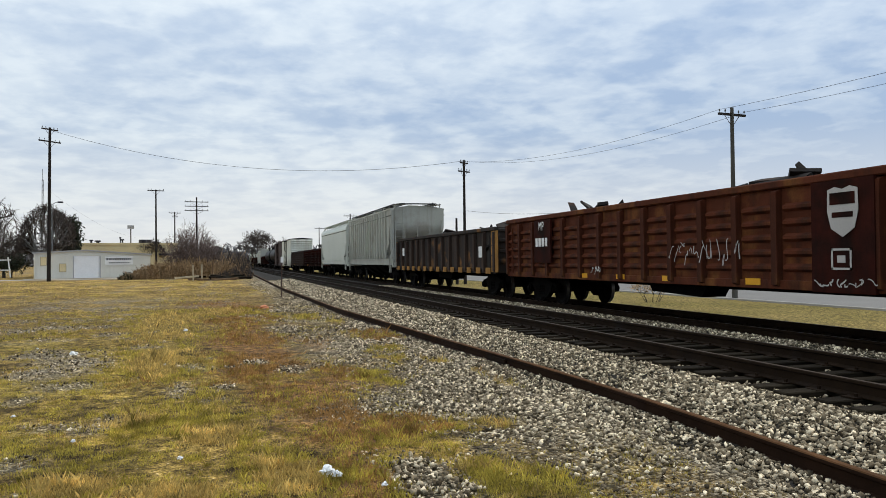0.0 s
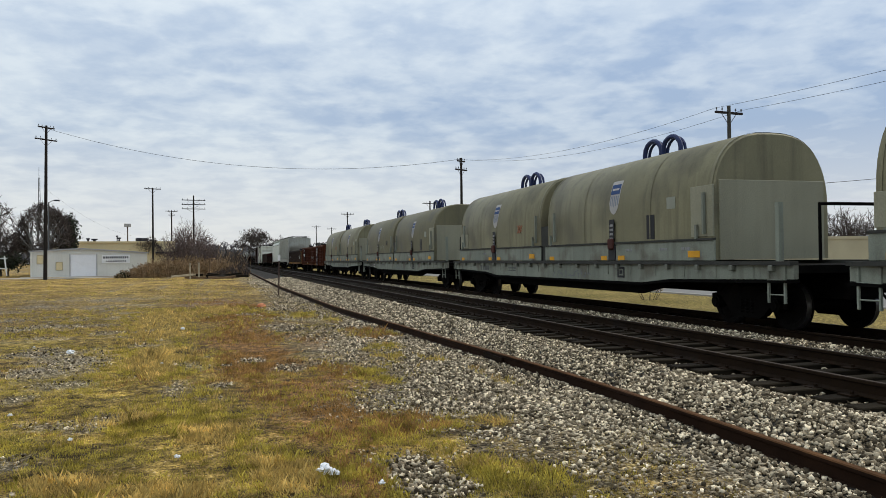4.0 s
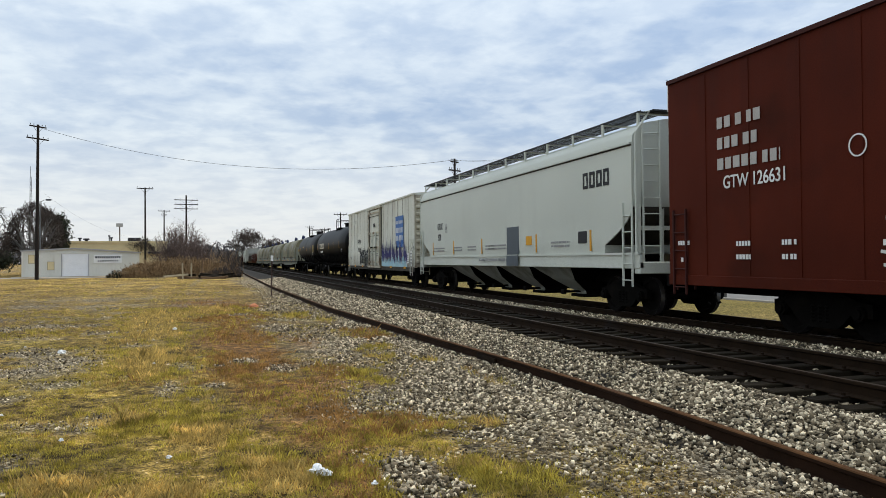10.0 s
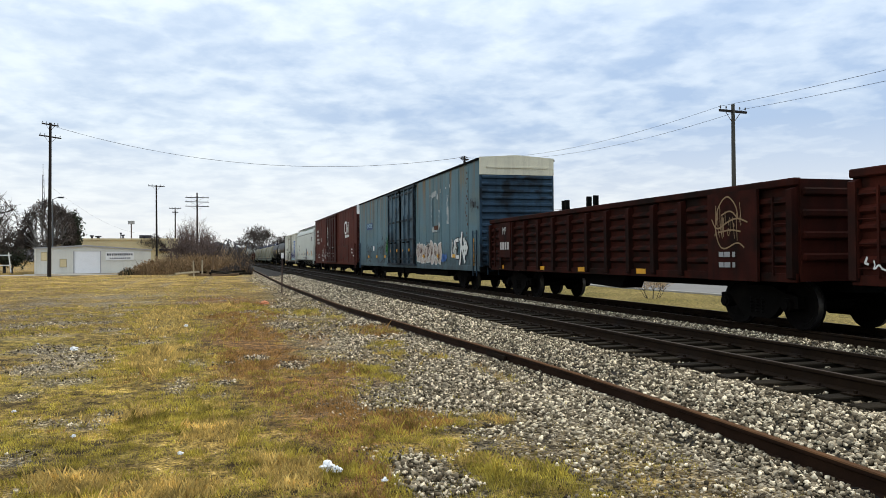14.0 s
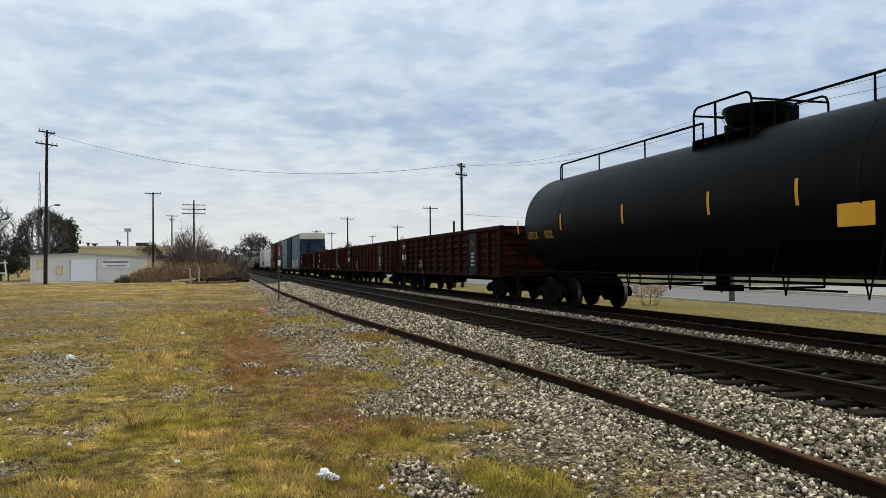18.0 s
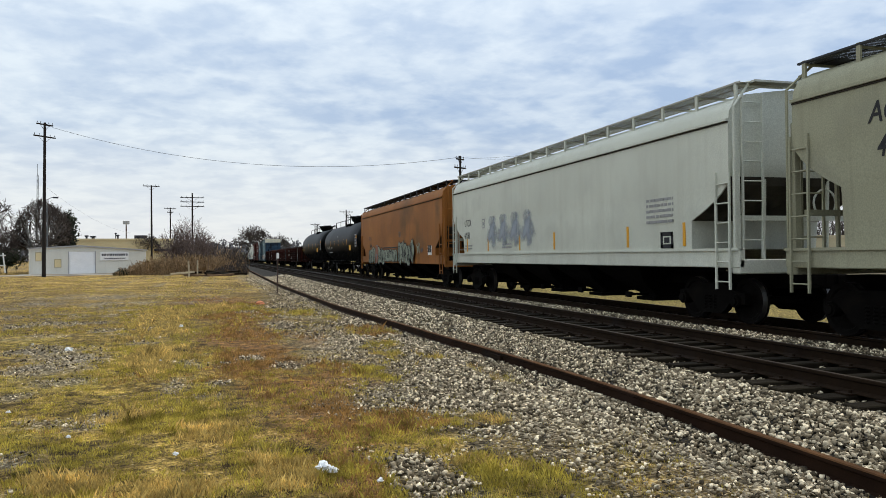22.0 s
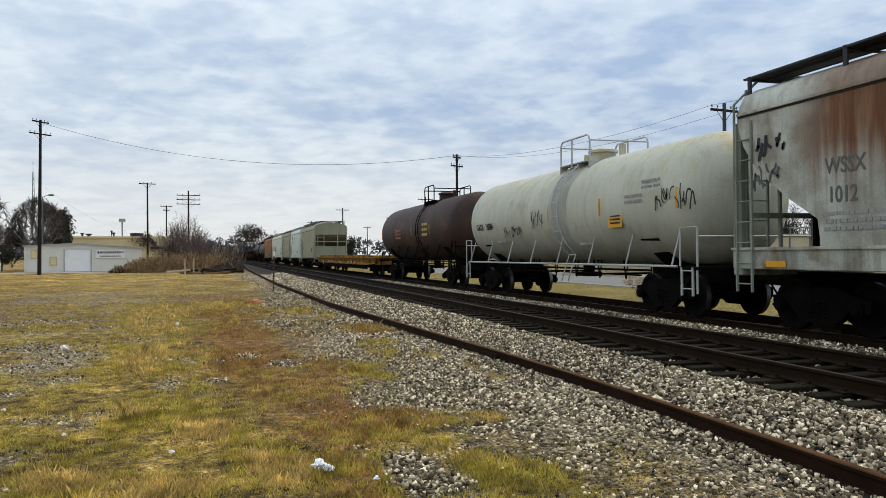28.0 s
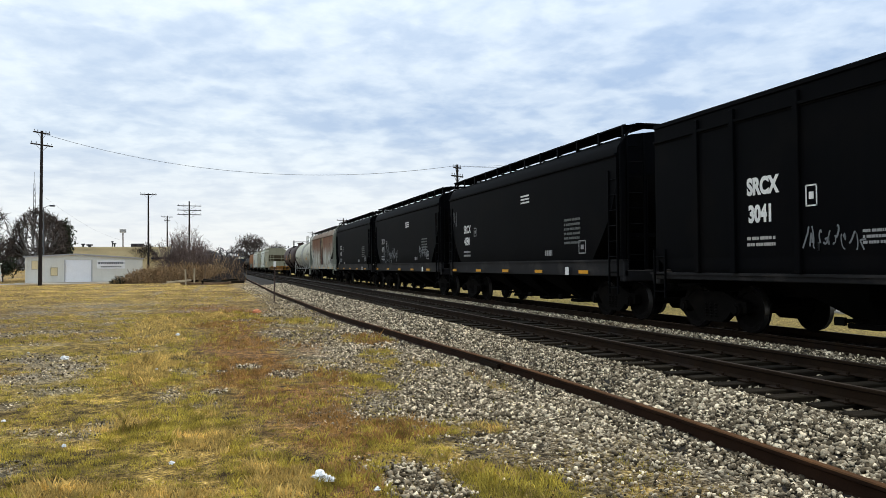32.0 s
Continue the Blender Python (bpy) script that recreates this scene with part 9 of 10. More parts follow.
for k in range(16):
    panel(gt, sx - 0.013, -12.0 + rnd.uniform(-0.12, 0.12), 4.7 - 0.17 * k + rnd.uniform(-0.05, 0.05), rnd.uniform(0.05, 0.15), rnd.uniform(0.04, 0.09), M["rust_patch"], "rust_hole", 0.002)
for k in range(14):
    panel(gt, sx - 0.013, rnd.choice((rnd.uniform(3.3, 12.5), rnd.uniform(-13, -3.6))), rnd.uniform(1.6, 4.7), rnd.uniform(0.02, 0.05), rnd.uniform(0.03, 0.10), M["spray_dim"], "rust_spot", 0.002)
# big outlined graffiti: strokes white over black
bm, bo = empty_bm(), empty_bm()
for i, line in enumerate(([(-1.3, -0.5), (-1.25, 0.5), (-0.85, -0.45), (-0.8, 0.5)], [(-0.15, 0.5), (-0.6, 0.48), (-0.6, 0.0), (-0.3, 0.02), (-0.6, 0.0), (-0.58, -0.48), (-0.1, -0.48)], [(0.0, -0.95), (0.15, -0.6), (0.3, 0.2), (0.45, 0.95)], [(0.9, -0.8), (0.45, 0.0), (0.1, 0.6)], [(0.75, 0.6), (0.9, 0.0), (0.8, -0.55)], [(0.3, 0.05), (1.25, 0.05)], [(1.0, 0.4), (1.3, 0.05), (1.0, -0.35)])):
    line = [(a * 0.85, b * 0.72) for a, b in line]
    ribbon(bo, line, 0.27, 0.001 * i)
    ribbon(bm, line, 0.17, 0.012 + 0.001 * i)
part("graffiti", bo, M["spray_black"], gt, "black outline of the large graffiti", kind="stuff", m=Matrix.Translation((sx - 0.008, -11.0, 1.72)))
part("graffiti", bm, M["spray_white"], gt, "large white outlined graffiti", kind="stuff", m=Matrix.Translation((sx - 0.012, -11.0, 1.72)))
throw_up(gt, sx - 0.008, -3.6, -8.2, 1.05, 2.1, 7, 22, M["pink_fill"], M["spray_white"], 5, 0.22, M["brown_spray"])
scrawl(gt, sx - 0.075, -0.2, 1.45, 5.6, 0.5, M["spray_black"], 29, 16, 0.05)
scrawl(gt, sx - 0.034, -5.9, 1.35, 3.6, 0.5, M["spray_white"], 23, 14, 0.05)
lettering("HSG", 0.26, M["spray_black"], gt, on_side(sx - 0.04, -5.92, 1.84), squeeze=1.0)


def tag(car, x, y, z, lines, mat, thick):
    """A sprayed tag of smooth strokes; u runs along the side towards the rear, v up."""
    bm = empty_bm()
    for k, pts in enumerate(lines):
        for _ in range(3):
            out = [pts[0]]
            for (a, b), (c, d) in zip(pts, pts[1:]):
                out += [(0.75 * a + 0.25 * c, 0.75 * b + 0.25 * d), (0.25 * a + 0.75 * c, 0.25 * b + 0.75 * d)]
            pts = out + [pts[-1]]
        ribbon(bm, pts, thick, k * 0.0006)
    return part("graffiti", bm, mat, car, m=Matrix.Translation((x, y, z)), kind="stuff")


tag(gt, sx - 0.008, 9.6, 1.75, ([(-1.0, 0.35), (-0.9, 0.0), (-0.85, -0.45)], [(-1.05, 0.3), (-0.8, 0.55), (-0.55, 0.35), (-0.85, 0.05), (-0.45, 0.0), (-0.55, -0.5), (-0.85, -0.4)],
    [(-0.05, 0.35), (-0.4, 0.3), (-0.4, 0.02), (-0.05, -0.05), (-0.1, -0.45), (-0.45, -0.3)], [(0.02, 0.15), (0.08, -0.45), (0.28, -0.3), (0.36, 0.25)],
    [(1.0, 0.35), (0.5, 0.3), (0.42, -0.4), (1.0, -0.42)], [(0.45, -0.02), (0.9, 0.02)], [(-0.3, -0.62), (0.1, -0.58), (0.7, -0.68)]), M["spray_black"], 0.065)
tag(gt, sx - 0.008, 5.2, 1.75, ([(-1.5, 0.3), (-1.5, -0.4), (-1.1, -0.8), (-0.4, -0.7), (0.6, -0.4)], [(-1.3, 0.1), (-0.8, 0.3), (-0.55, -0.15)], [(-0.7, -0.3), (-0.45, 0.6), (-0.28, -0.25)],
    [(-0.35, 0.1), (0.0, 0.45), (-0.02, -0.25)], [(-0.02, 0.15), (0.24, 0.45), (0.25, -0.25)], [(0.28, -0.15), (0.5, 0.4), (0.7, 0.0), (0.45, -0.35), (0.3, -0.1)], [(0.95, 1.15), (0.85, 0.85), (0.55, 0.25)],
    [(0.6, 0.3), (1.15, 0.6), (1.25, 0.05), (0.8, -0.45), (0.1, -1.0)], [(0.5, -0.65), (0.9, -0.3), (1.5, -0.2), (1.55, -0.4)], [(-0.12, 0.6), (-0.08, 0.85), (0.0, 0.65), (0.04, 0.95), (0.12, 0.65)],
    [(1.35, 0.45), (1.42, 0.25)], [(1.5, 0.42), (1.52, 0.25)], [(-1.55, 0.5), (-1.45, 0.4)], [(-0.9, 0.6), (-0.85, 0.45)]), M["spray_black"], 0.065)

tag(cn, sx - 0.008, 6.45, 1.72, ([(-0.55, 0.4), (-0.95, 0.35), (-0.9, 0.1), (-0.65, 0.0), (-0.7, -0.3), (-1.05, -0.25)], [(-0.5, -0.35), (-0.4, 0.35), (-0.25, 0.0), (-0.1, 0.45), (0.0, -0.3)], [(0.45, 0.5), (0.1, 0.45), (0.12, -0.2), (0.45, -0.3)],
    [(0.1, 0.1), (0.35, 0.12)], [(0.95, 0.75), (0.5, 0.72), (0.55, -0.3), (1.0, -0.2), (1.0, 0.1)], [(-1.0, -0.45), (-0.2, -0.52), (0.7, -0.48)], [(-0.7, -0.62), (0.6, -0.66)]), M["spray_white"], 0.05)
tag(cn, sx - 0.008, 5.0, 1.45, ([(-0.35, 0.12), (-0.22, 0.22), (-0.15, 0.08), (-0.35, -0.18), (-0.1, -0.18)], [(0.05, 0.2), (-0.05, 0.0), (0.06, -0.2), (0.16, 0.0), (0.05, 0.2)], [(0.24, 0.7), (0.26, -0.2)], [(0.34, 0.15), (0.48, 0.2), (0.34, -0.2), (0.6, -0.18)], [(0.62, 0.4), (0.64, 0.2)], [(0.72, 0.4), (0.74, 0.2)]), M["spray_white"], 0.045)
tag(cn, sx - 0.008, 3.75, 1.95, ([(-0.2, 0.1), (-0.3, 0.0), (-0.2, -0.1), (-0.15, 0.1), (-0.16, -0.25), (-0.3, -0.22)], [(-0.02, 0.1), (-0.1, 0.0), (0.0, -0.08), (0.03, 0.1), (0.05, -0.08)], [(0.15, 0.1), (0.1, 0.0), (0.18, -0.08), (0.22, 0.0), (0.15, 0.1)], [(0.32, 0.28), (0.3, -0.08), (0.42, -0.02), (0.32, 0.08)]), M["spray_white"], 0.04)
tag(cn, sx - 0.16, 1.8, 3.3, ([(-0.25, 0.8), (0.1, 0.75), (-0.05, 0.4), (0.2, 0.45), (0.15, 0.1)], [(-0.15, 0.75), (-0.2, 0.15), (-0.15, -0.2)], [(-0.2, -0.1), (0.05, -0.05), (0.1, -0.7)], [(-0.3, -0.5), (-0.2, -0.9), (-0.05, -0.6), (0.1, -1.0), (0.2, -0.4)]), M["spray_white"], 0.085)
M["green_mist"] = overspray("thin_green_overspray", (0.02, 0.17, 0.035), 0.55)
panel(gt, sx - 0.007, 3.75, 1.95, 1.7, 1.6, M["green_mist"], "overspray", 0.001)
scrawl(gt, sx - 0.010, -12.9, 3.4, 1.1, 0.6, M["spray_black"], 27, 6, 0.06)
scrawl(gt, sx - 0.010, -8.4, 1.35, 1.2, 0.4, M["blue_paint"], 28, 7, 0.2)
panel(gt, sx - 0.01, 8.0, 1.95, 0.42, 0.3, M["white_letter"], "placard")
panel(gt, sx - 0.01, -12.85, 1.55, 0.14, 1.1, M["reflector"], "yellow_bar")
for y in (9.7, 6.9, 4.3, -5.0, -7.7, -10.2):
    panel(gt, sx - 0.03, y, 1.42, 0.42, 0.14, M["reflector"], "reflector")
for y in (2.0, 0.5, -1.1, -2.4):
    panel(gt, sx - 0.14, y, 1.75, 0.28, 0.14, M["reflector"], "reflector")

# four maroon gondolas
for k, (a, b) in enumerate(((-210.24, -227.35), (-227.35, -244.85), (-244.85, -263.08), (-263.08, -280.93))):
    g, half, sx = gondola(a, b, "dark maroon gondola car with deep side posts", P["maroon"] if k in (0, 3) else P["rust_maroon"], posts=14, yellow=(0.85, 0.4, 0.05, -0.35, -0.8) if k in (0, 1) else (0.3,), height=2.72)
    panel(g, sx - 0.10, 6.2, 1.95, 1.1, 1.2, P["maroon"], "dark_panel", 0.03)
    lettering("MP", 0.26, M["grey_pale_letter"], g, on_side(sx - 0.14, 6.2, 2.15), squeeze=0.8)
    bars_text(g, sx - 0.135, 6.2, 1.75, 0.85, 0.26, M["grey_pale_letter"], 1, 31 + k)
    if k == 0:
        panel(g, sx - 0.10, -6.3, 1.75, 1.5, 1.7, P["maroon"], "dark_panel", 0.03)
        tag(g, sx - 0.14, -6.2, 1.98, ([(-0.35, 0.0), (-0.34, 0.3), (-0.02, 0.6), (0.28, 0.35), (0.32, 0.1)], [(-0.5, 0.12), (-0.35, -0.12), (0.0, 0.05), (0.3, 0.12), (0.6, 0.02)], [(-0.38, -0.05), (-0.3, -0.38), (-0.1, -0.5), (0.3, -0.33), (0.5, -0.45)], [(-0.2, 0.18), (0.1, 0.28), (0.3, 0.12)], [(-0.3, -0.15), (0.1, -0.1), (0.4, -0.15)]), M["rust_cream"], 0.03)
        scrawl(g, sx - 0.138, -6.2, 2.0, 0.9, 0.8, M["rust_cream"], 36, 14, 0.016)
        bars_text(g, sx - 0.16, -6.2, 1.3, 0.5, 0.3, M["grey_letter"], 2, 35)
        for y in (1.7, 1.5, 0.1, -0.3):
            part("stake", box(empty_bm(), -1.50, -1.38, y - 0.05, y + 0.05, 2.6, 3.0), M["black_under"], g)
    else:
        panel(g, sx - 0.10, -5.4, 1.75, 0.9, 1.6, P["black_sill"], "dark_panel", 0.03)
        bars_text(g, sx - 0.135, -5.4, 1.55, 0.36, 0.5, M["grey_pale_letter"], 4, 37 + k)
        scrawl(g, sx - 0.135, -5.4, 2.2, 0.4, 0.35, M["rust_cream"], 38 + k, 6, 0.02, "worn_emblem")
        scrawl(g, sx - 0.15, 2.6, 1.35, 0.7, 0.5, M["grey_pale_letter"], 60 + k, 5, 0.035)
    if k == 1:
        scrawl(g, sx - 0.16, -6.6, 1.25, 0.9, 0.35, M["spray_white"], 71, 7, 0.03)
        scrawl(g, sx - 0.16, 7.3, 1.2, 0.9, 0.3, M["spray_white"], 72, 7, 0.03)

# two long black tank cars
for k, (a, b) in enumerate(((-280.93, -300.4), (-300.4, -320.6))):
    t, sh, hs, sx, zc = tank_car(a, b, "long glossy black tank car with yellow edge marks", P["tank_black"], radius=1.55, zc=2.60, platform=(-1.3, 2.5), cup=True, stripes=((0.97, 0.60, 0.20, -0.19, -0.47, -0.72) if k == 0 else (0.83, 0.49, 0.25, 0.01, -0.26, -0.45, -0.92)))
    if k == 0:
        lettering("UTLX", 0.24, M["ochre_letter"], sh, on_tank(sx, zc, 1.55, 7.5, 2.14), squeeze=0.95, bold=0.006)
        lettering("5122", 0.24, M["ochre_letter"], sh, on_tank(sx, zc, 1.55, 6.3, 2.14), squeeze=0.9, bold=0.006)
    else:
        lettering("GATX", 0.24, M["white_letter"], sh, on_tank(sx, zc, 1.55, 6.5, 2.12), squeeze=0.8)
        lettering("5033", 0.24, M["white_letter"], sh, on_tank(sx, zc, 1.55, 5.4, 2.12), squeeze=0.85)
        frame_square(sh, sx(2.25) - 0.004, 4.0, 2.25, 0.3, 0.28, M["white_letter"])
        bars_text(sh, sx(1.85) - 0.004, 5.6, 1.85, 2.2, 0.1, M["grey_letter"], 1, 43)
        bars_text(sh, sx(3.0) - 0.004, 0.6, 3.0, 0.4, 0.3, M["grey_letter"], 3, 44)
    y0 = -5.45
    p = panel(sh, sx(2.15) - 0.02, y0, 2.15, 0.75, 0.45, M["reflector"], "yellow_placard")
    q = panel(sh, sx(2.6) - 0.012, -8.3, 2.6, 0.7, 0.9, M["grey_letter"], "data_panel")
    bars_text(q, -0.008, 0, 0, 0.55, 0.7, M["black_letter"], 4, 45 + k)
    panel(sh, sx(2.75) - 0.02, -8.5, 2.85, 0.4, 0.2, M["reflector"], "yellow_placard")

# covered hoppers: orange, white, two short ones, grey
o, hb, sx = covered_hopper(-320.6, -342.15, "faded orange-brown covered hopper car with graffiti along its foot", P["orange"], bays=4, eave=4.3, top=4.62, bay_fill=0.86, board_mat=M["running_board"], under=M["black_under"], cut=(1.8, 2.75), cut_in=1.3, sill=(1.05, 1.45))
lettering("MLLX", 0.24, M["black_letter"], o, on_side(sx(2.6), 6.75, 2.46), squeeze=0.8)
lettering("10644", 0.24, M["black_letter"], o, on_side(sx(2.1), 6.65, 1.98), squeeze=0.8)
throw_up(o, -1.66, 7.0, 4.9, 1.0, 2.05, 3, 31, M["chrome_fill"], M["spray_black"], 7, 0.3)
throw_up(o, -1.66, 4.75, 4.05, 1.1, 2.2, 1, 32, M["rust_letter"], M["spray_grey"], 5, 0.3)
throw_up(o, -1.66, 4.0, 2.25, 1.0, 2.0, 3, 33, M["chrome_fill"], M["spray_black"], 7, 0.3)
throw_up(o, -1.66, 2.15, -1.2, 1.1, 1.85, 5, 34, M["chrome_fill"], M["spray_black"], 7, 0.12)
part("graffiti_band", box(empty_bm(), -0.004, 0.004, -1.9, 1.9, -0.03, 0.03), M["spray_black"], o, m=Matrix.Translation((-1.68, 0.5, 1.92)))
throw_up(o, -1.66, -1.5, -4.9, 1.0, 2.2, 5, 35, M["chrome_fill"], M["spray_black"], 7, 0.32)
plate = panel(o, sx(1.72), -7.7, 1.72, 0.66, 0.50, M["white_letter"], "data_plate")
for y in (-0.15, 0.15):
    panel(plate, -0.006, y, 0.04, 0.26, 0.34, M["black_letter"], "dark_field")
bars_text(o, sx(2.6), -1.6, 2.62, 0.5, 0.26, M["dim_letter"], 3, 36)
scrawl(o, sx(1.9) - 0.006, -5.6, 1.85, 0.7, 0.6, M["chrome_fill"], 37, 9, 0.06)
scrawl(o, sx(1.8) - 0.006, -6.3, 1.7, 0.5, 0.35, M["spray_dim"], 38, 8, 0.04)

w, hb, sx = covered_hopper(-342.15, -362.01, "off-white covered hopper car with stencilled marks", P["white_hopper"], bays=4, eave=4.28, top=4.62, stripe_ys=(0.81, 0.54, 0.2, -0.1, -0.57, -0.83), stripe_h=0.5, board_mat=P["old_white"], cut=(2.1, 2.9), cut_in=1.3)
lettering("UTCX", 0.27, M["black_letter"], w, on_side(sx(2.7), 7.2, 2.56), squeeze=0.8)
lettering("47191", 0.27, M["black_letter"], w, on_side(sx(2.2), 7.3, 2.08), squeeze=0.75)
frame_square(w, sx(2.6), 5.35, 2.6, 0.3, 0.34, M["grey_letter"], 0.03)
frame_square(w, sx(1.7), -6.85, 1.72, 0.5, 0.36, M["black_letter"], 0.09)
bars_text(w, sx(2.4), -6.6, 2.38, 1.1, 0.55, M["grey_letter"], 5, 51)
for k, y in enumerate((4.4, 3.3, 2.2, 1.1)):
    panel(w, sx(2.3) - 0.001 * k, y, 2.25, 2.2, 1.7, M["grey_mist"], "overpainted_patch", 0.0004)
for y in (7.2, 3.0):
    bars_text(w, sx(1.75), y, 1.75, 0.9, 0.16, M["grey_letter"], 2, 52 + int(y))

for k, (a, b) in enumerate(((-362.01, -374.5), (-374.5, -387.32))):
    c, hb, sx = covered_hopper(a, b, ("short dusty grey covered hopper car with two bays", "short clean white covered hopper car with two bays")[k], (P["beige"], P["clean_white"])[k], bays=2, eave=4.28, top=4.58, sill=(1.16, 1.50), cut=(2.45, 3.3), cut_in=1.1, stripe_ys=((0.5, 0.1, -0.3, -0.75) if k == 0 else (0.78, 0.36, -0.06, -0.4, -0.8)), stripe_h=0.55, under=(P["beige_under"], P["beige_under"])[k], board_gap=1.15, truck_in=1.55)
    lettering("AOKX", 0.33, M["black_letter"], c, on_side(sx(3.5), 3.2, 3.36), squeeze=0.85, bold=0.006, slant=0.22)
    lettering(("492900", "494321")[k], 0.33, M["black_letter"], c, on_side(sx(3.0), 3.1, 2.84), squeeze=0.75, bold=0.006, slant=0.22)
    frame_square(c, sx(3.4), 0.7, 3.4, 0.26, 0.34, M["grey_letter"], 0.03)
    frame_square(c, sx(1.85), -2.6, 1.9, 0.42, 0.34, M["black_letter"], 0.09)
    for y in (3.2, 1.2, -0.9):
        bars_text(c, sx(1.75), y, 1.80, 0.55, 0.16, M["grey_letter"], 2, int(y * 11) + 60 + k)
    bars_text(c, -1.62, 0.2, 1.36, 2.0, 0.08, M["grey_letter"], 1, 67 + k)

f, hb, sx = covered_hopper(-387.32, -400.44, "dusty grey covered hopper car with round-cut end panels", P["beige"], bays=2, eave=4.25, top=4.62, sill=(1.16, 1.50), cut=(2.25, 3.42), cut_in=1.15, bulkhead=2.3, stripe_ys=(0.80, 0.33, -0.02, -0.38, -0.83), stripe_h=0.5, under=P["beige_under"], board_gap=1.3, truck_in=1.55, board_mat=M["running_board"])
lettering("FTIX", 0.25, M["black_letter"], f, on_side(sx(2.7), 4.25, 2.58), squeeze=0.75)
lettering("1967", 0.25, M["black_letter"], f, on_side(sx(2.3), 4.3, 2.12), squeeze=0.75)
frame_square(f, sx(1.9), -3.05, 1.95, 0.55, 0.42, M["black_letter"], 0.11)
for y in (3.4, -2.2, -3.9):
    bars_text(f, sx(1.75), y, 1.85, 0.6, 0.16, M["grey_letter"], 2, int(y * 11) + 90)
# long yellow flat car
fl, half, sx = flat_car(-400.44, -429.12, "long worn yellow flat car with stake pockets, empty deck", P["ttx_yellow"])
p = panel(fl, sx - 0.01, 5.35, 0.925, 2.5, 0.25, M["black_letter"], "number_panel")
lettering("PTTX", 0.24, M["white_letter"], p, on_side(-0.008, 0.66, -0.085), squeeze=0.95)
lettering("142194", 0.24, M["white_letter"], p, on_side(-0.008, -0.55, -0.085), squeeze=0.95)
for y, wd in ((9.9, 0.6), (6.85, 0.35), (3.45, 0.5), (0.38, 0.55), (-3.6, 0.5), (-6.4, 0.6)):
    panel(fl, sx - 0.006, y, 0.89, wd, 0.13, M["reflector"], "reflector")
p = panel(fl, sx - 0.01, -5.0, 0.96, 1.05, 0.26, M["black_letter"], "company_panel")
block_sign(p, on_side(-0.008, 0, 0), 0.8, 0.17, M["white_letter"], 3, 4)
panel(fl, sx - 0.006, -0.30, 0.89, 0.5, 0.12, M["grey_pale_letter"], "data_panel")

# brown and grey tank cars
t, sh, hs, sx, zc = tank_car(-429.12, -445.88, "brown-black tank car with stained sides", P["tank_brown"], radius=1.5, platform=(-1.8, 2.2), side_ladder=True, rail_run=False, stripes=(0.85, 0.4, -0.05, -0.5))
bars_text(sh, sx(2.5) - 0.004, 2.5, 2.5, 1.2, 0.5, M["rust_letter"], 3, 81)
bars_text(sh, sx(2.6) - 0.004, -3.0, 2.6, 1.0, 0.6, M["yellow_letter"], 3, 82)
t, sh, hs, sx, zc = tank_car(-445.88, -462.69, "pale grey tank car with scratched graffiti and rust stains", P["tank_grey"], radius=1.52, platform=(-1.0, 2.4), side_ladder=True, rail_run=False, stripes=(-0.05, -0.47, -0.93), rail_mat=M["pale_rail"], sill_mat=M["black_under"])
lettering("GATX", 0.24, M["black_letter"], sh, on_tank(sx, zc, 1.52, 5.75, 2.28), squeeze=0.85, bold=0.006)
lettering("26884", 0.24, M["black_letter"], sh, on_tank(sx, zc, 1.52, 4.75, 2.28), squeeze=0.85, bold=0.006)
scrawl(sh, sx(2.25) - 0.008, 2.6, 2.25, 1.6, 0.6, M["spray_black"], 84, 12, 0.035)
scrawl(sh, sx(2.6) - 0.008, -7.0, 2.6, 1.6, 0.6, M["spray_black"], 85, 12, 0.04)
scrawl(sh, sx(2.5) - 0.008, 0.4, 2.5, 0.9, 0.7, M["spray_black"], 86, 9, 0.03)
panel(sh, sx(2.2) - 0.012, -4.35, 2.25, 0.7, 0.4, M["reflector"], "yellow_placard")
bars_text(sh, sx(2.2) - 0.022, -4.35, 2.25, 0.5, 0.22, M["black_letter"], 3, 87)
for y, z in ((-6.0, 3.0), (-5.3, 2.7), (3.9, 1.9), (-2.4, 1.75)):
    bars_text(sh, sx(z) - 0.006, y, z, 0.8, 0.2, M["grey_letter"], 2, int(y * 10) + 90)
part("stain_band", loft(empty_bm(), [[(1.528 * math.cos(2 * math.pi * i / 40), y, zc + 1.528 * math.sin(2 * math.pi * i / 40)) for i in range(40)] for y in (-1.6, -0.4)], cap=False), P["old_white"], sh, smooth=True)

# rusty white hopper, then black hoppers
ws, hb, sx = covered_hopper(-462.69, -480.73, "white covered hopper car, its paint peeling to red rust", P["wssx"], sill_paint=P["old_sill"], bays=3, eave=4.25, top=4.58, sill=(1.10, 1.5), cut=(1.95, 3.72), cut_in=2.0, board_mat=M["running_board"], end_paint=P["coil_frame"], board_gap=2.2, bay_fill=0.76)
scrawl(ws, sx(3.2) - 0.005, 7.3, 3.25, 0.9, 0.5, M["spray_black"], 151, 7, 0.07)
scrawl(ws, sx(2.6) - 0.005, 7.4, 2.75, 0.8, 0.5, M["spray_dim"], 152, 8, 0.05)
lettering("WSSX", 0.26, M["dim_letter"], ws, on_side(sx(2.8), 5.6, 2.66), squeeze=0.85, bold=0.006)
lettering("1012", 0.26, M["dim_letter"], ws, on_side(sx(2.3), 5.65, 2.20), squeeze=0.85, bold=0.006)
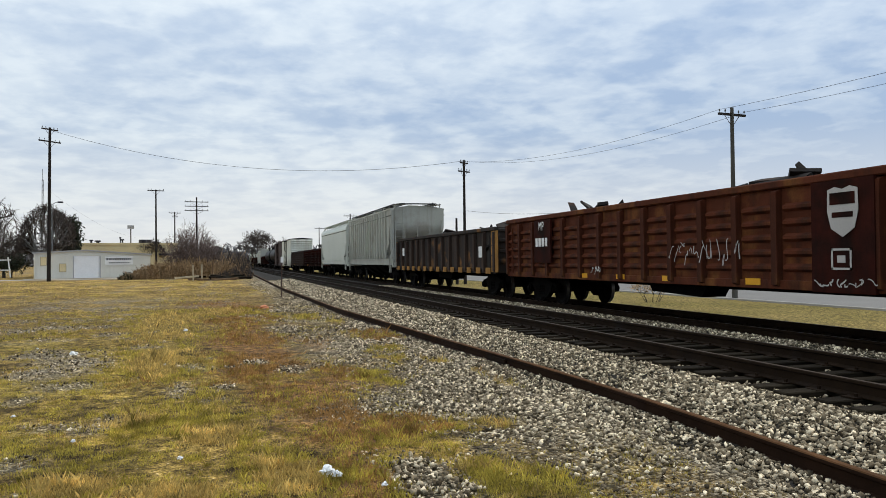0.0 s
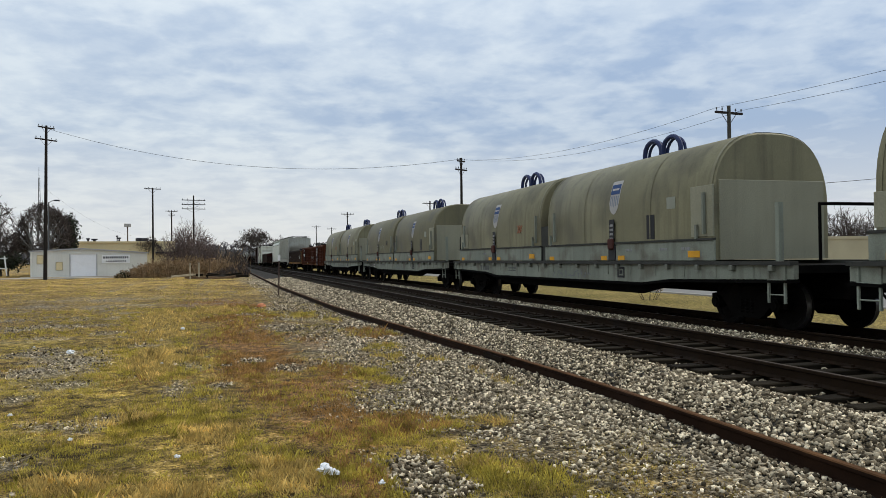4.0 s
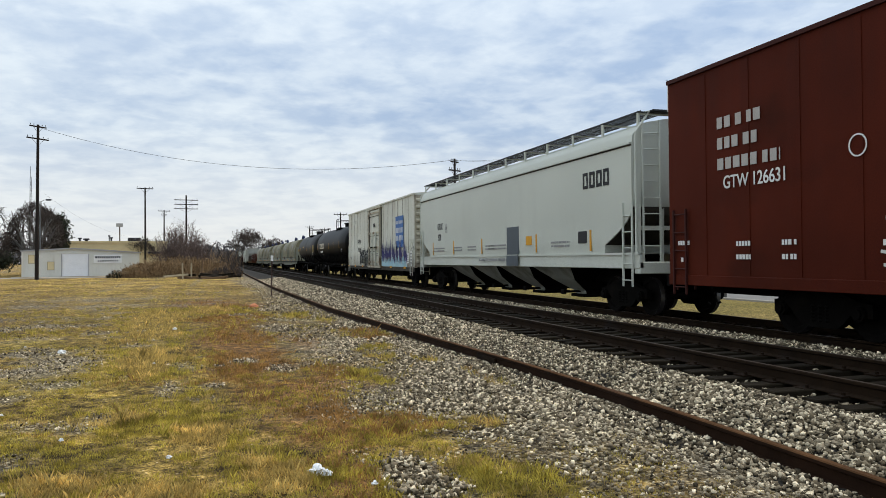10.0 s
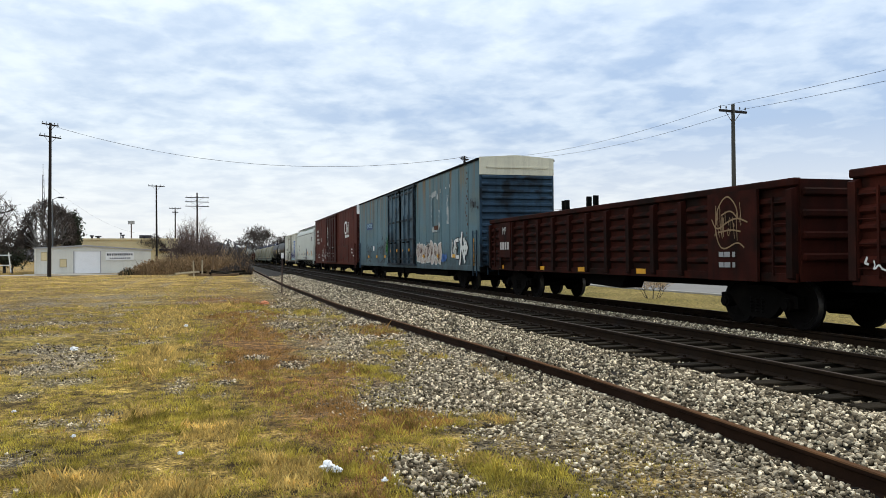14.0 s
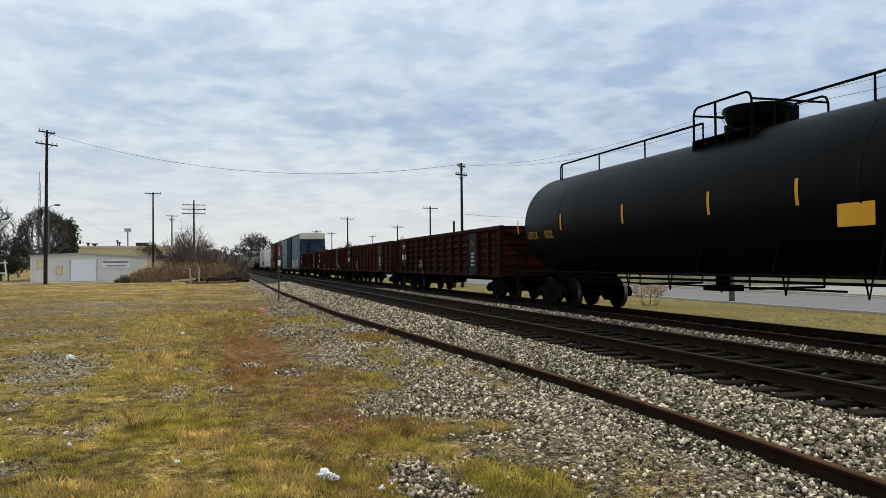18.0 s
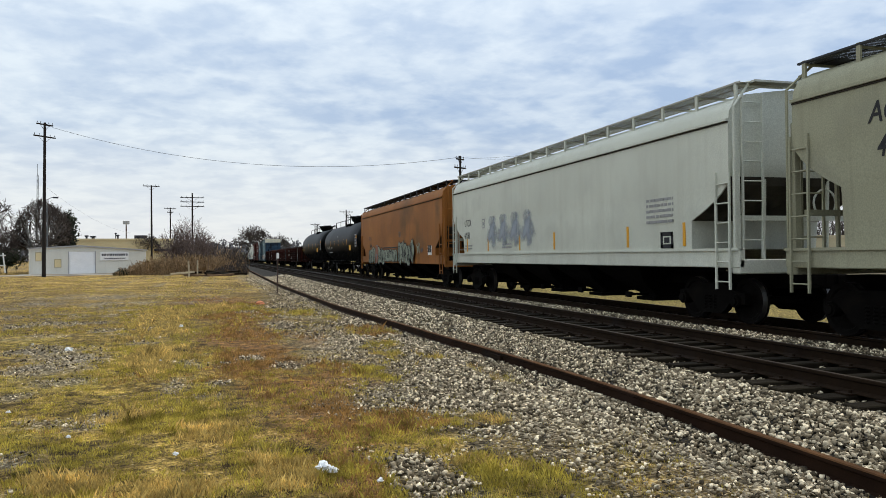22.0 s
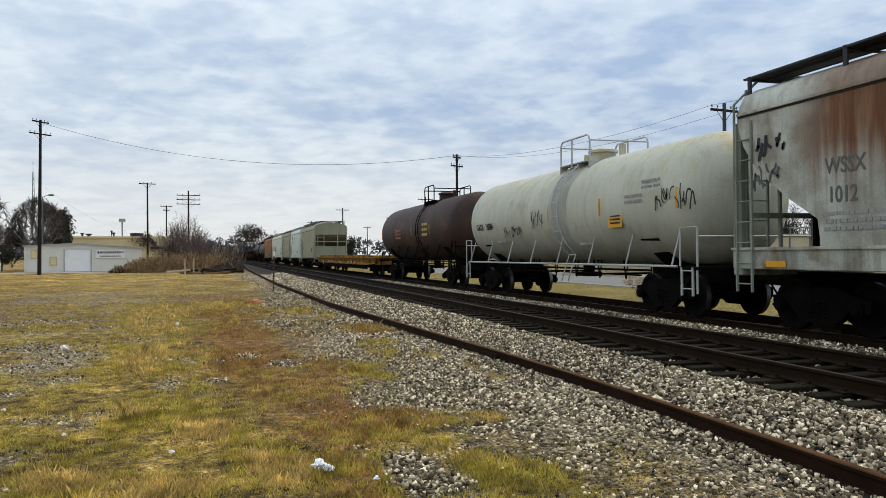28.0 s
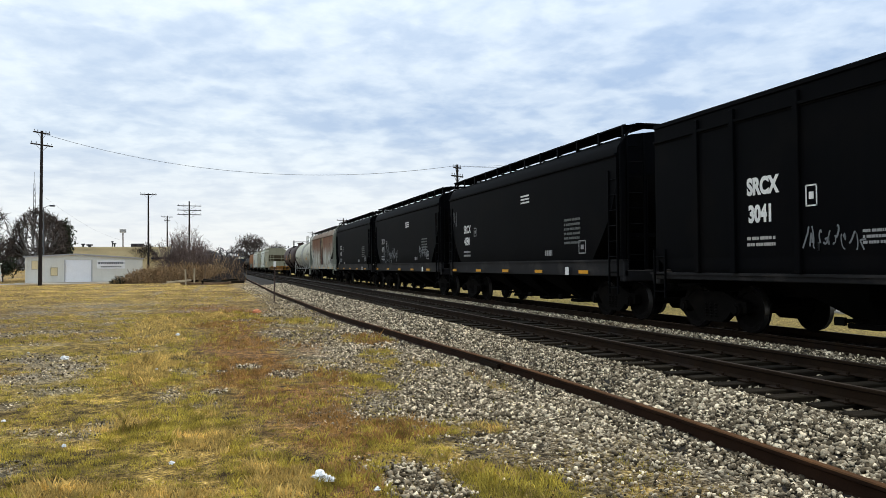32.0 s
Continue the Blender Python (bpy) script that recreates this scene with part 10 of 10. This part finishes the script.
panel(ws, sx(2.0), -5.9, 2.0, 0.45, 0.7, M["black_letter"], "data_panel")
bars_text(ws, sx(2.0) - 0.008, -5.9, 2.0, 0.4, 0.55, M["grey_letter"], 5, 92)
panel(ws, sx(2.85), -5.95, 2.85, 0.26, 0.95, M["rust_patch"], "rust_patch")
for y in (7.2, 4.4, 1.28, -1.75, -4.8, -7.2):
    panel(ws, -1.58, y, 1.2, 0.5, 0.11, M["reflector"], "reflector")
bars_text(ws, sx(1.9), 5.4, 1.9, 1.3, 0.3, M["grey_letter"], 3, 93)

for k, (a, b) in enumerate(((-480.73, -496.33), (-496.33, -512.04), (-512.04, -527.8))):
    c, hb, sx = covered_hopper(a, b, ("black covered hopper car with a block of white text", "black covered hopper car with pale graffiti", "black covered hopper car with white marks and a small tag")[k], P["black_hopper"], sill_paint=P["black_sill"], bays=3, eave=4.36, top=4.70, sill=(1.08, 1.5), cut=(1.55, 3.6), cut_in=1.35, board_mat=P["black_hopper"], truck_in=1.6, bay_fill=0.84)
    lettering("SRCX", 0.30, M["white_letter"] if k == 2 else M["grey_pale_letter"] if k == 0 else M["grey_letter"], c, on_side(sx(2.75), 4.75, 2.62), squeeze=0.8, bold=0.008)
    lettering(("4313", "4092", "4080")[k], 0.30, M["white_letter"] if k == 2 else M["grey_pale_letter"] if k == 0 else M["grey_letter"], c, on_side(sx(2.3), 4.8, 2.16), squeeze=0.8, bold=0.008)
    frame_square(c, sx(2.6), 3.8, 2.62, 0.28, 0.32, M["grey_letter"], 0.025)
    bars_text(c, sx(1.85), 4.8, 1.82, 0.8, 0.22, M["grey_letter"], 2, 101 + k)
    bars_text(c, sx(2.3), -4.5, 2.3, 1.0, 0.7, M["dim_letter"], 6, 111 + k)
    bars_text(c, sx(1.75), -2.9, 1.72, 0.5, 0.16, M["grey_letter"], 1, 121 + k)
    frame_square(c, sx(1.85), -5.1, 1.85, 0.42, 0.36, M["grey_letter"], 0.03)
    if k:
        bars_text(c, sx(3.45), -1.15, 3.45, 0.7, 0.26, M["white_letter"], 3, 131 + k)
    if k == 1:
        scrawl(c, sx(1.95) - 0.005, 2.1, 1.95, 2.0, 0.8, M["spray_grey"], 141, 16, 0.06)
        scrawl(c, sx(2.5) - 0.005, 4.0, 2.3, 1.6, 0.9, M["spray_dim"], 142, 12, 0.05)
        scrawl(c, sx(1.7) - 0.005, 3.8, 1.65, 2.4, 0.25, M["spray_dim"], 143, 14, 0.04)
        scrawl(c, sx(1.95) - 0.005, -4.4, 2.0, 1.8, 0.7, M["spray_grey"], 145, 12, 0.05)
    if k == 2:
        scrawl(c, sx(3.3) - 0.005, 6.3, 3.25, 0.6, 0.7, M["spray_dim"], 144, 8, 0.04)
    if k == 0:
        panel(c, sx(1.8), 3.3, 1.6, 0.1, 0.1, M["white_letter"], "tag")
    for y in (6.4, 3.4, 0.6, -2.2, -5.2):
        panel(c, -1.62, y, 1.18, 0.55, 0.09, M["reflector"], "reflector")
    panel(c, -1.62, -4.2, 1.2, 0.22, 0.22, M["white_letter"], "placard")

s4, hb, sx = covered_hopper(-527.8, -543.5, "black covered hopper car with flat sides and vertical posts", P["black_hopper"], sill_paint=P["black_sill"], bays=3, flat=True, eave=4.36, top=4.6, sill=(1.05, 1.2), cut=(1.25, 1.6), cut_in=0.6, board_mat=P["black_hopper"], truck_in=1.6, boards=False)
for y in (5.4, 4.25, 2.55, 0.4, -1.8, -3.9, -5.6):
    part("side_post", box(empty_bm(), -1.66, -1.58, y - 0.07, y + 0.07, 1.2, 4.3, 0.01), P["black_hopper"], s4)
lettering("SRCX", 0.30, M["white_letter"], s4, on_side(sx(2.7), 3.45, 2.64), squeeze=0.8, bold=0.02)
lettering("3041", 0.30, M["white_letter"], s4, on_side(sx(2.3), 3.5, 2.14), squeeze=0.8, bold=0.02)
frame_square(s4, sx(2.5), 2.25, 2.5, 0.26, 0.36, M["white_letter"], 0.025)
bars_text(s4, sx(1.8), 3.5, 1.78, 0.75, 0.17, M["grey_pale_letter"], 2, 151)
bars_text(s4, sx(1.8), 0.95, 1.78, 0.5, 0.22, M["grey_letter"], 3, 152)
scrawl(s4, sx(1.8) - 0.006, 1.8, 1.75, 1.3, 0.5, M["spray_grey"], 153, 14, 0.03)


def motions():
    """The whole train runs on at one steady speed."""
    for ob, y in KEYED:
        walk(ob, [(t, pose(C_X, y + SPEED * t, C_TOP)) for t in (0, 8, 16, 24, 32)])


motions()
